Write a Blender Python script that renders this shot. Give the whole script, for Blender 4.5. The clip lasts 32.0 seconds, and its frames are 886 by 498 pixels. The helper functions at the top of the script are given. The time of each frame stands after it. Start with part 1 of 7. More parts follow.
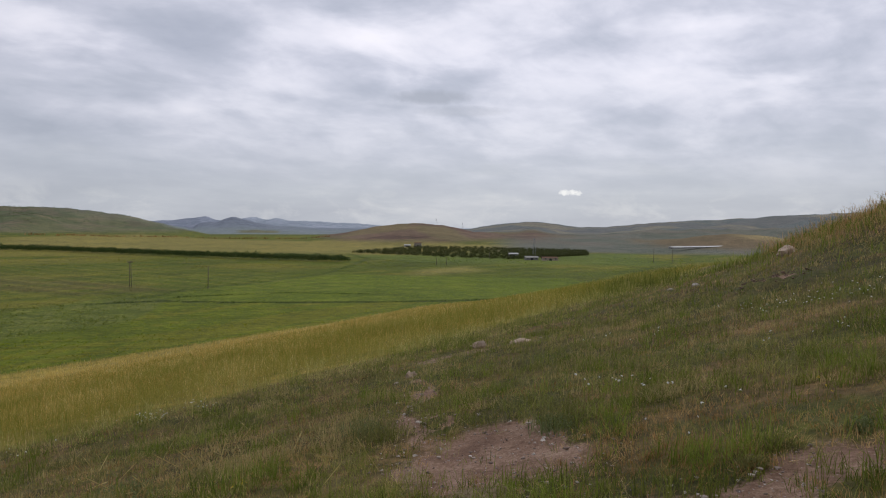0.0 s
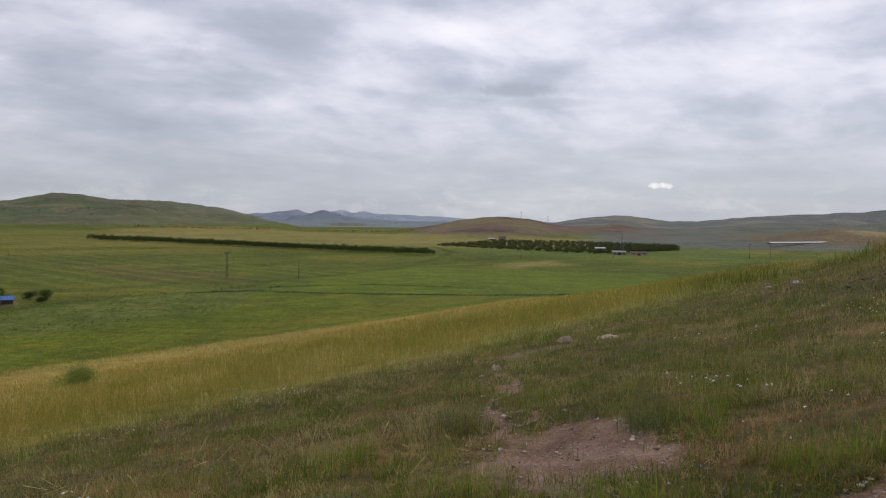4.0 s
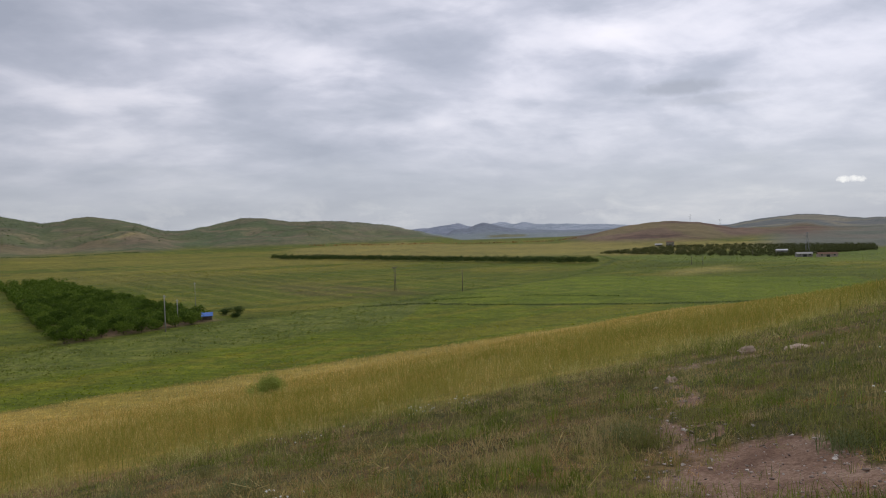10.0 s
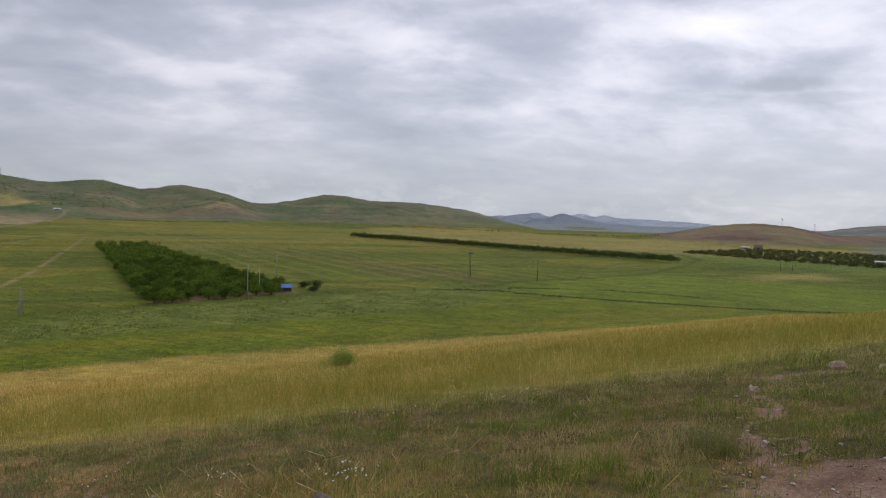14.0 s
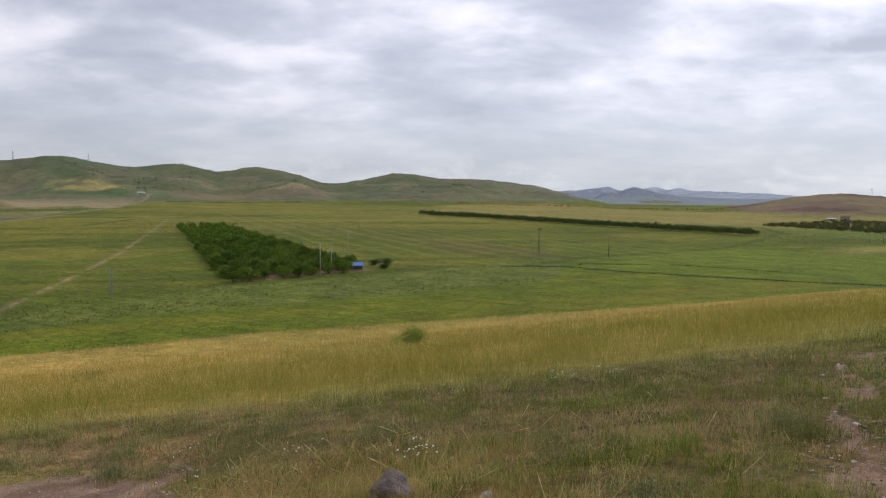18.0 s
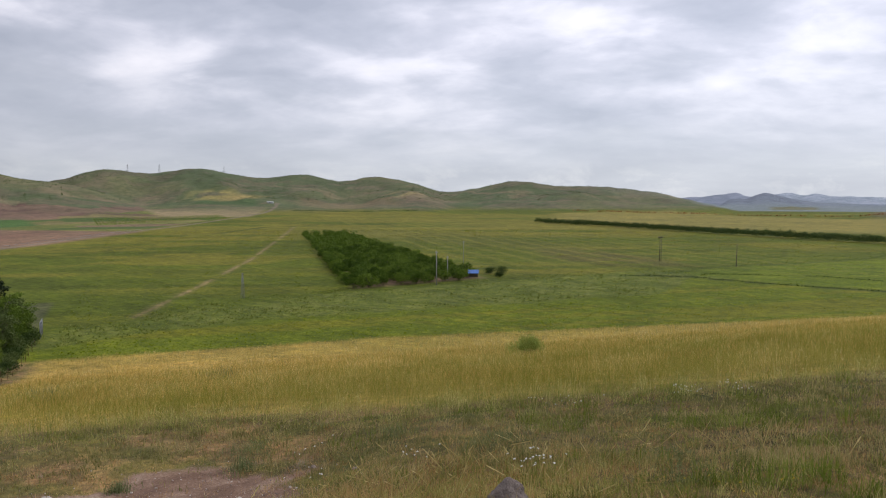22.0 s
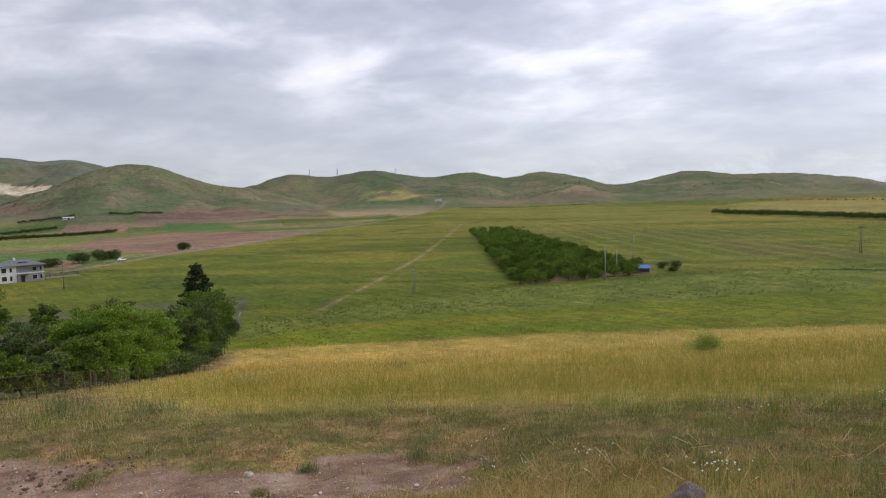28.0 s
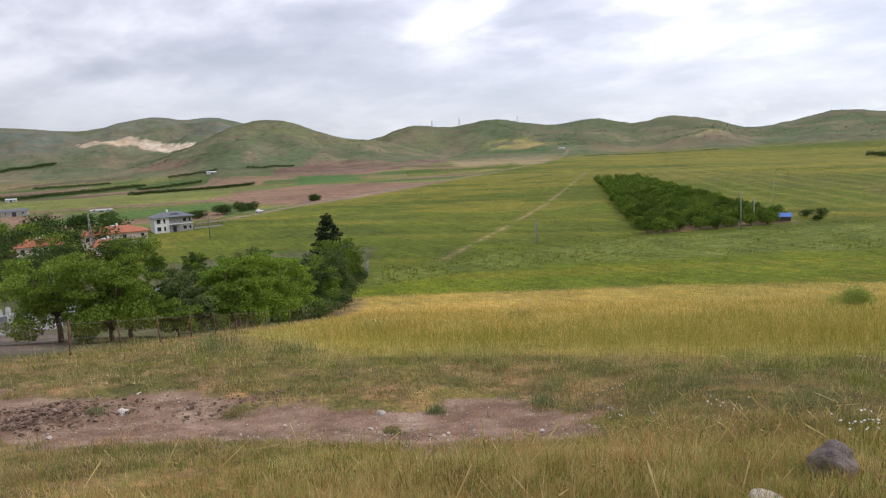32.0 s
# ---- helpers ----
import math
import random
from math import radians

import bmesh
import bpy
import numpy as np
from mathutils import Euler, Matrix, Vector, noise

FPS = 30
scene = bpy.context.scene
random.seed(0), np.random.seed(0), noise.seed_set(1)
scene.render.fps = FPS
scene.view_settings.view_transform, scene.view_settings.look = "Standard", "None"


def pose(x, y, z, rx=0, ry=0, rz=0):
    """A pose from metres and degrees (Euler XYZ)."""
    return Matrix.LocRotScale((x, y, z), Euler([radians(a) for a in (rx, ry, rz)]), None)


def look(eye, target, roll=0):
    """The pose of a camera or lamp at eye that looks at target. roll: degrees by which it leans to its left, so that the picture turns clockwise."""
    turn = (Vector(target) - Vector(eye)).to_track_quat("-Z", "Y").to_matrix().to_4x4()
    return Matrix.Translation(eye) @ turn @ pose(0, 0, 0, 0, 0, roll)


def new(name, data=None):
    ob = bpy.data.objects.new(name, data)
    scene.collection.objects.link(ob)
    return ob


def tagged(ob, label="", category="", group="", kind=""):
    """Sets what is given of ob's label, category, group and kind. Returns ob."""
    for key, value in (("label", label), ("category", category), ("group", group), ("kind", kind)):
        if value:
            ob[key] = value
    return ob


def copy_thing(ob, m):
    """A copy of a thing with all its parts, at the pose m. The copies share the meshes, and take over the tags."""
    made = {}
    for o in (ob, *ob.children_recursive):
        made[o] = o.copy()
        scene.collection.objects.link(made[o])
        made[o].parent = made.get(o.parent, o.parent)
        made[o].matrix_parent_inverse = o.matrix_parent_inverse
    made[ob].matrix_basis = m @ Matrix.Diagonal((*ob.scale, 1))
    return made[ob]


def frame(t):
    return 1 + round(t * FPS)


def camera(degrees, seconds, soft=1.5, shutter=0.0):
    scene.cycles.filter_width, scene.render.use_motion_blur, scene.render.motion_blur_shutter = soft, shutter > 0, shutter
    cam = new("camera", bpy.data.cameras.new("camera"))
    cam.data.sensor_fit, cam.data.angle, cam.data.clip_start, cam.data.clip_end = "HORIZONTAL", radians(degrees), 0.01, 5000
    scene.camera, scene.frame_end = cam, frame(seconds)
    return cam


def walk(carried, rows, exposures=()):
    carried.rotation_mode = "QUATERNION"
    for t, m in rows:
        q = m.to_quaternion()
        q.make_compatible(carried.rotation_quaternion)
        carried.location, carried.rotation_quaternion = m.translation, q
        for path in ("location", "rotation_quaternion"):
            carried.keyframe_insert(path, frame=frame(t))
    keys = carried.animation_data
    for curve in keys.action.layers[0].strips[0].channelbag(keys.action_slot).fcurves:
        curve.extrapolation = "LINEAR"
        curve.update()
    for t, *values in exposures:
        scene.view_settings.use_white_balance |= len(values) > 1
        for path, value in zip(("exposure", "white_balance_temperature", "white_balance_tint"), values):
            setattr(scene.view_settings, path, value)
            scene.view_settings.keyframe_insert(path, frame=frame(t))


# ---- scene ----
cam = camera(65.02, 32.0, 1.1)
PATH = [
    (0.0, pose(0.000, 0.000, -0.000, 88.00, -0.50, -0.00)),
    (0.5, pose(-0.002, 0.002, -0.001, 87.75, -0.41, 1.48)),
    (1.0, pose(-0.005, 0.003, -0.001, 87.74, -0.38, 2.27)),
    (1.5, pose(-0.007, 0.005, -0.002, 87.67, -0.42, 2.95)),
    (2.0, pose(-0.010, 0.007, -0.003, 87.69, -0.44, 3.66)),
    (2.5, pose(-0.012, 0.009, -0.004, 87.61, -0.41, 4.34)),
    (3.0, pose(-0.014, 0.010, -0.004, 87.40, -0.47, 5.42)),
    (3.5, pose(-0.021, 0.008, -0.003, 87.33, -0.61, 6.28)),
    (5.5, pose(-0.048, -0.004, 0.001, 87.87, -0.48, 9.42)),
    (6.0, pose(-0.055, -0.007, 0.002, 87.91, -0.37, 10.68)),
    (6.5, pose(-0.058, -0.014, 0.003, 87.88, -0.23, 12.00)),
    (7.0, pose(-0.060, -0.021, 0.004, 87.89, 0.06, 13.20)),
    (7.5, pose(-0.062, -0.028, 0.004, 88.01, 0.14, 14.26)),
    (8.0, pose(-0.064, -0.034, 0.005, 88.13, 0.30, 15.41)),
    (8.5, pose(-0.067, -0.041, 0.005, 88.26, 0.46, 16.59)),
    (9.0, pose(-0.069, -0.048, 0.006, 88.12, 0.84, 17.81)),
    (9.5, pose(-0.079, -0.057, 0.006, 88.20, 1.39, 18.80)),
    (10.0, pose(-0.089, -0.066, 0.006, 88.41, 1.86, 20.11)),
    (10.5, pose(-0.099, -0.074, 0.006, 88.51, 2.15, 20.93)),
    (11.0, pose(-0.108, -0.083, 0.006, 88.25, 2.52, 21.98)),
    (11.5, pose(-0.118, -0.092, 0.006, 88.19, 2.49, 23.15)),
    (12.0, pose(-0.128, -0.101, 0.006, 88.32, 2.17, 24.34)),
    (12.5, pose(-0.136, -0.117, 0.011, 88.24, 1.90, 25.69)),
    (13.0, pose(-0.145, -0.133, 0.016, 87.88, -0.18, 26.31)),
    (13.5, pose(-0.153, -0.149, 0.022, 87.53, -2.39, 26.42)),
    (14.0, pose(-0.161, -0.165, 0.027, 87.27, -1.67, 26.53)),
    (14.5, pose(-0.165, -0.153, 0.027, 86.79, -2.97, 26.54)),
    (16.5, pose(-0.183, -0.102, 0.026, 86.18, -0.79, 28.81)),
    (17.0, pose(-0.187, -0.090, 0.025, 85.63, -0.70, 29.18)),
    (17.5, pose(-0.192, -0.085, 0.024, 85.41, -0.57, 30.67)),
    (18.0, pose(-0.197, -0.080, 0.022, 85.26, -0.53, 32.12)),
    (18.5, pose(-0.202, -0.076, 0.020, 85.18, -0.48, 33.47)),
    (19.0, pose(-0.207, -0.071, 0.019, 85.44, -0.33, 34.20)),
    (19.5, pose(-0.212, -0.066, 0.017, 85.47, -0.17, 35.68)),
    (20.0, pose(-0.217, -0.062, 0.015, 85.45, -0.16, 36.94)),
    (20.5, pose(-0.213, -0.078, 0.019, 85.29, -0.27, 38.08)),
    (21.0, pose(-0.208, -0.094, 0.023, 85.49, -0.29, 39.22)),
    (21.5, pose(-0.203, -0.110, 0.027, 85.94, -0.29, 40.18)),
    (22.0, pose(-0.198, -0.126, 0.031, 85.86, -0.10, 41.60)),
    (22.5, pose(-0.193, -0.142, 0.035, 85.70, 0.11, 42.90)),
    (23.0, pose(-0.188, -0.158, 0.038, 85.70, 0.19, 44.10)),
    (23.5, pose(-0.191, -0.156, 0.037, 85.74, 0.21, 45.41)),
    (24.0, pose(-0.195, -0.153, 0.035, 85.81, 0.28, 46.67)),
    (24.5, pose(-0.198, -0.150, 0.034, 85.68, 0.37, 48.15)),
    (25.0, pose(-0.201, -0.147, 0.032, 85.59, 0.62, 49.57)),
    (25.5, pose(-0.204, -0.145, 0.031, 85.53, 0.87, 50.95)),
    (27.5, pose(-0.193, -0.168, 0.036, 85.38, 1.61, 54.16)),
    (28.0, pose(-0.188, -0.176, 0.039, 85.69, 1.70, 55.15)),
    (28.5, pose(-0.185, -0.188, 0.041, 86.08, 1.78, 55.99)),
    (29.0, pose(-0.182, -0.200, 0.043, 86.34, 2.01, 56.95)),
    (29.5, pose(-0.180, -0.212, 0.046, 85.60, 2.10, 58.17)),
    (30.0, pose(-0.177, -0.225, 0.048, 85.17, 2.26, 59.44)),
    (30.5, pose(-0.180, -0.227, 0.042, 84.88, 2.43, 61.32)),
    (31.0, pose(-0.183, -0.230, 0.035, 83.69, 2.58, 62.56)),
    (31.5, pose(-0.186, -0.233, 0.029, 82.69, 2.77, 63.78)),
    (32.0, pose(-0.189, -0.236, 0.022, 81.95, 2.94, 65.11)),
]
# the clip's camera opens up as it turns towards the darker fields
walk(cam, PATH, [(0, -0.2), (12.5, -0.17), (14.5, -0.07), (16.5, 0.0), (18, 0.12), (22, 0.17), (25, 0.18), (28, 0.26), (30, 0.31), (31, 0.35), (32, 0.57)])

# ---- light ----
SUN_AZ, SUN_EL = -30.0, 55.0          # degrees to the left of +y, above the horizon
world = bpy.data.worlds.new("overcast_sky")
scene.world = world
world.use_nodes = True


def tree_of(owner):
    owner.use_nodes = True
    nt = owner.node_tree
    nt.nodes.clear()
    return nt


def node(nt, kind, inputs=None, **props):
    n = nt.nodes.new(kind)
    for k, v in props.items():
        if k == "operation":
            n.operation = v
        elif k == "blend":
            n.blend_type = v
        elif k == "data":
            n.data_type = v
        elif k == "attribute":
            n.attribute_name = v
        elif k == "clamped":
            n.use_clamp = v
        elif k == "dims":
            n.noise_dimensions = v
    for k, v in (inputs or {}).items():
        if isinstance(v, bpy.types.NodeSocket):
            nt.links.new(v, n.inputs[k])
        else:
            n.inputs[k].default_value = v
    return n


def mathn(nt, op, a, b=None, c=None, clamped=False):
    n = node(nt, "ShaderNodeMath", {0: a}, operation=op, clamped=clamped)
    for i, v in ((1, b), (2, c)):
        if v is not None:
            if isinstance(v, bpy.types.NodeSocket):
                nt.links.new(v, n.inputs[i])
            else:
                n.inputs[i].default_value = v
    return n.outputs[0]


def ramp(nt, fac, stops):
    n = nt.nodes.new("ShaderNodeValToRGB")
    while len(n.color_ramp.elements) < len(stops):
        n.color_ramp.elements.new(0.5)
    for e, (p, c) in zip(n.color_ramp.elements, stops):
        e.position = p
        e.color = (*c, 1) if len(c) == 3 else c
    nt.links.new(fac, n.inputs[0])
    return n.outputs[0]


def mix(nt, fac, a, b, blend="MIX"):
    n = node(nt, "ShaderNodeMix", data="RGBA", blend=blend)
    for i, v in ((0, fac), (6, a), (7, b)):
        if isinstance(v, bpy.types.NodeSocket):
            nt.links.new(v, n.inputs[i])
        else:
            n.inputs[i].default_value = v if i == 0 else (*v, 1)
    return n.outputs[2]


def noise_tex(nt, vec, scale, detail=4, rough=0.55, distortion=0.0):
    n = node(nt, "ShaderNodeTexNoise", {"Scale": scale, "Detail": detail, "Roughness": rough, "Distortion": distortion})
    if vec is not None:
        nt.links.new(vec, n.inputs["Vector"])
    return n.outputs[0]


def build_sky():
    nt = tree_of(world)
    out = node(nt, "ShaderNodeOutputWorld")
    bg = node(nt, "ShaderNodeBackground", {"Strength": 1.0})
    nt.links.new(bg.outputs[0], out.inputs[0])
    sky = nt.nodes.new("ShaderNodeTexSky")
    sky.sky_type = "NISHITA"
    sky.sun_disc = False
    sky.sun_elevation = radians(SUN_EL)
    sky.sun_rotation = radians(-SUN_AZ)
    clear = mix(nt, 1.0, sky.outputs[0], (0.1, 0.1, 0.1), "MULTIPLY")
    co = nt.nodes.new("ShaderNodeTexCoord").outputs["Generated"]
    sep = node(nt, "ShaderNodeSeparateXYZ", {0: co})
    x, y, z = sep.outputs
    up = mathn(nt, "MAXIMUM", z, 0.0)
    den = mathn(nt, "ADD", up, 0.34)
    u, v = mathn(nt, "DIVIDE", x, den), mathn(nt, "DIVIDE", y, den)
    # the cloud deck is drawn out a little along the wind
    a = radians(35)
    p = mathn(nt, "ADD", mathn(nt, "MULTIPLY", u, math.cos(a)), mathn(nt, "MULTIPLY", v, math.sin(a)))
    q = mathn(nt, "SUBTRACT", mathn(nt, "MULTIPLY", v, math.cos(a)), mathn(nt, "MULTIPLY", u, math.sin(a)))
    deck = node(nt, "ShaderNodeCombineXYZ", {0: mathn(nt, "MULTIPLY", p, 0.74), 1: q, 2: 2.4}).outputs[0]
    flat = node(nt, "ShaderNodeVectorMath", {0: co, 1: (1.0, 1.0, 3.6)}, operation="MULTIPLY").outputs[0]
    big = noise_tex(nt, flat, 2.0, 3, 0.5, 0.15)
    streak = node(nt, "ShaderNodeVectorMath", {0: co, 1: (1.0, 1.0, 3.3)}, operation="MULTIPLY").outputs[0]
    bank = noise_tex(nt, streak, 5.2, 6, 0.5, 0.4)
    mid = noise_tex(nt, deck, 3.4, 5, 0.5, 0.2)
    fine = noise_tex(nt, deck, 8.0, 6, 0.55, 0.3)
    mid = mathn(nt, "ADD", mathn(nt, "ADD", mathn(nt, "MULTIPLY", mid, 0.3), mathn(nt, "MULTIPLY", bank, 0.4)), mathn(nt, "ADD", mathn(nt, "MULTIPLY", big, 0.28), mathn(nt, "MULTIPLY_ADD", fine, 0.2, -0.03)))
    # where the deck is thick or thin: azimuth to the left, elevation, half width, half height, gain
    turn = mathn(nt, "MULTIPLY", mathn(nt, "ARCTAN2", mathn(nt, "MULTIPLY", x, -1.0), y), 57.3)
    rise = mathn(nt, "MULTIPLY", mathn(nt, "ARCSINE", z), 57.3)
    turn = mathn(nt, "ADD", turn, mathn(nt, "MULTIPLY", mathn(nt, "SUBTRACT", bank, 0.5), 9.0))
    rise = mathn(nt, "ADD", rise, mathn(nt, "MULTIPLY", mathn(nt, "SUBTRACT", noise_tex(nt, streak, 9.0, 4, 0.55, 0.3), 0.5), 4.0))
    for az, el, wide, tall, gain in ((-20, 12.5, 9, 2.8, 0.1), (-4, 7.5, 7, 1.8, 0.08), (21, 8.2, 9, 1.3, 0.04), (26, 10.5, 7, 1.4, -0.05), (30, 6, 8, 2.2, -0.09), (2, 10.6, 8, 1.3, -0.09), (-30, 6.5, 9, 2.2, -0.05), (30, 12.5, 4.5, 3.0, 0.07), (7, 15, 5, 2.0, 0.09), (52, 14.6, 6, 1.6, -0.09), (66, 9.7, 7, 1.2, 0.06), (54, 8.9, 9, 1.1, -0.07), (35, 6.3, 8, 1.7, 0.07), (75, 11, 9, 1.0, -0.06), (85, 7.6, 8, 1.3, -0.07), (18, 11.5, 5, 1.6, 0.03), (44, 10.5, 5, 1.1, 0.06), (47, 5.0, 22, 1.3, -0.05), (78, 7.0, 10, 2.4, -0.04), (63, 13, 7, 1.8, -0.05)):
        ru, rv = mathn(nt, "DIVIDE", mathn(nt, "SUBTRACT", turn, az), wide), mathn(nt, "DIVIDE", mathn(nt, "SUBTRACT", rise, el), tall)
        bell = mathn(nt, "EXPONENT", mathn(nt, "MULTIPLY", mathn(nt, "MULTIPLY_ADD", ru, ru, mathn(nt, "MULTIPLY", rv, rv)), -1.0))
        mid = mathn(nt, "MULTIPLY_ADD", bell, gain, mid)
    deckcol = ramp(nt, mid, [(0.40, (0.43, 0.46, 0.56)), (0.50, (0.535, 0.56, 0.665)), (0.56, (0.645, 0.66, 0.77)), (0.63, (0.82, 0.82, 0.925)), (0.74, (1.01, 0.985, 1.07))])
    # low and soft towards the horizon, where the deck is seen edge on
    low = ramp(nt, up, [(0.0, (1, 1, 1)), (0.04, (0.9, 0.9, 0.9)), (0.11, (0.35, 0.35, 0.35)), (0.22, (0, 0, 0))])
    lowvec = node(nt, "ShaderNodeVectorMath", {0: co, 1: (3.0, 3.0, 16.0)}, operation="MULTIPLY").outputs[0]
    lown = noise_tex(nt, lowvec, 1.6, 5, 0.55, 0.2)
    lowcol = ramp(nt, lown, [(0.35, (0.46, 0.49, 0.56)), (0.55, (0.52, 0.55, 0.615)), (0.7, (0.61, 0.63, 0.68))])
    cloud = mix(nt, low, deckcol, lowcol)
    # heaped clouds that stand just above the skyline
    heapvec = node(nt, "ShaderNodeVectorMath", {0: co, 1: (11.0, 11.0, 24.0)}, operation="MULTIPLY").outputs[0]
    heap = noise_tex(nt, heapvec, 1.25, 5, 0.62, 0.3)
    band = ramp(nt, z, [(0.0, (0.6, 0.6, 0.6)), (0.025, (1.0, 1.0, 1.0)), (0.06, (0.0, 0.0, 0.0))])
    hf = ramp(nt, heap, [(0.5, (0, 0, 0)), (0.66, (1, 1, 1))])
    cloud = mix(nt, mathn(nt, "MULTIPLY", hf, mathn(nt, "MULTIPLY", band, 0.42)), cloud, (0.76, 0.77, 0.79))
    # one small bright cloud and one dark wisp that hang on their own
    for az, el, wide, tall, rgb, most, torn in ((-10.3, 2.65, 0.02, 0.0048, (0.95, 0.95, 0.95), 0.9, 4.5), (1.0, 10.3, 0.062, 0.012, (0.36, 0.38, 0.44), 0.5, 1.0), (-1.5, 9.2, 0.075, 0.009, (0.4, 0.42, 0.48), 0.3, 1.0)):
        e, h = radians(el), radians(az)
        cx, cy, cz = -math.sin(h) * math.cos(e), math.cos(h) * math.cos(e), math.sin(e)
        right = mathn(nt, "ADD", mathn(nt, "MULTIPLY", mathn(nt, "SUBTRACT", x, cx), math.cos(h)), mathn(nt, "MULTIPLY", mathn(nt, "SUBTRACT", y, cy), math.sin(h)))
        ru, rv = mathn(nt, "DIVIDE", right, wide), mathn(nt, "DIVIDE", mathn(nt, "SUBTRACT", z, cz), tall)
        rr = mathn(nt, "ADD", mathn(nt, "MULTIPLY", ru, ru), mathn(nt, "MULTIPLY", rv, rv))
        rr = mathn(nt, "ADD", rr, mathn(nt, "MULTIPLY", mathn(nt, "SUBTRACT", noise_tex(nt, co, 60.0, 4, 0.6, 0.3), 0.5), torn))
        rr = mathn(nt, "ADD", rr, mathn(nt, "MULTIPLY", mathn(nt, "GREATER_THAN", 0.0, y), 99.0))
        cloud = mix(nt, mathn(nt, "MULTIPLY", ramp(nt, rr, [(0.2, (1, 1, 1)), (0.95, (0, 0, 0))]), most), cloud, rgb)
    # the deck lets a little of the clear sky through
    final = mix(nt, 0.93, clear, cloud)
    # the deck is thinner, and brighter, on the sun's side of the valley
    lit = mathn(nt, "ADD", mathn(nt, "MULTIPLY", mathn(nt, "ADD", mathn(nt, "MULTIPLY", x, 0.17), mathn(nt, "MULTIPLY", y, 0.98)), 0.3), 0.85)
    grade = node(nt, "ShaderNodeCombineXYZ", {0: lit, 1: lit, 2: lit}).outputs[0]
    final = mix(nt, 1.0, final, grade, "MULTIPLY")
    nt.links.new(final, bg.inputs["Color"])


build_sky()
sun = new("sun", bpy.data.lights.new("sun", "SUN"))
sun.data.energy, sun.data.angle, sun.data.color = 1.1, radians(25), (1.0, 0.96, 0.9)
sun.matrix_world = look((0, 0, 60), (60 * math.sin(radians(SUN_AZ)) * 0.9, -60 * math.cos(radians(SUN_AZ)) * 0.9, 0))

# ---- the lie of the land ----
NX, NY = -math.sin(radians(61)), math.cos(radians(61))      # downhill, from the viewpoint towards the plain
PLAIN = -25.0                                               # level of the plain
FENCE_A, FENCE_B = (-30.0, -2.7), (-137.0, 44.6)            # the graveyard fence


def smooth(a, b, x):
    s = np.clip((x - a) / (b - a), 0, 1)
    return s * s * (3 - 2 * s)


def hash2(ix, iy, seed):
    n = (ix * 374761393 + iy * 668265263 + seed * 974634541) & 0x7FFFFFFF
    n = ((n ^ (n >> 13)) * 1274126177) & 0x7FFFFFFF
    return ((n ^ (n >> 16)) & 0xFFFF) / 65535.0


def vnoise(x, y, seed=0):
    x, y = np.asarray(x, float), np.asarray(y, float)
    ix, iy = np.floor(x).astype(np.int64), np.floor(y).astype(np.int64)
    fx, fy = x - ix, y - iy
    fx, fy = fx * fx * (3 - 2 * fx), fy * fy * (3 - 2 * fy)
    a, b = hash2(ix, iy, seed), hash2(ix + 1, iy, seed)
    c, d = hash2(ix, iy + 1, seed), hash2(ix + 1, iy + 1, seed)
    return (a * (1 - fx) + b * fx) * (1 - fy) + (c * (1 - fx) + d * fx) * fy


def fbm(x, y, seed=0, octaves=4):
    s, a, t = 0.0, 0.5, 0.0
    for o in range(octaves):
        s = s + a * vnoise(x * 2 ** o, y * 2 ** o, seed + o * 17)
        t += a
        a *= 0.5
    return s / t


def downhill(x, y):
    return x * NX + y * NY


def from_fence(x, y):
    """Metres to the field's side of the line of the fence, and along it."""
    dx, dy = FENCE_B[0] - FENCE_A[0], FENCE_B[1] - FENCE_A[1]
    n = math.hypot(dx, dy)
    return ((x - FENCE_A[0]) * dy - (y - FENCE_A[1]) * dx) / n, ((x - FENCE_A[0]) * dx + (y - FENCE_A[1]) * dy) / n


def across(x, y):
    return x * NY - y * NX


def edge_of(x, y):
    """The wheat's upper edge, in metres downhill."""
    return np.minimum(18.5, 8.5 + 9.8 * np.exp(-across(x, y) / 15.0))


def foot_of(x, y):
    """The wheat's lower end, in metres downhill."""
    return np.interp(across(x, y), (-40, 25, 60, 95, 130, 215, 345), (117.5, 118.5, 114.5, 109, 99.5, 91, 87))


def wheat_side(x, y):
    """How far inside the wheat's border along the graveyard."""
    off, run = from_fence(x, y)
    return off - np.clip(7.4 - 0.42 * run, 0.7, 14)


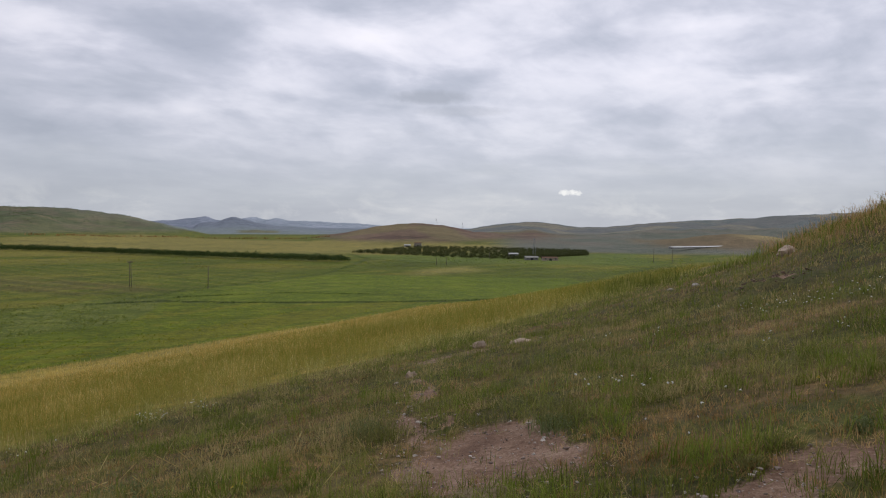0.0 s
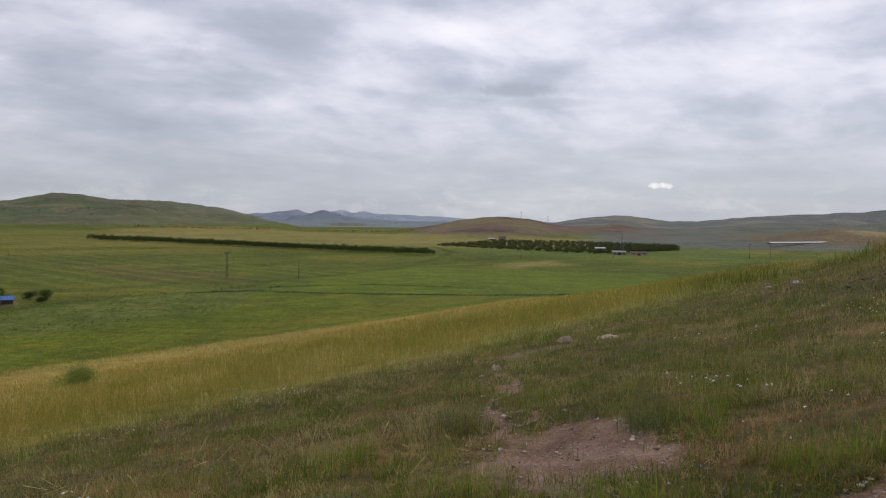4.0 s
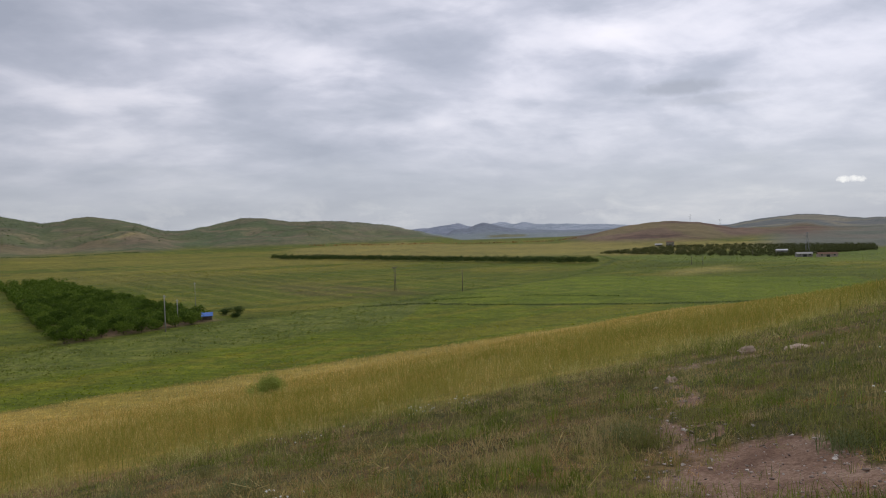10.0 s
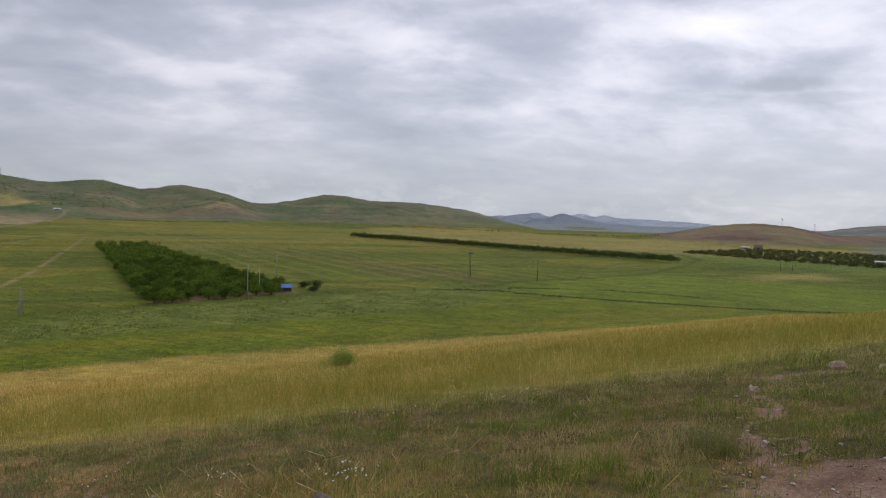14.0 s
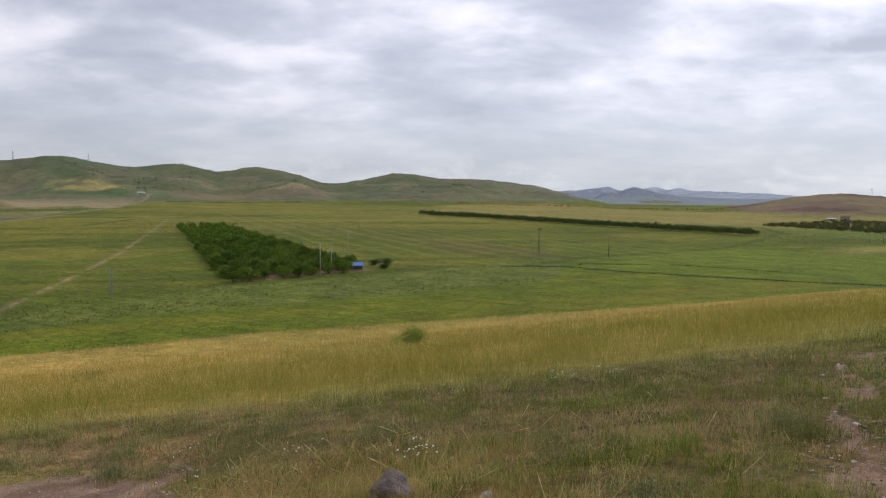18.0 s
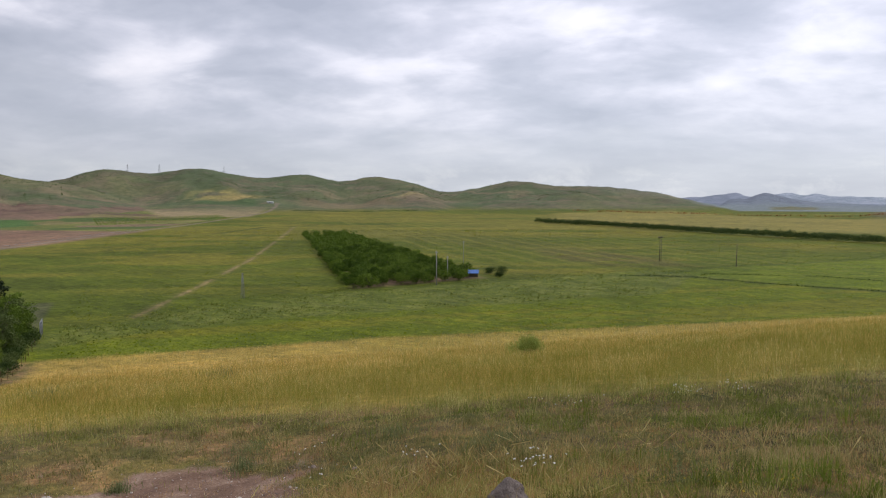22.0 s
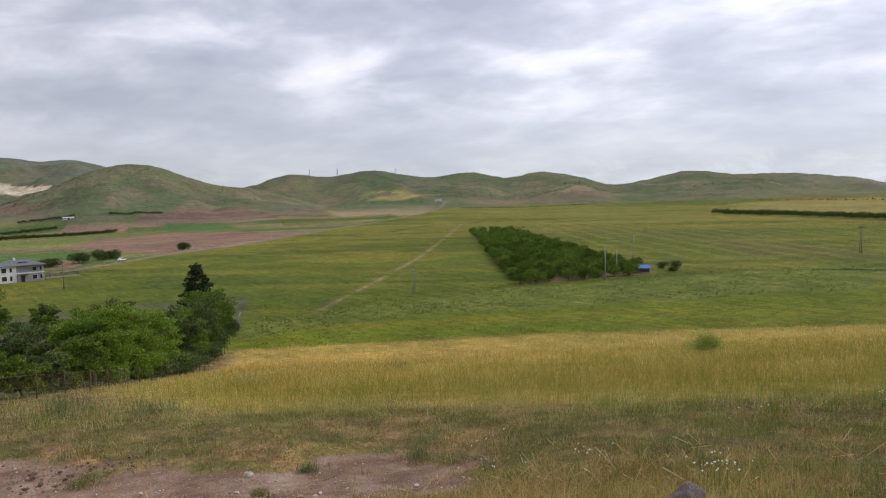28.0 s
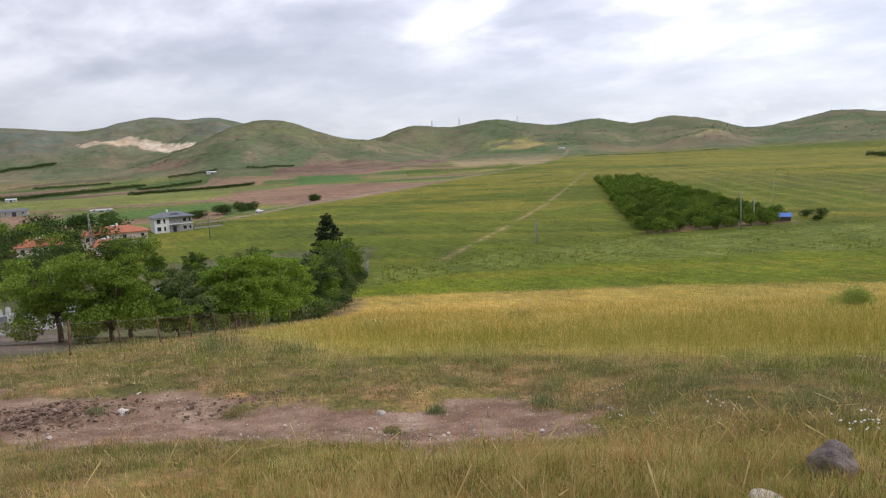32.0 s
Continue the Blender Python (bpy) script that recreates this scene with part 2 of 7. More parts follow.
# ranges of hills: distance, depth of the near and far flank, noise, and the skyline as (azimuth to the left, elevation)
RANGES = [
    (1750, 800, 500, 0.2, 1.5, [(16, -1.2), (19.9, -0.5), (21.7, -0.15), (24.5, 0.49), (28.1, 0.95), (32.5, 1.08), (35.8, 1.46), (39, 0.86), (41, 0.52), (44.2, 1.3), (47.1, 1.79), (50, 1.4), (52.6, 1.9), (56.3, 1.66), (61, 2.28), (64.8, 1.9), (67.2, 2.14), (71, 1.2), (75, 0.9), (84, 0.6), (110, 0.5)]),
    (1450, 700, 400, 0.14, 1.6, [(62, -0.9), (70, 1.0), (73.2, 1.45), (75.2, 2.1), (77.8, 3.0), (79.3, 3.13), (81.4, 2.75), (84, 1.65), (86.3, 0.75), (88.5, 0.05), (94, -0.6), (104, -1.0)]),
    (2500, 1000, 500, 0.18, 1.5, [(70, 0.2), (76, 1.8), (80.8, 2.95), (83.3, 3.48), (85, 3.36), (86.7, 3.6), (89.3, 3.35), (90.9, 2.9), (97, 3.1), (106, 2.7), (130, 1.0), (160, 1.4), (200, 2.0)]),
    (1250, 420, 300, 0.3, 1.2, [(12, -1.2), (8.5, -0.8), (5.2, -0.16), (1.7, 0.1), (-0.9, -0.2), (-3.3, -0.71), (-6.1, -1.3), (-9.5, -1.3)]),
    (3000, 2250, 600, 0.16, 1.25, [(4, -0.6), (-2.1, -0.3), (-4.8, 0.12), (-7.7, 0.3), (-10.9, -0.08), (-12.2, -0.1), (-16.6, 0.28), (-21.6, 0.58), (-23.5, 0.67), (-29.5, 1.06), (-36, 1.2), (-60, 1.4), (-100, 1.0)]),
    (950, 330, 220, 0.04, 1.4, [(-13.5, -1.6), (-15.7, -1.4), (-17.9, -1.15), (-21.2, -0.6), (-24.3, -0.56), (-27.4, -1.0), (-34, -1.4)]),
    (3700, 1300, 200, 0.22, 1.3, [(22, -0.9), (20.1, -0.59), (19.34, -0.08), (18.68, 0.07), (18.03, 0.03), (17.38, 0.32), (16.63, 0.46), (15.87, 0.28), (15.01, 0.02), (13.73, -0.17), (12.47, -0.21), (10.81, -0.33), (9.17, -0.5), (8.36, -0.68), (5, -1.0)]),
    (4200, 300, 200, 0.2, 0.8, [(27, -0.5), (23.3, -0.05), (22.31, 0.11), (21.1, 0.18), (19.89, 0.36), (18.8, 0.47), (18.03, 0.25), (17.38, 0.14), (16.3, -0.05), (15.5, -0.3)]),
    (4600, 300, 200, 0.15, 0.8, [(18.5, 0.0), (16.3, 0.3), (15.02, 0.5), (14.38, 0.32), (13.42, 0.4), (12.48, 0.26), (10.81, 0.2), (9.58, 0.14), (8.37, 0.08), (6.97, 0.06), (6.18, -0.02), (2, -0.2)]),
    (2150, 300, 250, 0.04, 1.2, [(17.5, -1.1), (16.18, -0.9), (15.65, -0.66), (15.01, -0.53), (14.37, -0.66), (13.51, -0.93), (12.4, -1.1)]),
]


def skyline(az, pairs):
    pairs = sorted(pairs)
    px, py = np.array([p[0] for p in pairs], float), np.array([p[1] for p in pairs], float)
    # monotone-limited cubic through the pairs
    m = np.gradient(py, px)
    m[0] = m[-1] = 0
    k = np.clip(np.searchsorted(px, az) - 1, 0, len(px) - 2)
    h = px[k + 1] - px[k]
    t = np.clip((az - px[k]) / h, 0, 1)
    return (2 * t ** 3 - 3 * t ** 2 + 1) * py[k] + (t ** 3 - 2 * t ** 2 + t) * h * m[k] + (3 * t ** 2 - 2 * t ** 3) * py[k + 1] + (t ** 3 - t ** 2) * h * m[k + 1]


def height(x, y):
    x, y = np.asarray(x, float), np.asarray(y, float)
    r = np.hypot(x, y) + 1e-6
    az = np.degrees(np.arctan2(-x, y))
    az = np.where(az < -120, az + 360, az)
    d = downhill(x, y)
    slope = -1.6 - 0.22 * d
    slope = np.where(slope > 6, 6 + 8 * (1 - np.exp(-(slope - 6) / 8)), slope)
    # the shelf of bare earth below the brow
    slope = slope - 0.55 * np.exp(-((d - 12.0) / 4.0) ** 2) * smooth(40, 60, az) * (r < 60)
    slope = slope + 3.2 * np.exp(-((x - 22) ** 2 + (y - 22) ** 2) / 98.0)
    slope = slope - 0.045 * np.maximum(0, y - 70) * smooth(-10, 40, x)
    k = 1.6
    z = PLAIN + k * np.logaddexp(0, (slope - PLAIN) / k)
    near = 1 - smooth(30, 70, r)
    z = z + near * (0.16 * (fbm(x / 2.4, y / 2.4, 3) - 0.5) + 0.07 * (fbm(x / 0.5, y / 0.5, 9, 3) - 0.5))
    # the plain swells a little and rises towards the hills
    far = smooth(120, 500, r)
    z = z + far * 2.4 * (fbm(x / 330, y / 330, 21, 3) - 0.5)
    z = z + 12 * smooth(600, 1500, r) * smooth(38, 56, az) * (1 - smooth(58, 72, az))
    z = z - 6 * smooth(560, 900, r) * smooth(70, 82, az)
    for dist, near_w, far_w, rough, power, pairs in RANGES:
        lo, hi = min(p[0] for p in pairs), max(p[0] for p in pairs)
        ridge = skyline(az, pairs) + 0.11 * (fbm(az * 1.6, dist / 50.0 + 0 * az, 29, 4) - 0.5)
        top = dist * np.tan(np.radians(ridge))
        fold = fbm(az * dist / 57.3 / 190.0, r / 420.0, int(dist) % 97, 4) - 0.5
        side = smooth(lo - 4, lo + 0.5, az) * (1 - smooth(hi - 0.5, hi + 4, az))
        u = np.where(r < dist, (r - (dist - near_w)) / near_w, 1 - (r - dist) / far_w * 0.6)
        u = np.clip(u, 0, 1)
        s = np.where(r < dist, u ** power * (1 + (1 - u) * 0.9 * fold * 2), u)
        s = s * s * (3 - 2 * s) * 0.55 + s * 0.45
        hill = z + (top - z) * s * side
        bump = (top + 25) * rough * (fold * 2) * np.clip(4 * s * (1 - s), 0, 1) * side
        z = np.maximum(z, hill + bump)
    return z


AZIMUTHS = np.concatenate([np.arange(-42, 110, 0.19), np.arange(110, 318, 2.5)])
RINGS = np.concatenate([[0.35, 0.7, 1.1, 1.6], np.geomspace(2.2, 60, 150), np.geomspace(61.2, 1000, 150), np.geomspace(1015, 4850, 120)])
LEVELS = np.zeros((len(RINGS), len(AZIMUTHS)))               # filled once the ground stands


def stand(x, y):
    """The level of the ground sheet at a place."""
    r, az = math.hypot(x, y), math.degrees(math.atan2(-x, y))
    az = az + 360 if az < -42 else az
    i = min(max(int(np.searchsorted(RINGS, r)) - 1, 0), len(RINGS) - 2)
    j = min(max(int(np.searchsorted(AZIMUTHS, az)) - 1, 0), len(AZIMUTHS) - 2)
    u = min(max((r - RINGS[i]) / (RINGS[i + 1] - RINGS[i]), 0), 1)
    v = min(max((az - AZIMUTHS[j]) / (AZIMUTHS[j + 1] - AZIMUTHS[j]), 0), 1)
    low = LEVELS[i, j] * (1 - v) + LEVELS[i, j + 1] * v
    high = LEVELS[i + 1, j] * (1 - v) + LEVELS[i + 1, j + 1] * v
    return float(low * (1 - u) + high * u)


# ---- materials ----
def finish(nt, base, rough=0.8, bump=None, strength=0.3, distance=0.02, metallic=0.0, spec=0.3, thin=0.0):
    out = node(nt, "ShaderNodeOutputMaterial")
    p = node(nt, "ShaderNodeBsdfPrincipled", {"Metallic": metallic, "Specular IOR Level": spec})
    for key, v in (("Base Color", base), ("Roughness", rough)):
        if isinstance(v, bpy.types.NodeSocket):
            nt.links.new(v, p.inputs[key])
        else:
            p.inputs[key].default_value = (*v, 1) if key == "Base Color" else v
    if bump is not None:
        b = node(nt, "ShaderNodeBump", {"Strength": strength, "Distance": distance, "Height": bump})
        nt.links.new(b.outputs[0], p.inputs["Normal"])
    if thin:
        tr = node(nt, "ShaderNodeBsdfTranslucent")
        if isinstance(base, bpy.types.NodeSocket):
            nt.links.new(base, tr.inputs[0])
        else:
            tr.inputs[0].default_value = (*base, 1)
        m = node(nt, "ShaderNodeMixShader", {0: thin})
        nt.links.new(p.outputs[0], m.inputs[1])
        nt.links.new(tr.outputs[0], m.inputs[2])
        nt.links.new(m.outputs[0], out.inputs[0])
    else:
        nt.links.new(p.outputs[0], out.inputs[0])


def worn(name, a, b, scale=3.0, rough=0.8, bump=0.3, distance=0.01, metallic=0.0, fine=30.0, spec=0.3):
    """A surface between two colours, mottled at two scales."""
    m = bpy.data.materials.new(name)
    nt = tree_of(m)
    co = nt.nodes.new("ShaderNodeTexCoord").outputs["Object"]
    rnd = nt.nodes.new("ShaderNodeObjectInfo").outputs["Random"]
    off = node(nt, "ShaderNodeVectorMath", {0: co}, operation="ADD")
    nt.links.new(node(nt, "ShaderNodeCombineXYZ", {0: mathn(nt, "MULTIPLY", rnd, 37.0)}).outputs[0], off.inputs[1])
    n1 = noise_tex(nt, off.outputs[0], scale, 5, 0.6)
    n2 = noise_tex(nt, off.outputs[0], fine, 4, 0.6)
    f = ramp(nt, mathn(nt, "ADD", mathn(nt, "MULTIPLY", n1, 0.65), mathn(nt, "MULTIPLY", n2, 0.35)), [(0.35, (0, 0, 0)), (0.65, (1, 1, 1))])
    finish(nt, mix(nt, f, a, b), rough, n2, bump, distance, metallic, spec)
    return m


def leafy(name, stops, rough=0.6, thin=0.25, per_object=0.25, clumps=0.0):
    """Leaves or blades: each island takes its own shade, each plant leans a little from the rest; clumps: the share that neighbours have in common."""
    m = bpy.data.materials.new(name)
    nt = tree_of(m)
    isl = nt.nodes.new("ShaderNodeNewGeometry").outputs["Random Per Island"]
    obj = nt.nodes.new("ShaderNodeObjectInfo").outputs["Random"]
    f = mathn(nt, "ADD", mathn(nt, "MULTIPLY", isl, 1 - per_object), mathn(nt, "MULTIPLY", obj, per_object))
    if clumps:
        shade = node(nt, "ShaderNodeAttribute", attribute="clump").outputs["Fac"]
        f = mathn(nt, "ADD", mathn(nt, "MULTIPLY", f, 1 - clumps), mathn(nt, "MULTIPLY", shade, clumps))
    finish(nt, ramp(nt, f, stops), rough, spec=0.08, thin=thin)
    return m


def build_ground_material():
    m = bpy.data.materials.new("land")
    nt = tree_of(m)
    co = nt.nodes.new("ShaderNodeTexCoord").outputs["Object"]
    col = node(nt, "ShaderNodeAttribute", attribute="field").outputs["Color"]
    earth = node(nt, "ShaderNodeAttribute", attribute="earth").outputs["Fac"]
    rocky = node(nt, "ShaderNodeAttribute", attribute="rocky").outputs["Fac"]
    # crops: fine mottling that grows with the field, and drill lines
    n_s = noise_tex(nt, co, 2.2, 5, 0.65)
    n_m = noise_tex(nt, co, 0.09, 6, 0.62)
    n_l = noise_tex(nt, co, 0.012, 5, 0.6)
    v = mathn(nt, "ADD", mathn(nt, "MULTIPLY", n_s, 0.5), mathn(nt, "ADD", mathn(nt, "MULTIPLY", n_m, 0.7), mathn(nt, "MULTIPLY", n_l, 0.5)))
    k = ramp(nt, mathn(nt, "SUBTRACT", v, 0.35), [(0.3, (0.62, 0.66, 0.62)), (0.5, (1, 1, 1)), (0.72, (1.42, 1.33, 1.3))])
    crop = mix(nt, 1.0, col, k, "MULTIPLY")
    # drill lines and lodged patches, drawn out across the slope
    turned = node(nt, "ShaderNodeMapping", {"Vector": co, "Rotation": (0, 0, radians(-61)), "Scale": (0.06, 0.7, 0.7)}).outputs[0]
    rows = noise_tex(nt, turned, 1.0, 5, 0.65, 0.4)
    tuft = noise_tex(nt, co, 0.55, 5, 0.7, 0.3)
    k2 = ramp(nt, mathn(nt, "ADD", mathn(nt, "MULTIPLY", rows, 0.35), mathn(nt, "MULTIPLY", tuft, 0.65)), [(0.34, (0.52, 0.56, 0.52)), (0.5, (1, 1, 1)), (0.66, (1.6, 1.48, 1.38))])
    crop = mix(nt, 1.0, crop, k2, "MULTIPLY")
    # single plants: dark gaps and lit leaves put into the colour as grain
    grain = noise_tex(nt, co, 7.0, 6, 0.75, 0.4)
    k3 = ramp(nt, grain, [(0.34, (0.5, 0.52, 0.5)), (0.5, (1, 1, 1)), (0.66, (1.6, 1.5, 1.4))])
    crop = mix(nt, 1.0, crop, k3, "MULTIPLY")
    # bare earth with gravel and crumbs
    e1, e2 = noise_tex(nt, co, 1.3, 5, 0.6), noise_tex(nt, co, 22.0, 5, 0.7)
    vor = node(nt, "ShaderNodeTexVoronoi", {"Scale": 16.0, "Vector": co}).outputs["Distance"]
    soil = ramp(nt, mathn(nt, "ADD", mathn(nt, "MULTIPLY", e1, 0.55), mathn(nt, "MULTIPLY", e2, 0.45)), [(0.32, (0.1, 0.056, 0.038)), (0.48, (0.235, 0.145, 0.1)), (0.6, (0.37, 0.255, 0.185)), (0.7, (0.5, 0.4, 0.32))])
    soil = mix(nt, ramp(nt, vor, [(0.07, (1, 1, 1)), (0.13, (0, 0, 0))]), soil, (0.4, 0.35, 0.3))
    em = ramp(nt, mathn(nt, "ADD", earth, mathn(nt, "MULTIPLY", mathn(nt, "SUBTRACT", e2, 0.5), 0.6)), [(0.4, (0, 0, 0)), (0.6, (1, 1, 1))])
    base = mix(nt, em, crop, soil)
    # shrubs and stones on the hillsides
    sv = node(nt, "ShaderNodeTexVoronoi", {"Scale": 0.075, "Vector": co, "Randomness": 1.0}).outputs["Distance"]
    spot = mathn(nt, "MULTIPLY", ramp(nt, sv, [(0.12, (1, 1, 1)), (0.22, (0, 0, 0))]), ramp(nt, n_l, [(0.45, (0, 0, 0)), (0.6, (1, 1, 1))]))
    base = mix(nt, mathn(nt, "MULTIPLY", spot, mathn(nt, "MULTIPLY", rocky, 0.8)), base, (0.045, 0.06, 0.022))
    bump = mathn(nt, "ADD", mathn(nt, "MULTIPLY", e2, 0.5), mathn(nt, "ADD", mathn(nt, "ADD", n_s, mathn(nt, "MULTIPLY", tuft, 3.0)), mathn(nt, "MULTIPLY", n_m, 6.0)))
    finish(nt, base, 0.92, bump, 0.55, 0.12, spec=0.12)
    return m


LAND = build_ground_material()
GRASS = leafy("green_grass", [(0.0, (0.07, 0.09, 0.017)), (0.45, (0.185, 0.21, 0.038)), (0.8, (0.33, 0.33, 0.085)), (1.0, (0.5, 0.42, 0.17))], 0.6, 0.42, 0, 0.5)
FRESH = leafy("fresh_grass", [(0.0, (0.08, 0.115, 0.014)), (0.5, (0.17, 0.225, 0.03)), (1.0, (0.34, 0.38, 0.08))], 0.6, 0.45, 0, 0.4)
DRY = leafy("dry_grass", [(0.0, (0.3, 0.21, 0.075)), (0.5, (0.5, 0.39, 0.15)), (1.0, (0.74, 0.61, 0.3))], 0.6, 0.4, 0, 0.5)
RUST = leafy("russet_grass", [(0.0, (0.2, 0.105, 0.042)), (0.4, (0.42, 0.25, 0.1)), (1.0, (0.74, 0.53, 0.25))], 0.7, 0.35, 0, 0.5)
BROW_GRASS = leafy("brow_grass", [(0.0, (0.14, 0.18, 0.035)), (0.5, (0.36, 0.36, 0.09)), (1.0, (0.74, 0.63, 0.28))], 0.6, 0.45, 0, 0.5)
SEED = leafy("seeding_grass", [(0.0, (0.37, 0.2, 0.07)), (0.6, (0.57, 0.35, 0.13)), (1.0, (0.74, 0.54, 0.25))], 0.65, 0.4, 0, 0.5)
MEADOW = leafy("meadow_grass", [(0.0, (0.14, 0.145, 0.045)), (0.5, (0.29, 0.265, 0.1)), (1.0, (0.58, 0.45, 0.22))], 0.65, 0.42, 0, 0.5)
SAGE = leafy("grey_green_herb", [(0.0, (0.11, 0.14, 0.05)), (0.6, (0.2, 0.235, 0.095)), (1.0, (0.32, 0.34, 0.17))], 0.7, 0.4, 0)
WHEAT = leafy("ripening_wheat", [(0.0, (0.36, 0.255, 0.06)), (0.35, (0.55, 0.39, 0.105)), (0.75, (0.71, 0.52, 0.18)), (1.0, (0.86, 0.7, 0.36))], 0.6, 0.45, 0, 0.4)
LEAF = leafy("leaf_green", [(0.0, (0.055, 0.09, 0.012)), (0.5, (0.15, 0.225, 0.032)), (1.0, (0.3, 0.38, 0.075))], 0.55, 0.42, 0.35)
BUSH_LEAF = leafy("soft_bush", [(0.0, (0.2, 0.25, 0.05)), (0.6, (0.34, 0.4, 0.09)), (1.0, (0.5, 0.55, 0.17))], 0.6, 0.45, 0)
ORCHARD_LEAF = leafy("orchard_leaf", [(0.0, (0.02, 0.04, 0.005)), (0.5, (0.085, 0.145, 0.016)), (1.0, (0.24, 0.33, 0.05))], 0.55, 0.28, 0.5)
LEAF_DARK = leafy("leaf_dark", [(0.0, (0.028, 0.048, 0.014)), (0.6, (0.07, 0.11, 0.028)), (1.0, (0.13, 0.175, 0.05))], 0.6, 0.25, 0.3)
LEAF_BRIGHT = leafy("leaf_bright", [(0.0, (0.06, 0.11, 0.013)), (0.5, (0.17, 0.265, 0.032)), (1.0, (0.34, 0.45, 0.08))], 0.55, 0.45, 0.3)
LEAF_GREY = leafy("leaf_grey", [(0.0, (0.06, 0.085, 0.026)), (0.6, (0.145, 0.19, 0.06)), (1.0, (0.26, 0.31, 0.12))], 0.6, 0.25, 0.3)
SAPLING = leafy("sapling_leaf", [(0.0, (0.05, 0.055, 0.025)), (0.5, (0.09, 0.105, 0.035)), (1.0, (0.15, 0.16, 0.06))], 0.6, 0.3, 0)
NEEDLE = leafy("needles", [(0.0, (0.01, 0.018, 0.01)), (0.7, (0.025, 0.04, 0.018)), (1.0, (0.05, 0.065, 0.03))], 0.6, 0.1, 0.1)
BARK = worn("bark", (0.06, 0.045, 0.035), (0.16, 0.125, 0.095), 6, 0.9, 0.8, 0.02)
TIMBER = worn("weathered_timber", (0.09, 0.075, 0.06), (0.22, 0.19, 0.16), 5, 0.85, 0.5, 0.01)
CONCRETE = worn("concrete", (0.26, 0.25, 0.235), (0.38, 0.37, 0.345), 1.5, 0.85, 0.3, 0.01)
def build_crop_material():
    m = bpy.data.materials.new("green_crop")
    nt = tree_of(m)
    col = node(nt, "ShaderNodeAttribute", attribute="field").outputs["Color"]
    isl = nt.nodes.new("ShaderNodeNewGeometry").outputs["Random Per Island"]
    finish(nt, mix(nt, 1.0, col, ramp(nt, isl, [(0.0, (1.3, 1.32, 1.3)), (0.6, (1.9, 1.85, 1.75)), (1.0, (2.5, 2.3, 2.1))]), "MULTIPLY"), 0.7, spec=0.15, thin=0.45)
    return m


CROP = build_crop_material()
STEEL = worn("galvanised_steel", (0.22, 0.23, 0.24), (0.36, 0.37, 0.38), 4, 0.5, 0.15, 0.003, 0.7)
RUSTED = worn("rusted_iron", (0.1, 0.05, 0.03), (0.2, 0.12, 0.08), 7, 0.85, 0.5, 0.006, 0.3)
STONE = worn("grey_stone", (0.165, 0.13, 0.115), (0.34, 0.28, 0.25), 9, 0.9, 1.0, 0.04, fine=60)
PALE_STONE = worn("pale_stone", (0.34, 0.29, 0.25), (0.58, 0.52, 0.46), 6, 0.85, 0.7, 0.02)
PINK_STONE = worn("pinkish_stone", (0.4, 0.28, 0.2), (0.62, 0.5, 0.39), 6, 0.85, 0.7, 0.02)
MARBLE = worn("grave_marble", (0.34, 0.34, 0.34), (0.58, 0.58, 0.57), 3, 0.4, 0.1, 0.003)
GRAVE_GREY = worn("grave_granite", (0.1, 0.1, 0.11), (0.24, 0.24, 0.25), 4, 0.35, 0.1, 0.003)
PLASTER = worn("white_plaster", (0.62, 0.61, 0.59), (0.78, 0.77, 0.75), 0.8, 0.85, 0.1, 0.004)
GREY_CLAD = worn("grey_cladding", (0.25, 0.24, 0.235), (0.36, 0.345, 0.335), 1.2, 0.7, 0.2, 0.004)
PINK_PLASTER = worn("pink_plaster", (0.5, 0.4, 0.36), (0.62, 0.53, 0.48), 0.8, 0.85, 0.1, 0.004)
TILE = worn("clay_tiles", (0.3, 0.1, 0.055), (0.48, 0.19, 0.11), 1.6, 0.8, 0.4, 0.02, fine=9)
DARK_ROOF = worn("dark_roof", (0.1, 0.11, 0.125), (0.18, 0.19, 0.21), 1.5, 0.6, 0.3, 0.01, fine=9)
BLUE = worn("blue_sheet", (0.05, 0.13, 0.42), (0.12, 0.24, 0.58), 2, 0.5, 0.2, 0.01)
WHITE = worn("white_sheet", (0.42, 0.43, 0.44), (0.6, 0.6, 0.6), 1.0, 0.5, 0.1, 0.004)
PAINT_WHITE = worn("car_paint", (0.7, 0.7, 0.7), (0.8, 0.8, 0.8), 1.0, 0.3, 0.0, 0.001, spec=0.5)
DARK_PAINT = worn("dark_paint", (0.03, 0.03, 0.035), (0.06, 0.06, 0.065), 2.0, 0.35, 0.05, 0.001)
RED_PAINT = worn("red_paint", (0.2, 0.015, 0.015), (0.28, 0.03, 0.025), 1.0, 0.3, 0.0, 0.001, spec=0.5)
SILVER_PAINT = worn("silver_paint", (0.35, 0.38, 0.42), (0.45, 0.48, 0.52), 1.0, 0.3, 0.0, 0.001, spec=0.5)
RUBBER = worn("rubber", (0.015, 0.015, 0.015), (0.03, 0.03, 0.03), 5, 0.8)
GLASS = worn("window_glass", (0.02, 0.024, 0.03), (0.035, 0.04, 0.048), 0.7, 0.12, 0.02, 0.002, spec=0.7)
RED_CLOTH = worn("red_flowers", (0.1, 0.012, 0.012), (0.24, 0.03, 0.03), 6, 0.8)
PETAL = worn("white_petals", (0.72, 0.72, 0.66), (0.85, 0.85, 0.8), 30, 0.6)
YELLOW = worn("yellow_petals", (0.6, 0.42, 0.03), (0.75, 0.55, 0.05), 30, 0.6)
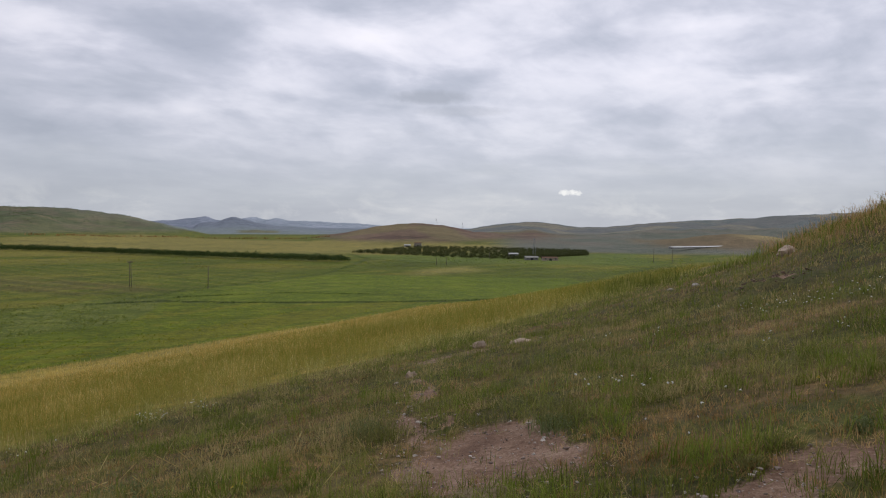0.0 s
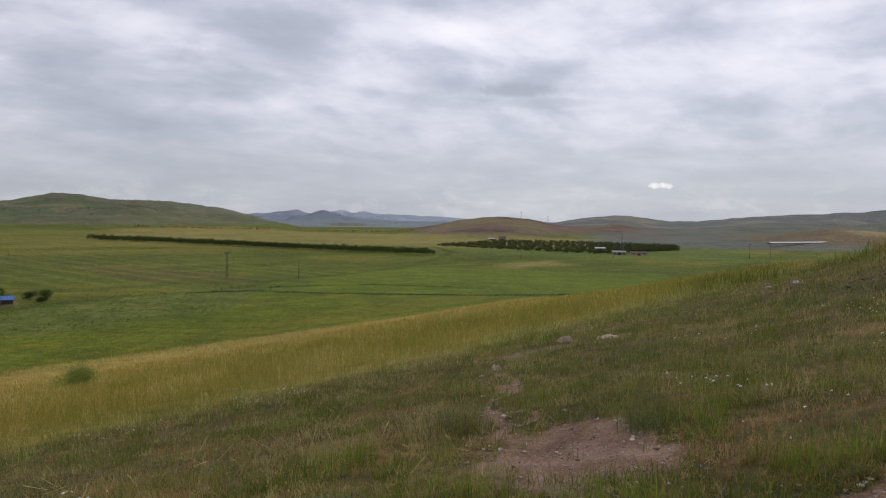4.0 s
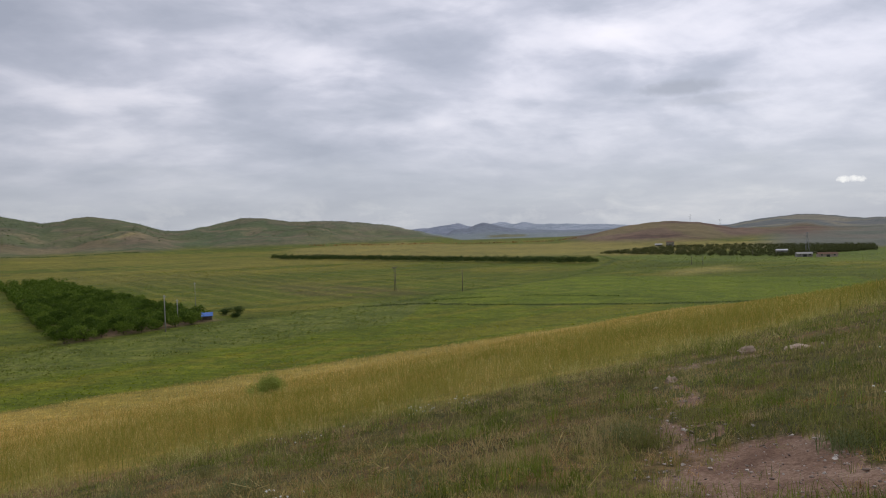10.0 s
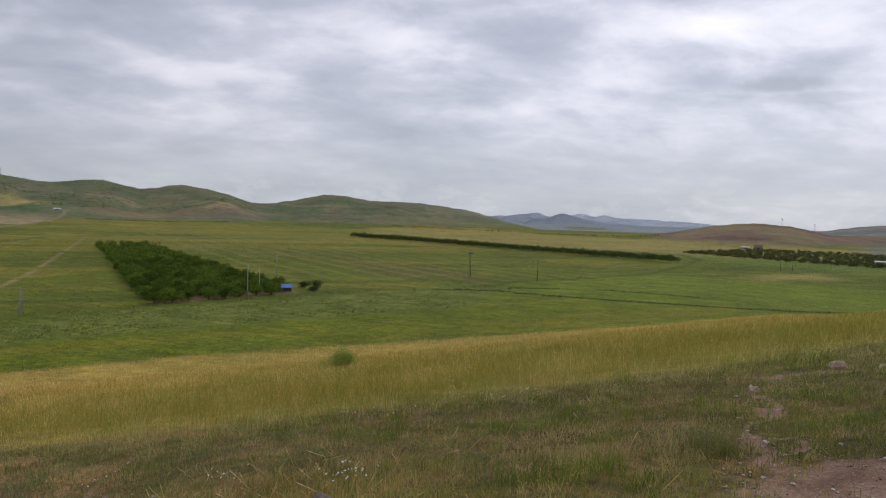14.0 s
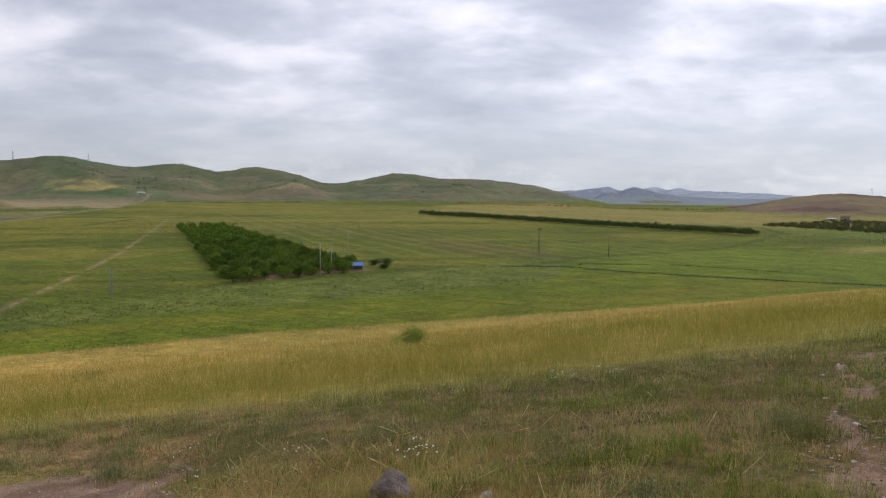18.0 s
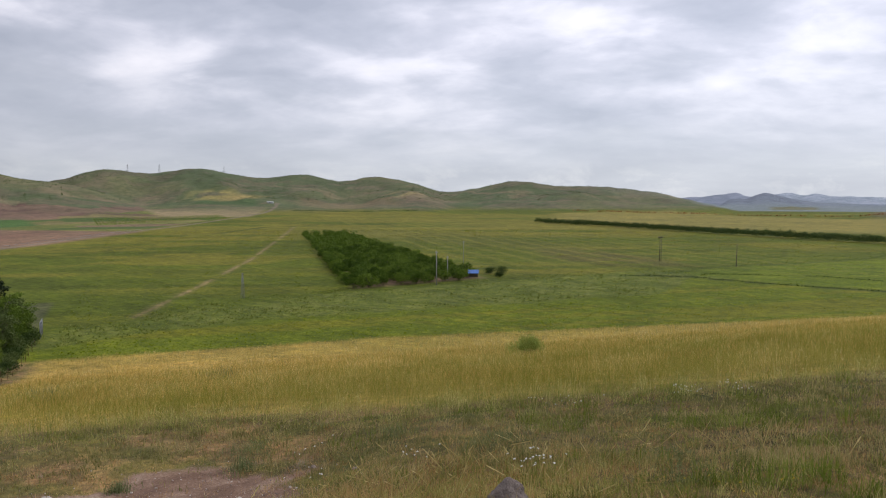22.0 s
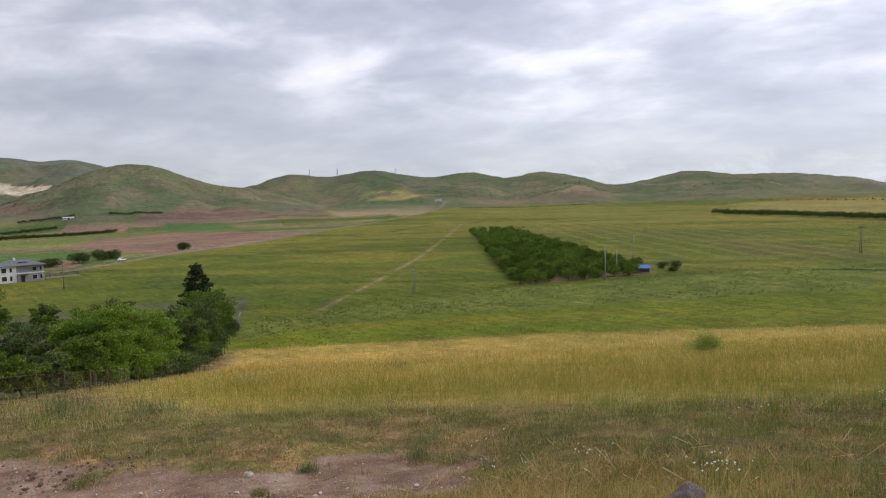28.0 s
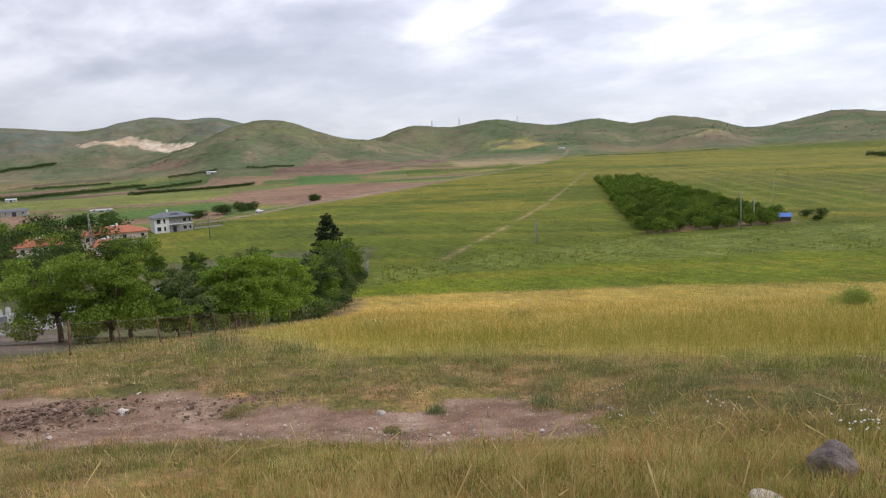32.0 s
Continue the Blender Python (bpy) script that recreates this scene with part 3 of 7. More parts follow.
DUNG = worn("dried_clod", (0.12, 0.085, 0.04), (0.26, 0.2, 0.11), 14, 0.95, 1.0, 0.03)

# ---- mesh tools ----
def from_arrays(name, verts, quads=None, tris=None, material=None, even=False):
    """A mesh from numpy arrays of corners, four-sided and three-sided faces."""
    me = bpy.data.meshes.new(name)
    verts = np.asarray(verts, np.float32)
    quads = np.zeros((0, 4), np.int32) if quads is None else np.asarray(quads, np.int32)
    tris = np.zeros((0, 3), np.int32) if tris is None else np.asarray(tris, np.int32)
    me.vertices.add(len(verts))
    me.vertices.foreach_set("co", verts.ravel())
    loops = np.concatenate([quads.ravel(), tris.ravel()])
    me.loops.add(len(loops))
    me.loops.foreach_set("vertex_index", loops)
    sizes = np.concatenate([np.full(len(quads), 4), np.full(len(tris), 3)]).astype(np.int32)
    me.polygons.add(len(sizes))
    me.polygons.foreach_set("loop_start", np.concatenate([[0], np.cumsum(sizes)[:-1]]).astype(np.int32))
    me.polygons.foreach_set("use_smooth", np.full(len(sizes), even))
    me.update(calc_edges=True)
    if material:
        me.materials.append(material)
    return me


def part(name, bm, material, parent, label=""):
    """One bmesh or mesh as one object under a thing or a part."""
    if isinstance(bm, bmesh.types.BMesh):
        me = bpy.data.meshes.new(name)
        bm.to_mesh(me)
        bm.free()
    else:
        me = bm
    if material and not me.materials:
        me.materials.append(material)
    ob = new(name, me)
    ob.parent = parent
    return tagged(ob, label)


def thing(name, label, category, x=0, y=0, z=None, turn=0, group="", kind=""):
    ob = new(name)
    ob.empty_display_size = 0.2
    ob.matrix_world = pose(x, y, stand(x, y) if z is None else z, 0, 0, turn)
    return tagged(ob, label, category, group, kind)


def box(bm, x0, y0, z0, x1, y1, z1, bevel=0.0):
    r = bmesh.ops.create_cube(bm, size=1, matrix=Matrix.Translation(((x0 + x1) / 2, (y0 + y1) / 2, (z0 + z1) / 2)) @ Matrix.Diagonal((x1 - x0, y1 - y0, z1 - z0, 1)))
    if bevel:
        es = list({e for v in r["verts"] for e in v.link_edges})
        bmesh.ops.bevel(bm, geom=es, offset=bevel, segments=2, affect="EDGES")
    return bm


def boxed(*a, bevel=0.0):
    return box(bmesh.new(), *a, bevel=bevel)


def tube(bm, pts, radii, sides=7):
    """A tapering limb through the points."""
    rings = []
    pts = [Vector(p) for p in pts]
    for i, p in enumerate(pts):
        d = (pts[min(i + 1, len(pts) - 1)] - pts[max(i - 1, 0)]).normalized()
        a = d.orthogonal().normalized()
        b = d.cross(a)
        rings.append([bm.verts.new(p + radii[i] * (math.cos(k * math.tau / sides) * a + math.sin(k * math.tau / sides) * b)) for k in range(sides)])
    for r0, r1 in zip(rings, rings[1:]):
        for k in range(sides):
            f = bm.faces.new((r0[k], r0[(k + 1) % sides], r1[(k + 1) % sides], r1[k]))
            f.smooth = True
    bm.faces.new(rings[-1])
    bm.faces.new(rings[0][::-1])
    return bm


def rod(p0, p1, r0, r1=None, sides=7):
    return tube(bmesh.new(), [p0, p1], [r0, r1 or r0], sides)


def rock(size, seed, flat=0.7, rough=0.35, sub=3):
    bm = bmesh.new()
    bmesh.ops.create_icosphere(bm, subdivisions=sub, radius=1)
    for v in bm.verts:
        n = noise.noise(v.co * 1.1 + Vector((seed * 7.3, seed, 0))) + 0.5 * noise.noise(v.co * 2.7 + Vector((seed, 0, seed * 3.1)))
        n -= 0.9 * max(0.0, noise.noise(v.co * 1.6 + Vector((0, seed * 5.1, seed))))
        v.co *= 1 + rough * n
        v.co = Vector((v.co.x * size[0], v.co.y * size[1], v.co.z * size[2]))
        if v.co.z < -flat * size[2]:
            v.co.z = -flat * size[2]
    for f in bm.faces:
        f.smooth = sub > 3
    return bm


def leaves(rng, blobs, count, size, droop=0.0, aspect=0.55):
    """Leaf sprays on and in a cloud of ellipsoids: corners and faces. blobs: rows of centre and half axes."""
    blobs = np.asarray(blobs, float)
    w = np.prod(blobs[:, 3:], axis=1) ** (2 / 3)
    k = rng.choice(len(blobs), count, p=w / w.sum())
    d = rng.normal(size=(count, 3))
    d /= np.linalg.norm(d, axis=1)[:, None]
    rad = 1 - 0.45 * rng.random(count) ** 2 + 0.12 * rng.normal(size=count)
    c = blobs[k, :3] + d * blobs[k, 3:] * rad[:, None]
    u = rng.normal(size=(count, 3)) + np.array([0, 0, -droop])
    u /= np.linalg.norm(u, axis=1)[:, None]
    v = np.cross(u, d + 0.6 * rng.normal(size=(count, 3)))
    v /= np.linalg.norm(v, axis=1)[:, None] + 1e-9
    s = size * (0.6 + 0.8 * rng.random(count))[:, None]
    u, v = u * s, v * s * aspect
    n = np.cross(u, v)
    verts = np.stack([c - u * 0.5, c + v * 0.5 - n * 0.2 / size, c + u * 0.5, c - v * 0.5 - n * 0.2 / size], axis=1).reshape(-1, 3)
    return verts, np.arange(count * 4).reshape(-1, 4)


def blades(rng, x, y, h, w, lean=0.35, base=None, head=0.0):
    """Tapering blades at the given places; head: the share of the length that is a thicker ear."""
    n = len(x)
    z = height(x, y) - 0.02 if base is None else base
    a = rng.random(n) * math.tau
    side = np.stack([np.cos(a), np.sin(a), np.zeros(n)], 1) * (w * 0.5)[:, None]
    b = rng.random(n) * math.tau
    bend = np.abs(rng.normal(size=n)) * lean * h
    tip = np.stack([np.cos(b) * bend, np.sin(b) * bend, h * np.sqrt(np.clip(1 - (bend / np.maximum(h, 1e-6)) ** 2 * 0.5, 0.1, 1))], 1)
    root = np.stack([x, y, z], 1)
    mid = root + tip * np.array([0.38, 0.38, 0.62])
    if head:
        neck = root + tip * np.array([0.7, 0.7, 0.8])
        V = np.stack([root - side * 0.5, root + side * 0.5, neck + side * 0.45, neck - side * 0.45, neck - side * 0.9, neck + side * 0.9, root + tip + side * 0.25, root + tip - side * 0.25], 1).reshape(-1, 3)
        o = np.arange(n)[:, None] * 8
        Q = np.concatenate([o + [0, 1, 2, 3], o + [4, 5, 6, 7]], 1).reshape(-1, 4)
        return V, Q, None
    V = np.stack([root - side, root + side, mid + side * 0.8, mid - side * 0.8, root + tip], 1).reshape(-1, 3)
    o = np.arange(n)[:, None] * 5
    return V, o + [0, 1, 2, 3], o + [3, 2, 4]


def join_arrays(pieces):
    V, Q, T, o = [], [], [], 0
    for v, q, t in pieces:
        V.append(v)
        if q is not None:
            Q.append(np.asarray(q) + o)
        if t is not None:
            T.append(np.asarray(t) + o)
        o += len(v)
    return np.concatenate(V), np.concatenate(Q) if Q else None, np.concatenate(T) if T else None

# ---- the ground, one sheet to the horizon ----
def inside(x, y, *corners, soft=6.0):
    """1 within the convex outline of the corners, falling to 0 over soft metres."""
    cx, cy = sum(c[0] for c in corners) / len(corners), sum(c[1] for c in corners) / len(corners)
    m = np.ones_like(x)
    for (ax, ay), (bx, by) in zip(corners, corners[1:] + corners[:1]):
        nx, ny = by - ay, ax - bx
        n = math.hypot(nx, ny)
        if (cx - ax) * nx + (cy - ay) * ny < 0:
            nx, ny = -nx, -ny
        m = np.minimum(m, smooth(-soft, soft, ((x - ax) * nx + (y - ay) * ny) / n))
    return m


def along(x, y, width, *points):
    """1 on the line through the points, falling off over its width."""
    best = np.full_like(x, 1e9)
    for (ax, ay), (bx, by) in zip(points, points[1:]):
        dx, dy = bx - ax, by - ay
        t = np.clip(((x - ax) * dx + (y - ay) * dy) / (dx * dx + dy * dy), 0, 1)
        best = np.minimum(best, np.hypot(x - ax - t * dx, y - ay - t * dy))
    return 1 - smooth(width * 0.5, width * 1.1, best)


def within(x, y, corners):
    """1 inside an outline of any shape."""
    m = np.zeros(x.shape, bool)
    for (ax, ay), (bx, by) in zip(corners, corners[1:] + corners[:1]):
        cross = (ay > y) != (by > y)
        m ^= cross & (x < (bx - ax) * (y - ay) / ((by - ay) or 1e-9) + ax)
    return m.astype(float)


def blot(x, y, cx, cy, rx, ry, turn=0.0):
    a = radians(turn)
    u, v = (x - cx) * math.cos(a) + (y - cy) * math.sin(a), (y - cy) * math.cos(a) - (x - cx) * math.sin(a)
    return np.clip(1.35 - np.hypot(u / rx, v / ry), 0, 1.2)


def heaps(x, y):
    """Two low heaps of turned earth."""
    return 0.45 * np.exp(-((x - 8.3) ** 2 + (y - 17.6) ** 2) / 1.1) * fbm(x / 0.3, y / 0.3, 82) + 0.4 * np.exp(-(((x + 15.9) / 1.6) ** 2 + ((y + 2.2) / 1.9) ** 2)) * fbm(x / 0.3, y / 0.3, 83) ** 1.5


def bare(x, y):
    """How bare the trodden ground near the viewpoint is."""
    wx, wy = 1.5 * (fbm(x / 0.9, y / 0.9, 35) - 0.5), 1.5 * (fbm(x / 0.9, y / 0.9, 36) - 0.5)
    r = np.hypot(x, y)
    k = np.clip(r / 9.0, 0.45, 1.3)
    u, v = x + wx * k, y + wy * k
    m = blot(u, v, 0.4, 7.0, 0.85, 1.8, 10)
    m = np.maximum(m, 0.8 * along(u, v, 0.17, (0.0, 8.0), (-0.4, 9.4), (-0.6, 11.5), (-0.75, 14.5)))
    m = np.maximum(m, blot(u, v, 2.2, 4.6, 1.5, 0.5, 15))
    m = np.maximum(m, 1.2 * blot(x, y, 8.5, 18.0, 0.55, 0.9, 20))
    m = np.maximum(m, 0.75 * blot(u, v, 1.0, 18.2, 2.2, 0.7, 20))
    du, au = downhill(u, v), across(u, v)
    ragged = 0.45 + 1.1 * fbm(x / 1.6, y / 1.6, 37, 3)
    m = np.maximum(m, np.clip(1.5 - np.abs(du - 11.3 + 0.12 * np.minimum(au, 0)) / (2.6 * ragged), 0, 1.2) * (1 - smooth(-1.0, 3.2, au)) * (r < 40))
    return m * (0.25 + 1.5 * fbm(x / 0.7, y / 0.7, 31))


QUARRY_A = ((-1987, -90), (-1913, -19), (-2047, 36), (-2010, 55), (-1928, 35), (-1871, -7), (-1877, -75))
QUARRY_B = ((-1928, 35), (-1976, 43), (-2005, 102), (-1900, 149), (-1840, 184), (-1759, 143), (-1698, 110), (-1824, 78), (-1913, 50))
ROAD = [(-296, 21), (-324, 51), (-357, 80), (-398, 122), (-452, 172), (-533, 254), (-655, 380), (-818, 552), (-940, 655), (-985, 690)]
TRACK = [(-146, 66), (-187, 104.8), (-247, 159.7), (-327, 226), (-409, 293.8), (-488, 358)]


def paint(x, y, z):
    r = np.hypot(x, y)
    az = np.degrees(np.arctan2(-x, y))
    d = downhill(x, y)
    off, _ = from_fence(x, y)
    f1, f2 = fbm(x / 60, y / 60, 5), fbm(x / 9, y / 9, 6)
    col = np.zeros(x.shape + (3,))

    def lay(mask, rgb):
        mask = np.clip(mask, 0, 1)[..., None]
        col[...] = col * (1 - mask) + np.array(rgb) * mask

    one = np.ones_like(x)
    lay(one, (0.1, 0.128, 0.013))
    # drilled fields on the plain: light and dark bands across, yellowing in places
    c = across(x, y)
    s = d + 0.25 * c
    lay(0.5 * smooth(0.5, 0.66, fbm(s / 15, c / 110, 44)), (0.15, 0.155, 0.02))
    lay(0.5 * smooth(0.52, 0.66, fbm(s / 10, c / 60, 45)), (0.07, 0.092, 0.012))
    lay(0.5 * smooth(0.54, 0.66, fbm(s / 22, c / 60, 46)) * smooth(150, 260, r), (0.22, 0.19, 0.032))
    # the smooth green crop below the wheat, then a belt of rank weeds up to the ditch
    top = np.interp(c, (-30, -10, 5, 40, 80, 115, 147, 159, 179, 194, 218), (127, 138, 145, 149, 151, 154, 182, 160, 133, 104, 88)) + 5 * (fbm(x / 14, y / 14, 48) - 0.5)
    belt = np.interp(c, (-30, 0, 40, 60, 99, 150, 200), (142, 166, 186, 186, 196, 206, 206)) + 8 * (fbm(x / 18, y / 18, 49) - 0.5)
    lay(smooth(-2, 2, d - foot_of(x, y)) * (1 - smooth(-1.5, 1.5, d - top)), (0.118, 0.15, 0.011))
    lay(0.4 * smooth(-2, 2, d - foot_of(x, y)) * (1 - smooth(-1.5, 1.5, d - top)) * smooth(0.52, 0.62, fbm(d / 5, c / 120, 57)), (0.2, 0.17, 0.02))
    weeds = smooth(-1.5, 1.5, d - top) * (1 - smooth(-3, 3, d - belt)) * (1 - smooth(150, 165, c))
    lay(weeds, (0.11, 0.138, 0.022))
    lay(weeds * 0.7 * smooth(0.48, 0.6, fbm(x / 4, y / 2.5, 47)), (0.16, 0.18, 0.042))
    lay(0.85 * inside(x, y, (-98, 228), (-63, 218), (-29, 222), (3, 222), (70, 230), (60, 330), (-57, 345), (-75, 297), (-95, 258), soft=4), (0.125, 0.17, 0.014))
    lay(0.75 * inside(x, y, (-218, 312), (-180, 306), (-132, 284), (-100, 254), (-122, 234), (-164, 249), soft=9) * smooth(0.3, 0.5, fbm(x / 12, y / 6, 58)), (0.105, 0.09, 0.032))
    lay(0.55 * smooth(380, 520, r) * (1 - smooth(1000, 1100, r)) * smooth(20, 26, az) * (1 - smooth(62, 70, az)) * smooth(0.36, 0.56, fbm(s / 60, c / 180, 43)), (0.22, 0.19, 0.034))
    lay(0.6 * inside(x, y, (-470, 300), (-390, 400), (-200, 330), (-140, 250), (-300, 290), soft=15), (0.13, 0.135, 0.03))
    lay(0.8 * inside(x, y, (-12, 340), (24, 380), (14, 422), (-16, 378), soft=10), (0.27, 0.24, 0.07))
    lay(0.85 * inside(x, y, (-590, 925), (-500, 1150), (140, 830), (-20, 575), (-410, 640), soft=25), (0.25, 0.215, 0.06))
    lay(0.8 * inside(x, y, (-85, 560), (-20, 470), (140, 440), (180, 640), soft=18), (0.12, 0.165, 0.03))
    side = (x + 137) * 0.56 + (y - 168) * 0.83
    tram = smooth(0.45, 0.95, np.sin(side * math.tau / 13 + 2 * (f1 - 0.5)))
    lay(0.45 * tram * smooth(4, 14, side) * (1 - smooth(120, 200, side)) * smooth(230, 300, r) * (1 - smooth(700, 900, r)), (0.22, 0.21, 0.05))
    lay(0.4 * tram * (1 - smooth(-160, -120, side + 90)) * smooth(200, 260, r) * (1 - smooth(600, 700, r)), (0.17, 0.17, 0.035))
    # land beyond the road
    lay(inside(x, y, (-300, 15), (-985, 690), (-1500, 800), (-1500, -700), (-250, -320), soft=5), (0.15, 0.145, 0.055))
    beyond = inside(x, y, (-300, 15), (-985, 690), (-1500, 800), (-1500, -700), (-250, -320), soft=5) * (1 - smooth(-16, -8, z))
    p, q = -x * 0.97 + y * 0.24, x * 0.24 + y * 0.97
    p = p + 14 * (fbm(x / 200, y / 200, 51) - 0.5)
    strip = np.floor(p / 46).astype(np.int64)
    cell = np.floor((q + 260 * hash2(strip, strip * 0 + 3, 52)) / 210).astype(np.int64)
    pick = hash2(strip, cell, 53)
    for lo, hi, rgb in ((0.0, 0.22, (0.14, 0.165, 0.045)), (0.22, 0.36, (0.075, 0.125, 0.035)), (0.36, 0.52, (0.23, 0.19, 0.085)), (0.52, 0.66, (0.22, 0.145, 0.1)), (0.66, 0.74, (0.13, 0.085, 0.065)), (0.74, 0.86, (0.19, 0.2, 0.055))):
        lay(0.85 * beyond * ((pick >= lo) & (pick < hi)), rgb)
    lay(inside(x, y, (-868, -118), (-640, 84), (-492, 71), (-512, -71)), (0.17, 0.19, 0.05))
    lay(inside(x, y, (-465, -70), (-451, -32), (-394, -28), (-387, -60)), (0.25, 0.165, 0.115))
    lay(inside(x, y, (-400, -41), (-455, 73), (-440, 90), (-362, 20), (-355, -38)), (0.085, 0.15, 0.035))
    lay(inside(x, y, (-508, 53), (-640, 150), (-505, 236), (-395, 130), (-362, 84), (-420, 60)), (0.23, 0.15, 0.1))
    lay(0.7 * along(x, y, 16, (-420, 90), (-560, 190)), (0.2, 0.12, 0.085))
    lay(inside(x, y, (-900, 205), (-877, 272), (-673, 222), (-660, 152)), (0.075, 0.145, 0.04))
    lay(inside(x, y, (-1025, 300), (-1118, 503), (-1030, 480), (-950, 285)), (0.115, 0.07, 0.055))
    lay(inside(x, y, (-1003, 229), (-1062, 322), (-932, 275), (-900, 205)), (0.24, 0.155, 0.115))
    lay(inside(x, y, (-1036, 486), (-934, 636), (-726, 470), (-770, 391)), (0.29, 0.235, 0.13))
    # hill slopes
    alt = smooth(-21, -12, z) * smooth(700, 900, r)
    hillcol = np.clip(fbm(x / 210, y / 210, 60), 0, 1)
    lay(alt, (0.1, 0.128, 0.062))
    # past 1.6 km paler and bluer: haze put into the colour
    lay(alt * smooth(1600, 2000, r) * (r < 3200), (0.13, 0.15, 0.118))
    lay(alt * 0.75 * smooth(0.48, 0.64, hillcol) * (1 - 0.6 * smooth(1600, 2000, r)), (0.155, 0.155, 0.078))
    lay(alt * 0.8 * smooth(0.56, 0.7, fbm(x / 120, y / 120, 61)), (0.098, 0.118, 0.06))
    lay(alt * 0.6 * smooth(0.5, 0.6, fbm(x / 45, y / 45, 63)), (0.16, 0.135, 0.09))
    lay(alt * 0.45 * smooth(0.6, 0.72, fbm(x / 90, y / 60, 62)) * (1 - smooth(10, 40, z)), (0.27, 0.205, 0.135))
    for a, rgb in (((-1112, 708), (0.36, 0.28, 0.11)), ((-1175, 682), (0.33, 0.28, 0.1)), ((-940, 950), (0.34, 0.28, 0.14))):
        lay(blot(x, y, a[0], a[1], 42, 60, 30) * smooth(0.38, 0.55, fbm(x / 38, y / 38, 77)), rgb)
    lay(0.9 * inside(x, y, (-1132, 635), (-1042, 690), (-972, 640), (-1090, 590)), (0.07, 0.12, 0.045))
    lay(0.4 * inside(x, y, (-906, 906), (-945, 1100), (-832, 942), (-844, 845), soft=15), (0.25, 0.17, 0.13))
    lay(0.7 * inside(x, y, (-1065, 794), (-914, 891), (-835, 824), (-938, 699), soft=15), (0.2, 0.155, 0.09))
    # ploughed land at the foot of the western hills
    ux, uy = x + 50 * (fbm(x / 60, y / 60, 54) - 0.5), y + 50 * (fbm(x / 60, y / 60, 55) - 0.5)
    tilled = within(ux, uy, ((-1218, 23), (-1289, 62), (-1124, 101), (-1096, 82)))
    tilled = np.maximum(tilled, within(ux, uy, ((-903, 170), (-964, 192), (-1064, 269), (-1060, 335), (-962, 368), (-1149, 532), (-976, 451), (-849, 305), (-852, 242))))
    lay(0.8 * tilled, (0.205, 0.135, 0.1))
    lay(0.7 * tilled * smooth(0.5, 0.6, fbm(p / 30, q / 150, 56)), (0.13, 0.08, 0.065))
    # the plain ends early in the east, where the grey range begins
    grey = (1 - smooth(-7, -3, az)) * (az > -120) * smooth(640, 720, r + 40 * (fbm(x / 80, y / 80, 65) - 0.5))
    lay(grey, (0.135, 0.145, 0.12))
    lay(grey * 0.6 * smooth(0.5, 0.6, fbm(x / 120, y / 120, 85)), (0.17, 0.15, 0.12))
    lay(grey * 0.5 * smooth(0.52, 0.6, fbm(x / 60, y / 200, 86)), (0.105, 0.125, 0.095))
    # the brown eastern hill, and behind it grey-green country with haze in its colour
    east = smooth(-12, -9, -az * -1) * (1 - smooth(8, 13, az)) * smooth(800, 900, r) * (1 - smooth(1500, 1700, r))
    lay(east * smooth(-24.5, -19, z), (0.17, 0.118, 0.083))
    lay(east * smooth(-24.5, -19, z) * 0.8 * smooth(0.5, 0.6, fbm(x / 50, y / 50, 64)), (0.115, 0.07, 0.056))
    lay(east * smooth(-24.5, -19, z) * 0.7 * smooth(0.55, 0.65, fbm(x / 100, y / 100, 66)), (0.19, 0.16, 0.075))
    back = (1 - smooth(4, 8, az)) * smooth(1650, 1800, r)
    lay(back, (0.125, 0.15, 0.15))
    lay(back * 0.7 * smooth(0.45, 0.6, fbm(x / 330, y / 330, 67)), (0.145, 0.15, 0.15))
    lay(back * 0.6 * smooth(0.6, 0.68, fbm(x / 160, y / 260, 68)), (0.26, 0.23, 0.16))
    spur = smooth(-30, -28, az) * (1 - smooth(-16, -14, az)) * smooth(640, 720, r) * (1 - smooth(1150, 1250, r)) * smooth(-24, -20, z)
    lay(spur, (0.165, 0.125, 0.07))
    lay(spur * blot(x, y, 400, 830, 45, 45), (0.32, 0.26, 0.12))
    # haze over the far plain, put into its colour
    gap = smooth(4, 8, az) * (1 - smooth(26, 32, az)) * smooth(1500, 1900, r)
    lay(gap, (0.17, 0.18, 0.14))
    # blue distance: haze put into the mountains' colour, paler with each range
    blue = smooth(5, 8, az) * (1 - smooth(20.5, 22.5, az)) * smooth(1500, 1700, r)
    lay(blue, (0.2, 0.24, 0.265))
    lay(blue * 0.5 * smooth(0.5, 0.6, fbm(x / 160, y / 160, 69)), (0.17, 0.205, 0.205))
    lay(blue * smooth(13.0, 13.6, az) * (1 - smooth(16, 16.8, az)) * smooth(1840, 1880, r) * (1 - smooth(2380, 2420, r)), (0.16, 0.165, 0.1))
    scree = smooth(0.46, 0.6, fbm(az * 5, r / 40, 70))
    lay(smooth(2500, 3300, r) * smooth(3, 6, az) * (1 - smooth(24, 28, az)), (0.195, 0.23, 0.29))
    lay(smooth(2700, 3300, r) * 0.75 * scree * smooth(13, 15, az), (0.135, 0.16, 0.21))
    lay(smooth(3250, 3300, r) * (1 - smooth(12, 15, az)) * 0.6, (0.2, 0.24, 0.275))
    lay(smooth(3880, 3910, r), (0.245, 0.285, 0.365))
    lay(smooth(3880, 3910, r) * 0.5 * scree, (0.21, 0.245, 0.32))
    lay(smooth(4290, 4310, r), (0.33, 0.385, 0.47))
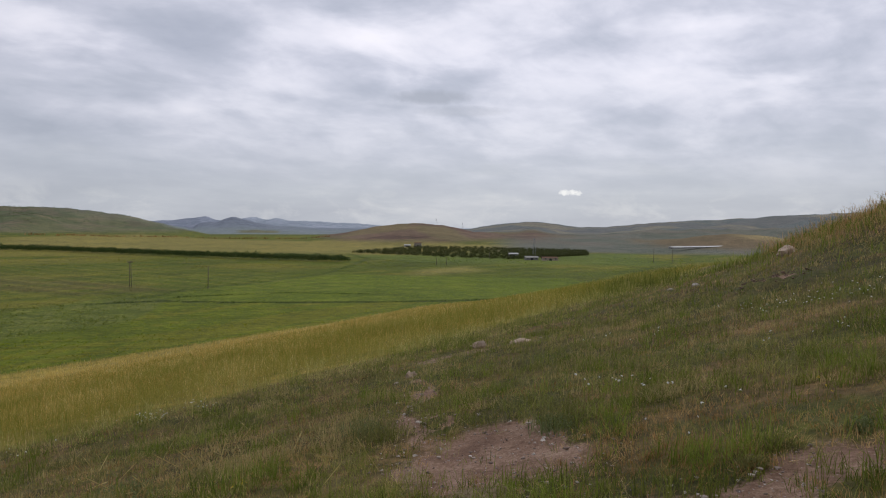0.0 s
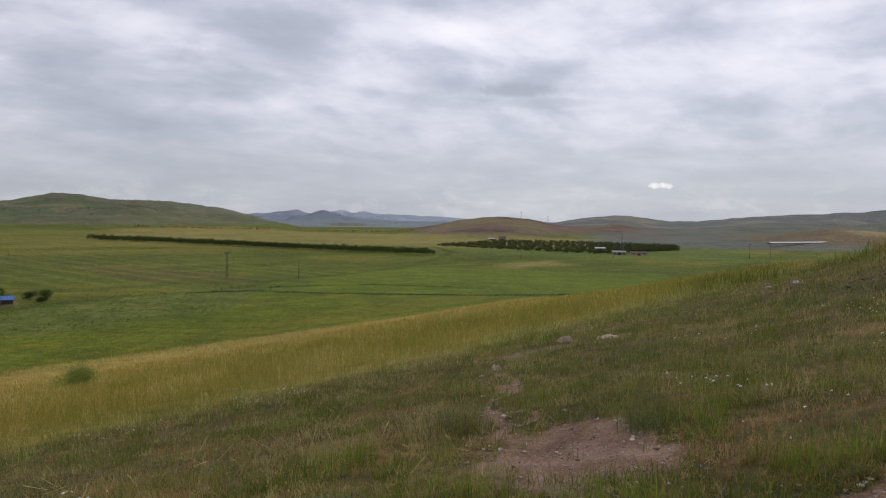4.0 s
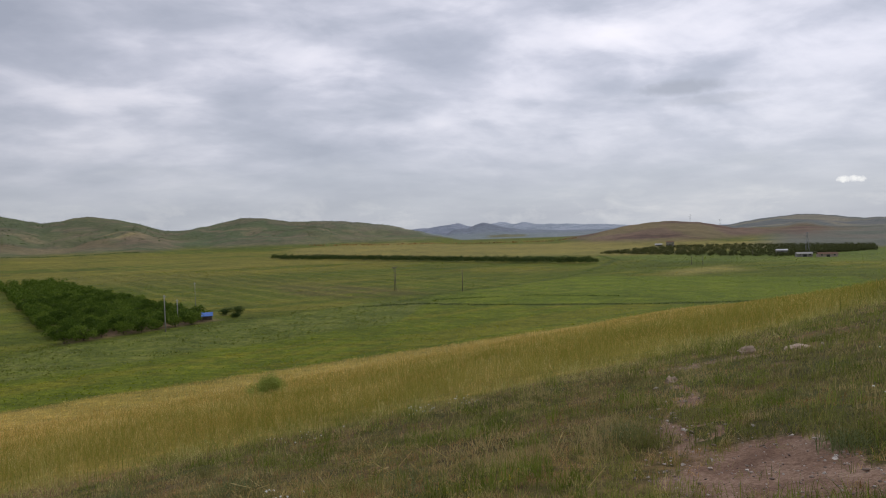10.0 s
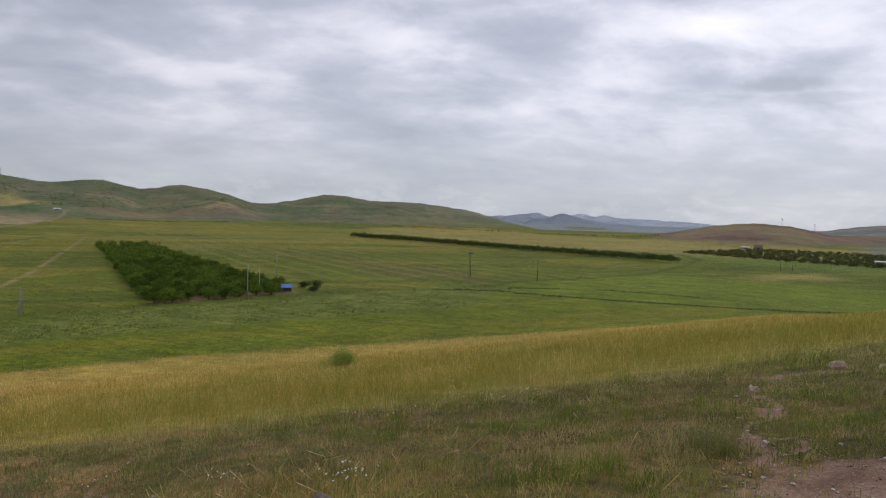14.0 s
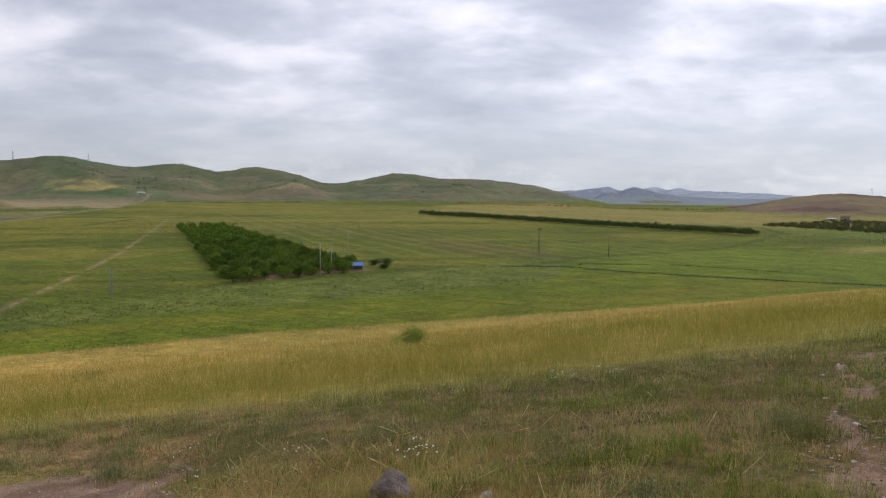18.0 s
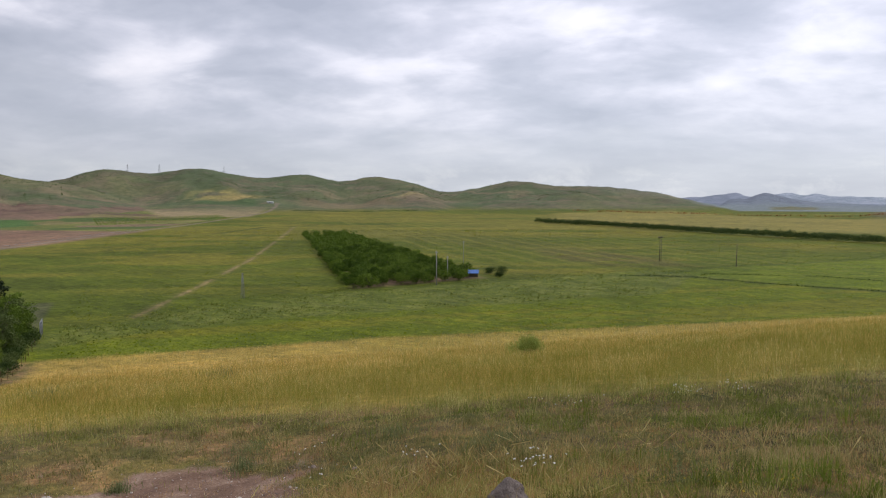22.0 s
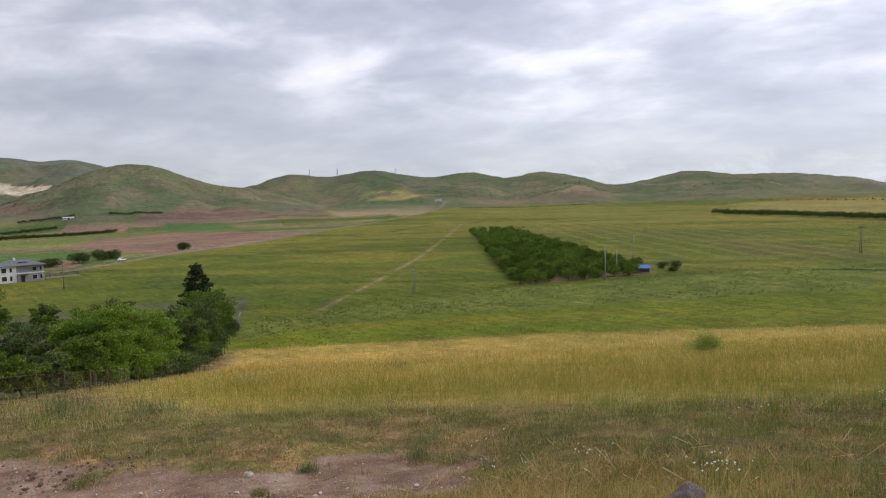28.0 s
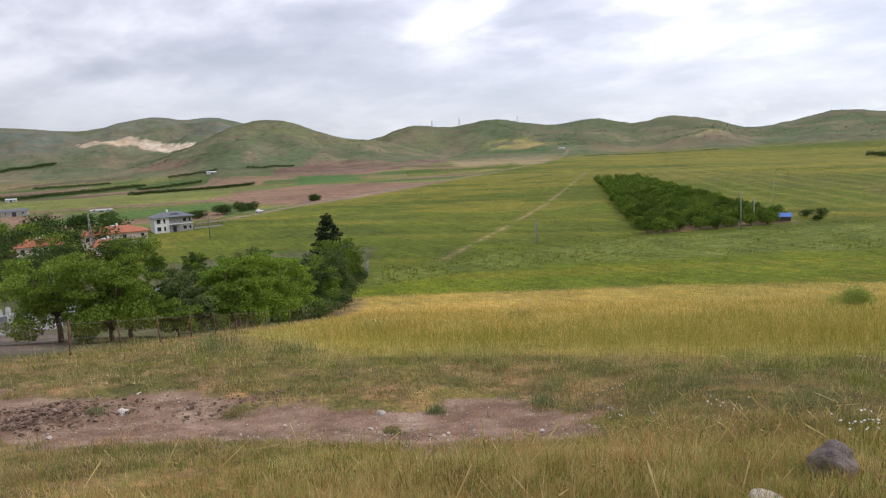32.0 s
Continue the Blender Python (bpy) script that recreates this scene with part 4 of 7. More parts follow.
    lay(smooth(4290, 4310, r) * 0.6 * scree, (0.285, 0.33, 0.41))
    # quarry
    wx, wy = x + 26 * (fbm(x / 25, y / 25, 78) - 0.5), y + 12 * (fbm(x / 25, y / 25, 79) - 0.5)
    qa, qb = within(wx, wy, QUARRY_A), within(wx, wy, QUARRY_B)
    lay(0.85 * qa, (0.5, 0.4, 0.29))
    lay(0.95 * qb, (0.62, 0.53, 0.42))
    lay((qa + qb) * 0.7 * smooth(0.5, 0.6, fbm(x / 45, y / 16, 75)), (0.4, 0.31, 0.22))
    # road, track, ditches
    lay(0.7 * along(x, y, 4, (-440, 262), (-508, 342), (-503, 422), (-440, 470)), (0.075, 0.09, 0.02))
    lay(0.9 * along(x, y, 3.4, *ROAD), (0.22, 0.18, 0.14))
    lay(0.5 * along(x, y, 2.6, *TRACK) * smooth(0.3, 0.5, f2), (0.17, 0.16, 0.05))
    for side_m in (-0.9, 0.9):
        lay(0.5 * along(x, y, 0.75, *[(a + 0.66 * side_m, b - 0.75 * side_m) for a, b in TRACK]) * smooth(0.25, 0.45, f2), (0.29, 0.21, 0.11))
    lay(0.85 * along(x, y, 1.8, (-106, 208), (-92, 219), (-63, 217), (-29, 221), (3, 220), (30, 238)), (0.05, 0.065, 0.02))
    lay(0.45 * along(x, y, 2.4, (-106, 208), (-98, 227), (-95, 258), (-75, 297), (-59, 351), (-55, 413), (-55, 507), (-82, 600)), (0.055, 0.075, 0.025))
    # the orchard's soil and the gravel lot in the graveyard
    lay(0.9 * inside(x, y, (-146, 128), (-372, 284), (-350, 300), (-136, 172), soft=3), (0.2, 0.135, 0.09))
    yard = (1 - smooth(-2.5, -1.0, off)) * smooth(22, 26, d) * (r < 190)
    lay(yard, (0.1, 0.108, 0.045))
    lot = yard * inside(x, y, (-34, -3.5), (-64, -5), (-100, -14), (-70, -60), (-30, -30), soft=2)
    lay(lot, (0.15, 0.125, 0.105))
    # slope above the wheat, and the wheat's own ground
    wheat = smooth(0.8, 3.5, d - edge_of(x, y)) * (1 - smooth(-2, 2, d - foot_of(x, y) + 4 * f2 - 2)) * smooth(0, 3, wheat_side(x, y)) * (y < 420)
    near = (1 - smooth(-2, 2, d - foot_of(x, y))) * (y < 420) * (1 - np.clip(yard, 0, 1)) * (r < 500)
    east_side = smooth(-4, 10, c)
    lay(near, (0.24, 0.18, 0.078))
    lay(near * 0.85 * east_side, (0.075, 0.066, 0.023))
    lay(near * (0.6 - 0.2 * east_side) * smooth(0.44, 0.56, fbm(x / 1.1, y / 1.1, 72)), (0.27, 0.16, 0.08))
    lay(near * 0.65 * smooth(0.46, 0.58, fbm(x / 1.2, y / 1.2, 73)), (0.085, 0.1, 0.02))
    lay(near * 0.5 * smooth(0.5, 0.6, fbm(x / 0.4, y / 0.4, 84)) * (r < 40), (0.09, 0.075, 0.03))
    lay(wheat, (0.37, 0.275, 0.075))
    lay(wheat * 0.6 * smooth(30, 60, d), (0.44, 0.3, 0.08))
    lay(wheat * 0.6 * smooth(0, 40, across(x, y)), (0.25, 0.22, 0.045))
    lay(wheat * 0.75 * smooth(0.46, 0.6, fbm(s / 7, c / 30, 74)) * (1 - 0.6 * smooth(50, 90, d)), (0.25, 0.23, 0.045))
    earth = np.where(r < 60, bare(x, y), 0) + 0.35 * np.clip(lot, 0, 1)
    rocky = alt * (1 - smooth(3300, 3600, r)) * (az > 14)
    return col, earth, rocky


def build_ground():
    az, rings = np.radians(AZIMUTHS), RINGS
    A, Rr = np.meshgrid(az, rings)
    x, y = -np.sin(A) * Rr, np.cos(A) * Rr
    z = height(x, y)
    # rough crumbs where the earth is bare
    e = np.clip(np.where(Rr < 60, bare(x, y), 0), 0, 1)
    z = z + e * (0.13 * (fbm(x / 0.3, y / 0.3, 81, 4) - 0.5) - 0.05)
    z = z + heaps(x, y)
    LEVELS[...] = z
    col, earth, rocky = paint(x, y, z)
    n, m = len(rings), len(az)
    verts = np.stack([x, y, z], -1).reshape(-1, 3)
    i = np.arange(n * m).reshape(n, m)
    j = np.roll(i, -1, axis=1)
    quads = np.stack([i[:-1], j[:-1], j[1:], i[1:]], -1).reshape(-1, 4)
    centre = len(verts)
    verts = np.concatenate([verts, [[0, 0, float(height(0.01, 0.01))]]])
    tris = np.stack([np.full(m, centre), j[0], i[0]], -1)
    me = from_arrays("ground", verts, quads[:, ::-1], tris[:, ::-1], LAND, True)
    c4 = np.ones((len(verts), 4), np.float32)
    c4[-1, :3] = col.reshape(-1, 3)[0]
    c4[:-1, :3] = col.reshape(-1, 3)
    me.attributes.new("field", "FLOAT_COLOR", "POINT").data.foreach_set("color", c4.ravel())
    for key, v in (("earth", earth), ("rocky", rocky)):
        me.attributes.new(key, "FLOAT", "POINT").data.foreach_set("value", np.append(v.ravel(), 0).astype(np.float32))
    return tagged(new("ground", me), "grassy hillside falling to green farmland and hills", "ground", kind="structure")


build_ground()

# ---- grass and wheat ----
def clumped(me, x, y, size, seed):
    """Gives each blade the shade of the clump that it stands in."""
    v = np.clip(0.5 + 3.4 * (fbm(x / size, y / size, seed, 3) - 0.5), 0, 1)
    me.attributes.new("clump", "FLOAT", "POINT").data.foreach_set("value", np.repeat(v, len(me.vertices) // len(x)).astype(np.float32))
    return me


def scatter(rng, n, r0, r1, a0=-40.0, a1=104.0):
    """Places over the slope, thinning with the distance from its crest."""
    r = np.exp(rng.uniform(math.log(r0), math.log(r1), n))
    a = np.radians(rng.uniform(a0, a1, n))
    return -np.sin(a) * r, np.cos(a) * r, r


def sward(name, label, material, seed, n, r0, r1, tall, wide, lean, keep, head=0.0, bunch=9):
    """Grass in bunches of blades that share a foot."""
    rng = np.random.default_rng(seed)
    x, y, r = scatter(rng, n // bunch, r0, r1)
    k = rng.random(len(x)) < keep(x, y, r)
    x, y, r = x[k], y[k], r[k]
    grown = np.repeat(0.5 + 0.9 * rng.random(len(x)) ** 1.5, bunch)
    x, y, r = np.repeat(x, bunch), np.repeat(y, bunch), np.repeat(r, bunch)
    x, y = x + 0.035 * np.maximum(1, r / 6) * rng.normal(size=len(x)), y + 0.035 * np.maximum(1, r / 6) * rng.normal(size=len(x))
    h = tall(x, y) * grown * (0.6 + 0.8 * rng.random(len(x))) * (0.55 + 0.9 * fbm(x / 0.7, y / 0.7, seed + 60, 3))
    w = wide * np.maximum(1, r / 10.0) * (0.7 + 0.6 * rng.random(len(x)))
    V, Q, T = blades(rng, x, y, h, w, lean, head=head)
    ob = new(name, clumped(from_arrays(name, V, Q, T, material), x, y, 0.55, seed + 150))
    return tagged(ob, label, "grass", kind="stuff")


def meadow(x, y):
    d = downhill(x, y)
    off, _ = from_fence(x, y)
    return ((d < edge_of(x, y) + 1.0) | ((off > -1.5) & (wheat_side(x, y) < 1.5) & (d < 140)) | ((off <= -1.5) & (d < 24))) & (d > -60)


def lush(x, y):
    """Greener towards the east end of the slope, drier towards the graveyard."""
    return np.clip(smooth(0.42, 0.6, fbm(x / 2.0, y / 2.0, 73)) * (0.35 + 0.65 * smooth(-5, 12, across(x, y))) + 0.3 * smooth(2, 14, across(x, y)), 0, 1)


def mound(x, y):
    return np.exp(-((x - 22) ** 2 + (y - 22) ** 2) / 98.0)


def brow(x, y):
    """The rank grass right in front of the viewpoint, above the bare shelf."""
    return np.exp(-((x + 5.0) ** 2 / 4 + (y - 2.6) ** 2 / 14))


def far_strip(x, y):
    """The strip of long grass beside the fence."""
    return smooth(16, 24, downhill(x, y))


sward("green_grass", "short green meadow grass on the slope", GRASS, 1, 330000, 3.2, 150,
      lambda x, y: 0.06 + 0.10 * lush(x, y) + 0.10 * brow(x, y) + 0.2 * mound(x, y) + 0.2 * far_strip(x, y), 0.005, 0.85,
      lambda x, y, r: meadow(x, y) * np.clip(1.15 - 1.3 * bare(x, y), 0.06, 1) * (0.28 + 0.72 * lush(x, y)) * (1 - 0.4 * mound(x, y)))
sward("russet_grass", "low reddish-brown dried grass on the slope", RUST, 2, 330000, 3.2, 50,
      lambda x, y: 0.06 + 0.03 * (1 - lush(x, y)) + 0.13 * brow(x, y), 0.005, 0.95,
      lambda x, y, r: meadow(x, y) * np.clip(1.15 - 1.25 * bare(x, y), 0.05, 1) * 0.9 * (1 - 0.8 * lush(x, y)) * (1 - 0.55 * brow(x, y)))
sward("dry_grass", "straw-coloured bent grass stems", DRY, 3, 110000, 3.2, 60,
      lambda x, y: 0.10 + 0.16 * brow(x, y) + 0.4 * mound(x, y) + 0.3 * far_strip(x, y), 0.0045, 0.95,
      lambda x, y, r: meadow(x, y) * np.clip(1.1 - 1.3 * bare(x, y), 0.02, 1) * np.clip(0.22 + 0.3 * mound(x, y) + 0.5 * brow(x, y) + 0.3 * far_strip(x, y), 0, 1), head=0.2)


def fringe(x, y, r):
    run = downhill(x, y) - edge_of(x, y) - 2.2 * (fbm(x / 2.3, y / 2.3, 94) - 0.5)
    return np.exp(-((run - 0.8) / 2.2) ** 2) * (wheat_side(x, y) > -3) * (0.35 + 0.65 * smooth(0.4, 0.55, fbm(x / 1.6, y / 1.6, 40)))


sward("fringe_grass", "long olive grass along the wheat's edge", BROW_GRASS, 24, 200000, 11, 60,
      lambda x, y: 0.16 + 0.3 * fbm(x / 2, y / 2, 39) * smooth(-2.5, 2, downhill(x, y) - edge_of(x, y)), 0.008, 0.8, fringe, head=0.2)


def tussocks(x, y, r):
    return meadow(x, y) * smooth(0.53, 0.6, fbm(x / 0.75, y / 0.75, 38, 3)) * smooth(-1, 9, across(x, y)) * np.clip(1.0 - 1.8 * bare(x, y), 0, 1) * 0.75


sward("tussock_grass", "fresh green grass in soft tussocks", FRESH, 25, 230000, 4.2, 34,
      lambda x, y: 0.10 + 0.16 * smooth(0.53, 0.68, fbm(x / 0.75, y / 0.75, 38, 3)), 0.006, 0.9, tussocks)


def brow_only(x, y, r):
    return np.clip(1.7 * np.exp(-((x + 5.0) ** 2 / 7 + (y - 2.8) ** 2 / 26)), 0, 1) * np.clip(1 - 1.6 * bare(x, y), 0, 1)


def middle(x, y, r):
    return meadow(x, y) * np.clip(1 - 1.8 * bare(x, y), 0.0, 1) * (0.4 + 0.6 * smooth(0.45, 0.58, fbm(x / 1.8, y / 1.8, 41)))


sward("brow_grass", "bright yellow-green grass at the brow", BROW_GRASS, 21, 130000, 3.4, 9,
      lambda x, y: 0.09 + 0.07 * fbm(x, y, 43), 0.005, 0.7, brow_only)
sward("seeding_grass", "grass in rust-orange seed at the brow", SEED, 22, 48000, 3.4, 14,
      lambda x, y: 0.12 + 0.12 * brow(x, y), 0.004, 0.8, lambda x, y, r: np.clip(brow_only(x, y, r) + 0.12, 0, 1) * np.clip(1 - 1.6 * bare(x, y), 0, 1), head=0.35, bunch=5)
sward("meadow_herbs", "soft grey-green herbs and grass on the meadow", MEADOW, 23, 260000, 8, 34,
      lambda x, y: 0.08 + 0.09 * fbm(x / 1.3, y / 1.3, 42), 0.009, 1.0, middle)


def back_slope():
    """Thin grass on the rest of the hilltop, round and behind the viewpoint."""
    rng = np.random.default_rng(14)
    n = 45000
    a, r = rng.random(n) * math.tau, 34 * np.sqrt(rng.random(n))
    x, y = -np.sin(a) * r, np.cos(a) * r
    az = np.degrees(np.arctan2(-x, y))
    k = ((az < -38) | (az > 103) | (r < 3.3)) & (r > 0.5)
    x, y = x[k], y[k]
    for name, mat, m in (("hilltop_grass", GRASS, rng.random(len(x)) < 0.5), ("hilltop_dry_grass", RUST, rng.random(len(x)) < 0.5)):
        V, Q, T = blades(rng, x[m], y[m], 0.06 + 0.08 * rng.random(m.sum()), np.full(m.sum(), 0.007), 0.7)
        tagged(new(name, clumped(from_arrays(name, V, Q, T, mat), x[m], y[m], 0.6, 171)), "short thin grass on the hilltop", "grass", kind="stuff")


back_slope()


def bent_straws():
    """Straight pale straws that lean and cross at the brow of the shelf, each with a thin ear."""
    rng = np.random.default_rng(13)
    n = 800
    x, y = -5.6 + 2.0 * rng.normal(size=n), 5.0 + 2.8 * rng.normal(size=n)
    k = (np.hypot(x, y) > 4.6) & (downhill(x, y) < 10.5) & (downhill(x, y) > 3.5) & (bare(x, y) < 0.7) & (np.hypot(x + 4.0, y - 5.1) > 0.4)
    x, y = x[k], y[k]
    n = len(x)
    tilt, a = np.radians(25 + 55 * rng.random(n)), rng.random(n) * math.tau
    way = np.stack([np.sin(tilt) * np.cos(a), np.sin(tilt) * np.sin(a), np.cos(tilt)], 1)
    side = np.cross(way, rng.normal(size=(n, 3)))
    side /= np.linalg.norm(side, axis=1)[:, None]
    long = (0.12 + 0.3 * rng.random(n) ** 1.6)[:, None]
    w = (0.003 + 0.0028 * rng.random(n))[:, None]
    root = np.stack([x, y, height(x, y) + 0.03], 1)
    neck, tip = root + way * long * 0.72, root + way * long
    V = np.stack([root - side * w, root + side * w, neck + side * w, neck - side * w, neck - side * w * 2, neck + side * w * 2, tip + side * w * 0.6, tip - side * w * 0.6], 1).reshape(-1, 3)
    o = np.arange(n)[:, None] * 8
    Q = np.concatenate([o + [0, 1, 2, 3], o + [4, 5, 6, 7]], 1).reshape(-1, 4)
    tagged(new("leaning_straws", clumped(from_arrays("leaning_straws", V, Q, None, DRY), x, y, 0.3, 172)), "long pale straws leaning over the brow", "grass", kind="stuff")


bent_straws()


def mound_weeds():
    """Rank dry weeds on the crest of the mound."""
    rng = np.random.default_rng(12)
    n = 16000
    x, y = 19 + 5.0 * rng.normal(size=n), 24 + 5.0 * rng.normal(size=n)
    k = (np.hypot(x, y) > 17) & (mound(x, y) > 0.3)
    x, y = x[k], y[k]
    V, Q, T = blades(rng, x, y, 0.2 + 0.5 * rng.random(len(x)) ** 2, np.full(len(x), 0.016), 0.55, head=0.25)
    tagged(new("tall_dry_weeds", clumped(from_arrays("tall_dry_weeds", V, Q, T, RUST), x, y, 0.8, 173)), "tall dry straw-coloured weeds on the mound", "weeds", kind="stuff")
    n = 7000
    x, y = 16.5 + 3.0 * rng.normal(size=n), 25.5 + 3.5 * rng.normal(size=n)
    k = (fbm(x / 1.2, y / 1.2, 97) > 0.5) & (np.hypot(x, y) > 20)
    x, y = x[k], y[k]
    V, Q, T = blades(rng, x, y, 0.15 + 0.55 * rng.random(len(x)) ** 2, np.full(len(x), 0.022), 0.6)
    tagged(new("mound_herbs", clumped(from_arrays("mound_herbs", V, Q, T, FRESH), x, y, 0.8, 176)), "dark green leafy weeds on the mound", "weeds", kind="stuff")
    n = 9000
    t = rng.random(n)
    x, y = 9 + 14 * t + 1.6 * rng.normal(size=n), 36 + 40 * t + 3.0 * rng.normal(size=n)
    k = fbm(x / 3, y / 3, 95) > 0.5
    x, y = x[k], y[k]
    V, Q, T = blades(rng, x, y, 0.25 + 0.8 * rng.random(len(x)) ** 2, np.full(len(x), 0.03), 0.5)
    tagged(new("green_weeds", clumped(from_arrays("green_weeds", V, Q, T, GRASS), x, y, 1.5, 174)), "tall green weeds along the field's upper edge", "weeds", kind="stuff")


mound_weeds()


def wheat_field():
    rng = np.random.default_rng(4)
    n = 350000
    x, y, r = scatter(rng, n, 13, 330, -29, 100)
    d = downhill(x, y)
    inner = np.minimum(d - edge_of(x, y) - 1.4 * (fbm(x / 1.7, y / 1.7, 90) - 0.5), wheat_side(x, y) + 2 * (fbm(x / 3, y / 3, 91) - 0.5))
    foot = foot_of(x, y) + 2 - 4 * fbm(x / 9, y / 9, 6)
    grow = smooth(-0.3, 5.5, inner)
    k = (inner > -0.5) & (d < foot) & (rng.random(n) < 0.3 + 0.7 * grow)
    x, y, r, d, grow = x[k], y[k], r[k], d[k], grow[k]
    h = (0.46 + 0.3 * rng.random(len(x)) + 0.4 * (fbm(x / 3, y / 3, 92) - 0.5)) * (0.3 + 0.7 * grow)
    w = 0.0085 * np.maximum(1, r / 17)
    run = d - edge_of(x, y)
    c = across(x, y)
    green = 0.40 + 0.14 * smooth(5, 40, c) + 1.5 * (fbm((d + 0.2 * x) / 5.0, c / 22, 93) - 0.5) + 0.55 * np.exp(-((run - 3) / 6) ** 2) * smooth(-12, 6, c) + 0.26 * np.exp(-((run - 14) / 10) ** 2) + 0.7 * (fbm(x / 2.2, y / 2.2, 87, 3) - 0.5) - 0.42 * smooth(45, 85, run)
    bare_stem = inner[k] < (0.3 + 2.2 * rng.random(len(x)) ** 1.5) * (1 - 0.7 * smooth(0, 12, c))
    ripe = (rng.random(len(x)) > green) & ~bare_stem
    for name, label, mat, m in (("ripe_wheat", "standing golden wheat on the slope", WHEAT, ripe), ("green_wheat", "wheat still green among the gold", WHEAT_GREEN, ~ripe & ~bare_stem), ("wheat_stems", "bare brownish stems at the wheat's edge", STEM, bare_stem)):
        V, Q, T = blades(rng, x[m], y[m], h[m], w[m], 0.6, head=0.25)
        tagged(new(name, clumped(from_arrays(name, V, Q, T, mat), x[m], y[m], 2.5, 175)), label, "wheat", kind="stuff")


STEM = leafy("wheat_stem", [(0.0, (0.26, 0.18, 0.085)), (0.6, (0.48, 0.37, 0.18)), (1.0, (0.74, 0.62, 0.36))], 0.65, 0.35, 0, 0.4)
WHEAT_GREEN = leafy("green_wheat", [(0.0, (0.2, 0.205, 0.035)), (0.5, (0.295, 0.285, 0.055)), (1.0, (0.46, 0.41, 0.11))], 0.6, 0.4, 0, 0.4)
wheat_field()


def green_crop():
    """The standing crop of the plain, near enough to show its tufts."""
    rng = np.random.default_rng(5)
    n = 150000
    x, y, r = scatter(rng, n, 112, 560, -24, 92)
    d = downhill(x, y)
    off, _ = from_fence(x, y)
    k = (d > foot_of(x, y) + 0.5) & (off > 3) & (inside(x, y, (-144, 124), (-376, 282), (-350, 300), (-134, 173), soft=1.0) < 0.5)
    k &= (inside(x, y, (-300, 15), (-985, 690), (-1500, 800), (-1500, -700), (-250, -320), soft=1.0) < 0.4) & (along(x, y, 1.6, *TRACK) < 0.4)
    k &= rng.random(n) < 0.3 + 0.9 * smooth(0.42, 0.62, fbm(x / 6, y / 6, 47))
    x, y, r = x[k], y[k], r[k]
    h = (0.1 + 0.12 * rng.random(len(x)) ** 2) * np.maximum(1, r / 260)
    V, Q, T = blades(rng, x, y, h, 0.3 * np.maximum(1, r / 180) * (0.6 + 0.8 * rng.random(len(x))), 1.6)
    me = from_arrays("green_crop", V, Q, T, CROP)
    col, _, _ = paint(x, y, height(x, y))
    c4 = np.ones((len(x), 5, 4), np.float32)
    c4[:, :, :3] = col[:, None, :]
    me.attributes.new("field", "FLOAT_COLOR", "POINT").data.foreach_set("color", c4.ravel())
    tagged(new("green_crop", me), "low green crop standing on the plain", "crop", kind="stuff")


green_crop()


def weed_line(name, label, width, tall, per_metre, seed, material, *points):
    """Rank weeds along a ditch or a field's border."""
    rng = np.random.default_rng(seed)
    X, Y = [], []
    for (ax, ay), (bx, by) in zip(points, points[1:]):
        n = int(math.hypot(bx - ax, by - ay) * per_metre)
        t = rng.random(n)
        X.append(ax + (bx - ax) * t + width * rng.normal(size=n))
        Y.append(ay + (by - ay) * t + width * rng.normal(size=n))
    x, y = np.concatenate(X), np.concatenate(Y)
    k = fbm(x / 7, y / 7, seed) > 0.4
    x, y = x[k], y[k]
    V, Q, T = blades(rng, x, y, tall * (0.4 + 0.8 * rng.random(len(x))), np.full(len(x), tall * 0.45), 0.6)
    tagged(new(name, from_arrays(name, V, Q, T, material)), label, "weeds", kind="stuff")


weed_line("ditch_weeds", "dark weeds along a field ditch", 0.6, 0.4, 10, 96, LEAF_DARK, (-106, 208), (-91, 219), (-63, 217), (-29, 221), (3, 220), (26, 235))
weed_line("ditch_weeds", "dark weeds along a winding ditch", 1.6, 0.4, 3, 97, LEAF, (-106, 208), (-98, 227), (-95, 258), (-75, 297), (-59, 351), (-55, 413), (-55, 507), (-82, 600))
weed_line("ditch_weeds", "dark weeds along a field border", 0.9, 0.4, 4, 98, LEAF, (-152, 96), (-146, 122), (-118, 150))
weed_line("ditch_weeds", "dark weeds along a field border", 0.6, 0.4, 8, 99, LEAF_DARK, (-91, 224), (-86, 233), (-56, 249), (-26, 247))
weed_line("russet_scrub", "row of reddish-brown scrub below the hills", 3.0, 3.2, 1.0, 88, RUST, *[(-math.sin(radians(a)) * 1160, math.cos(radians(a)) * 1160) for a in (9, 14, 19, 24, 31)])
weed_line("field_border", "dark border of weeds across the far field", 1.5, 1.6, 2.0, 89, LEAF_DARK, (-831, 604), (-800, 665), (-741, 777))


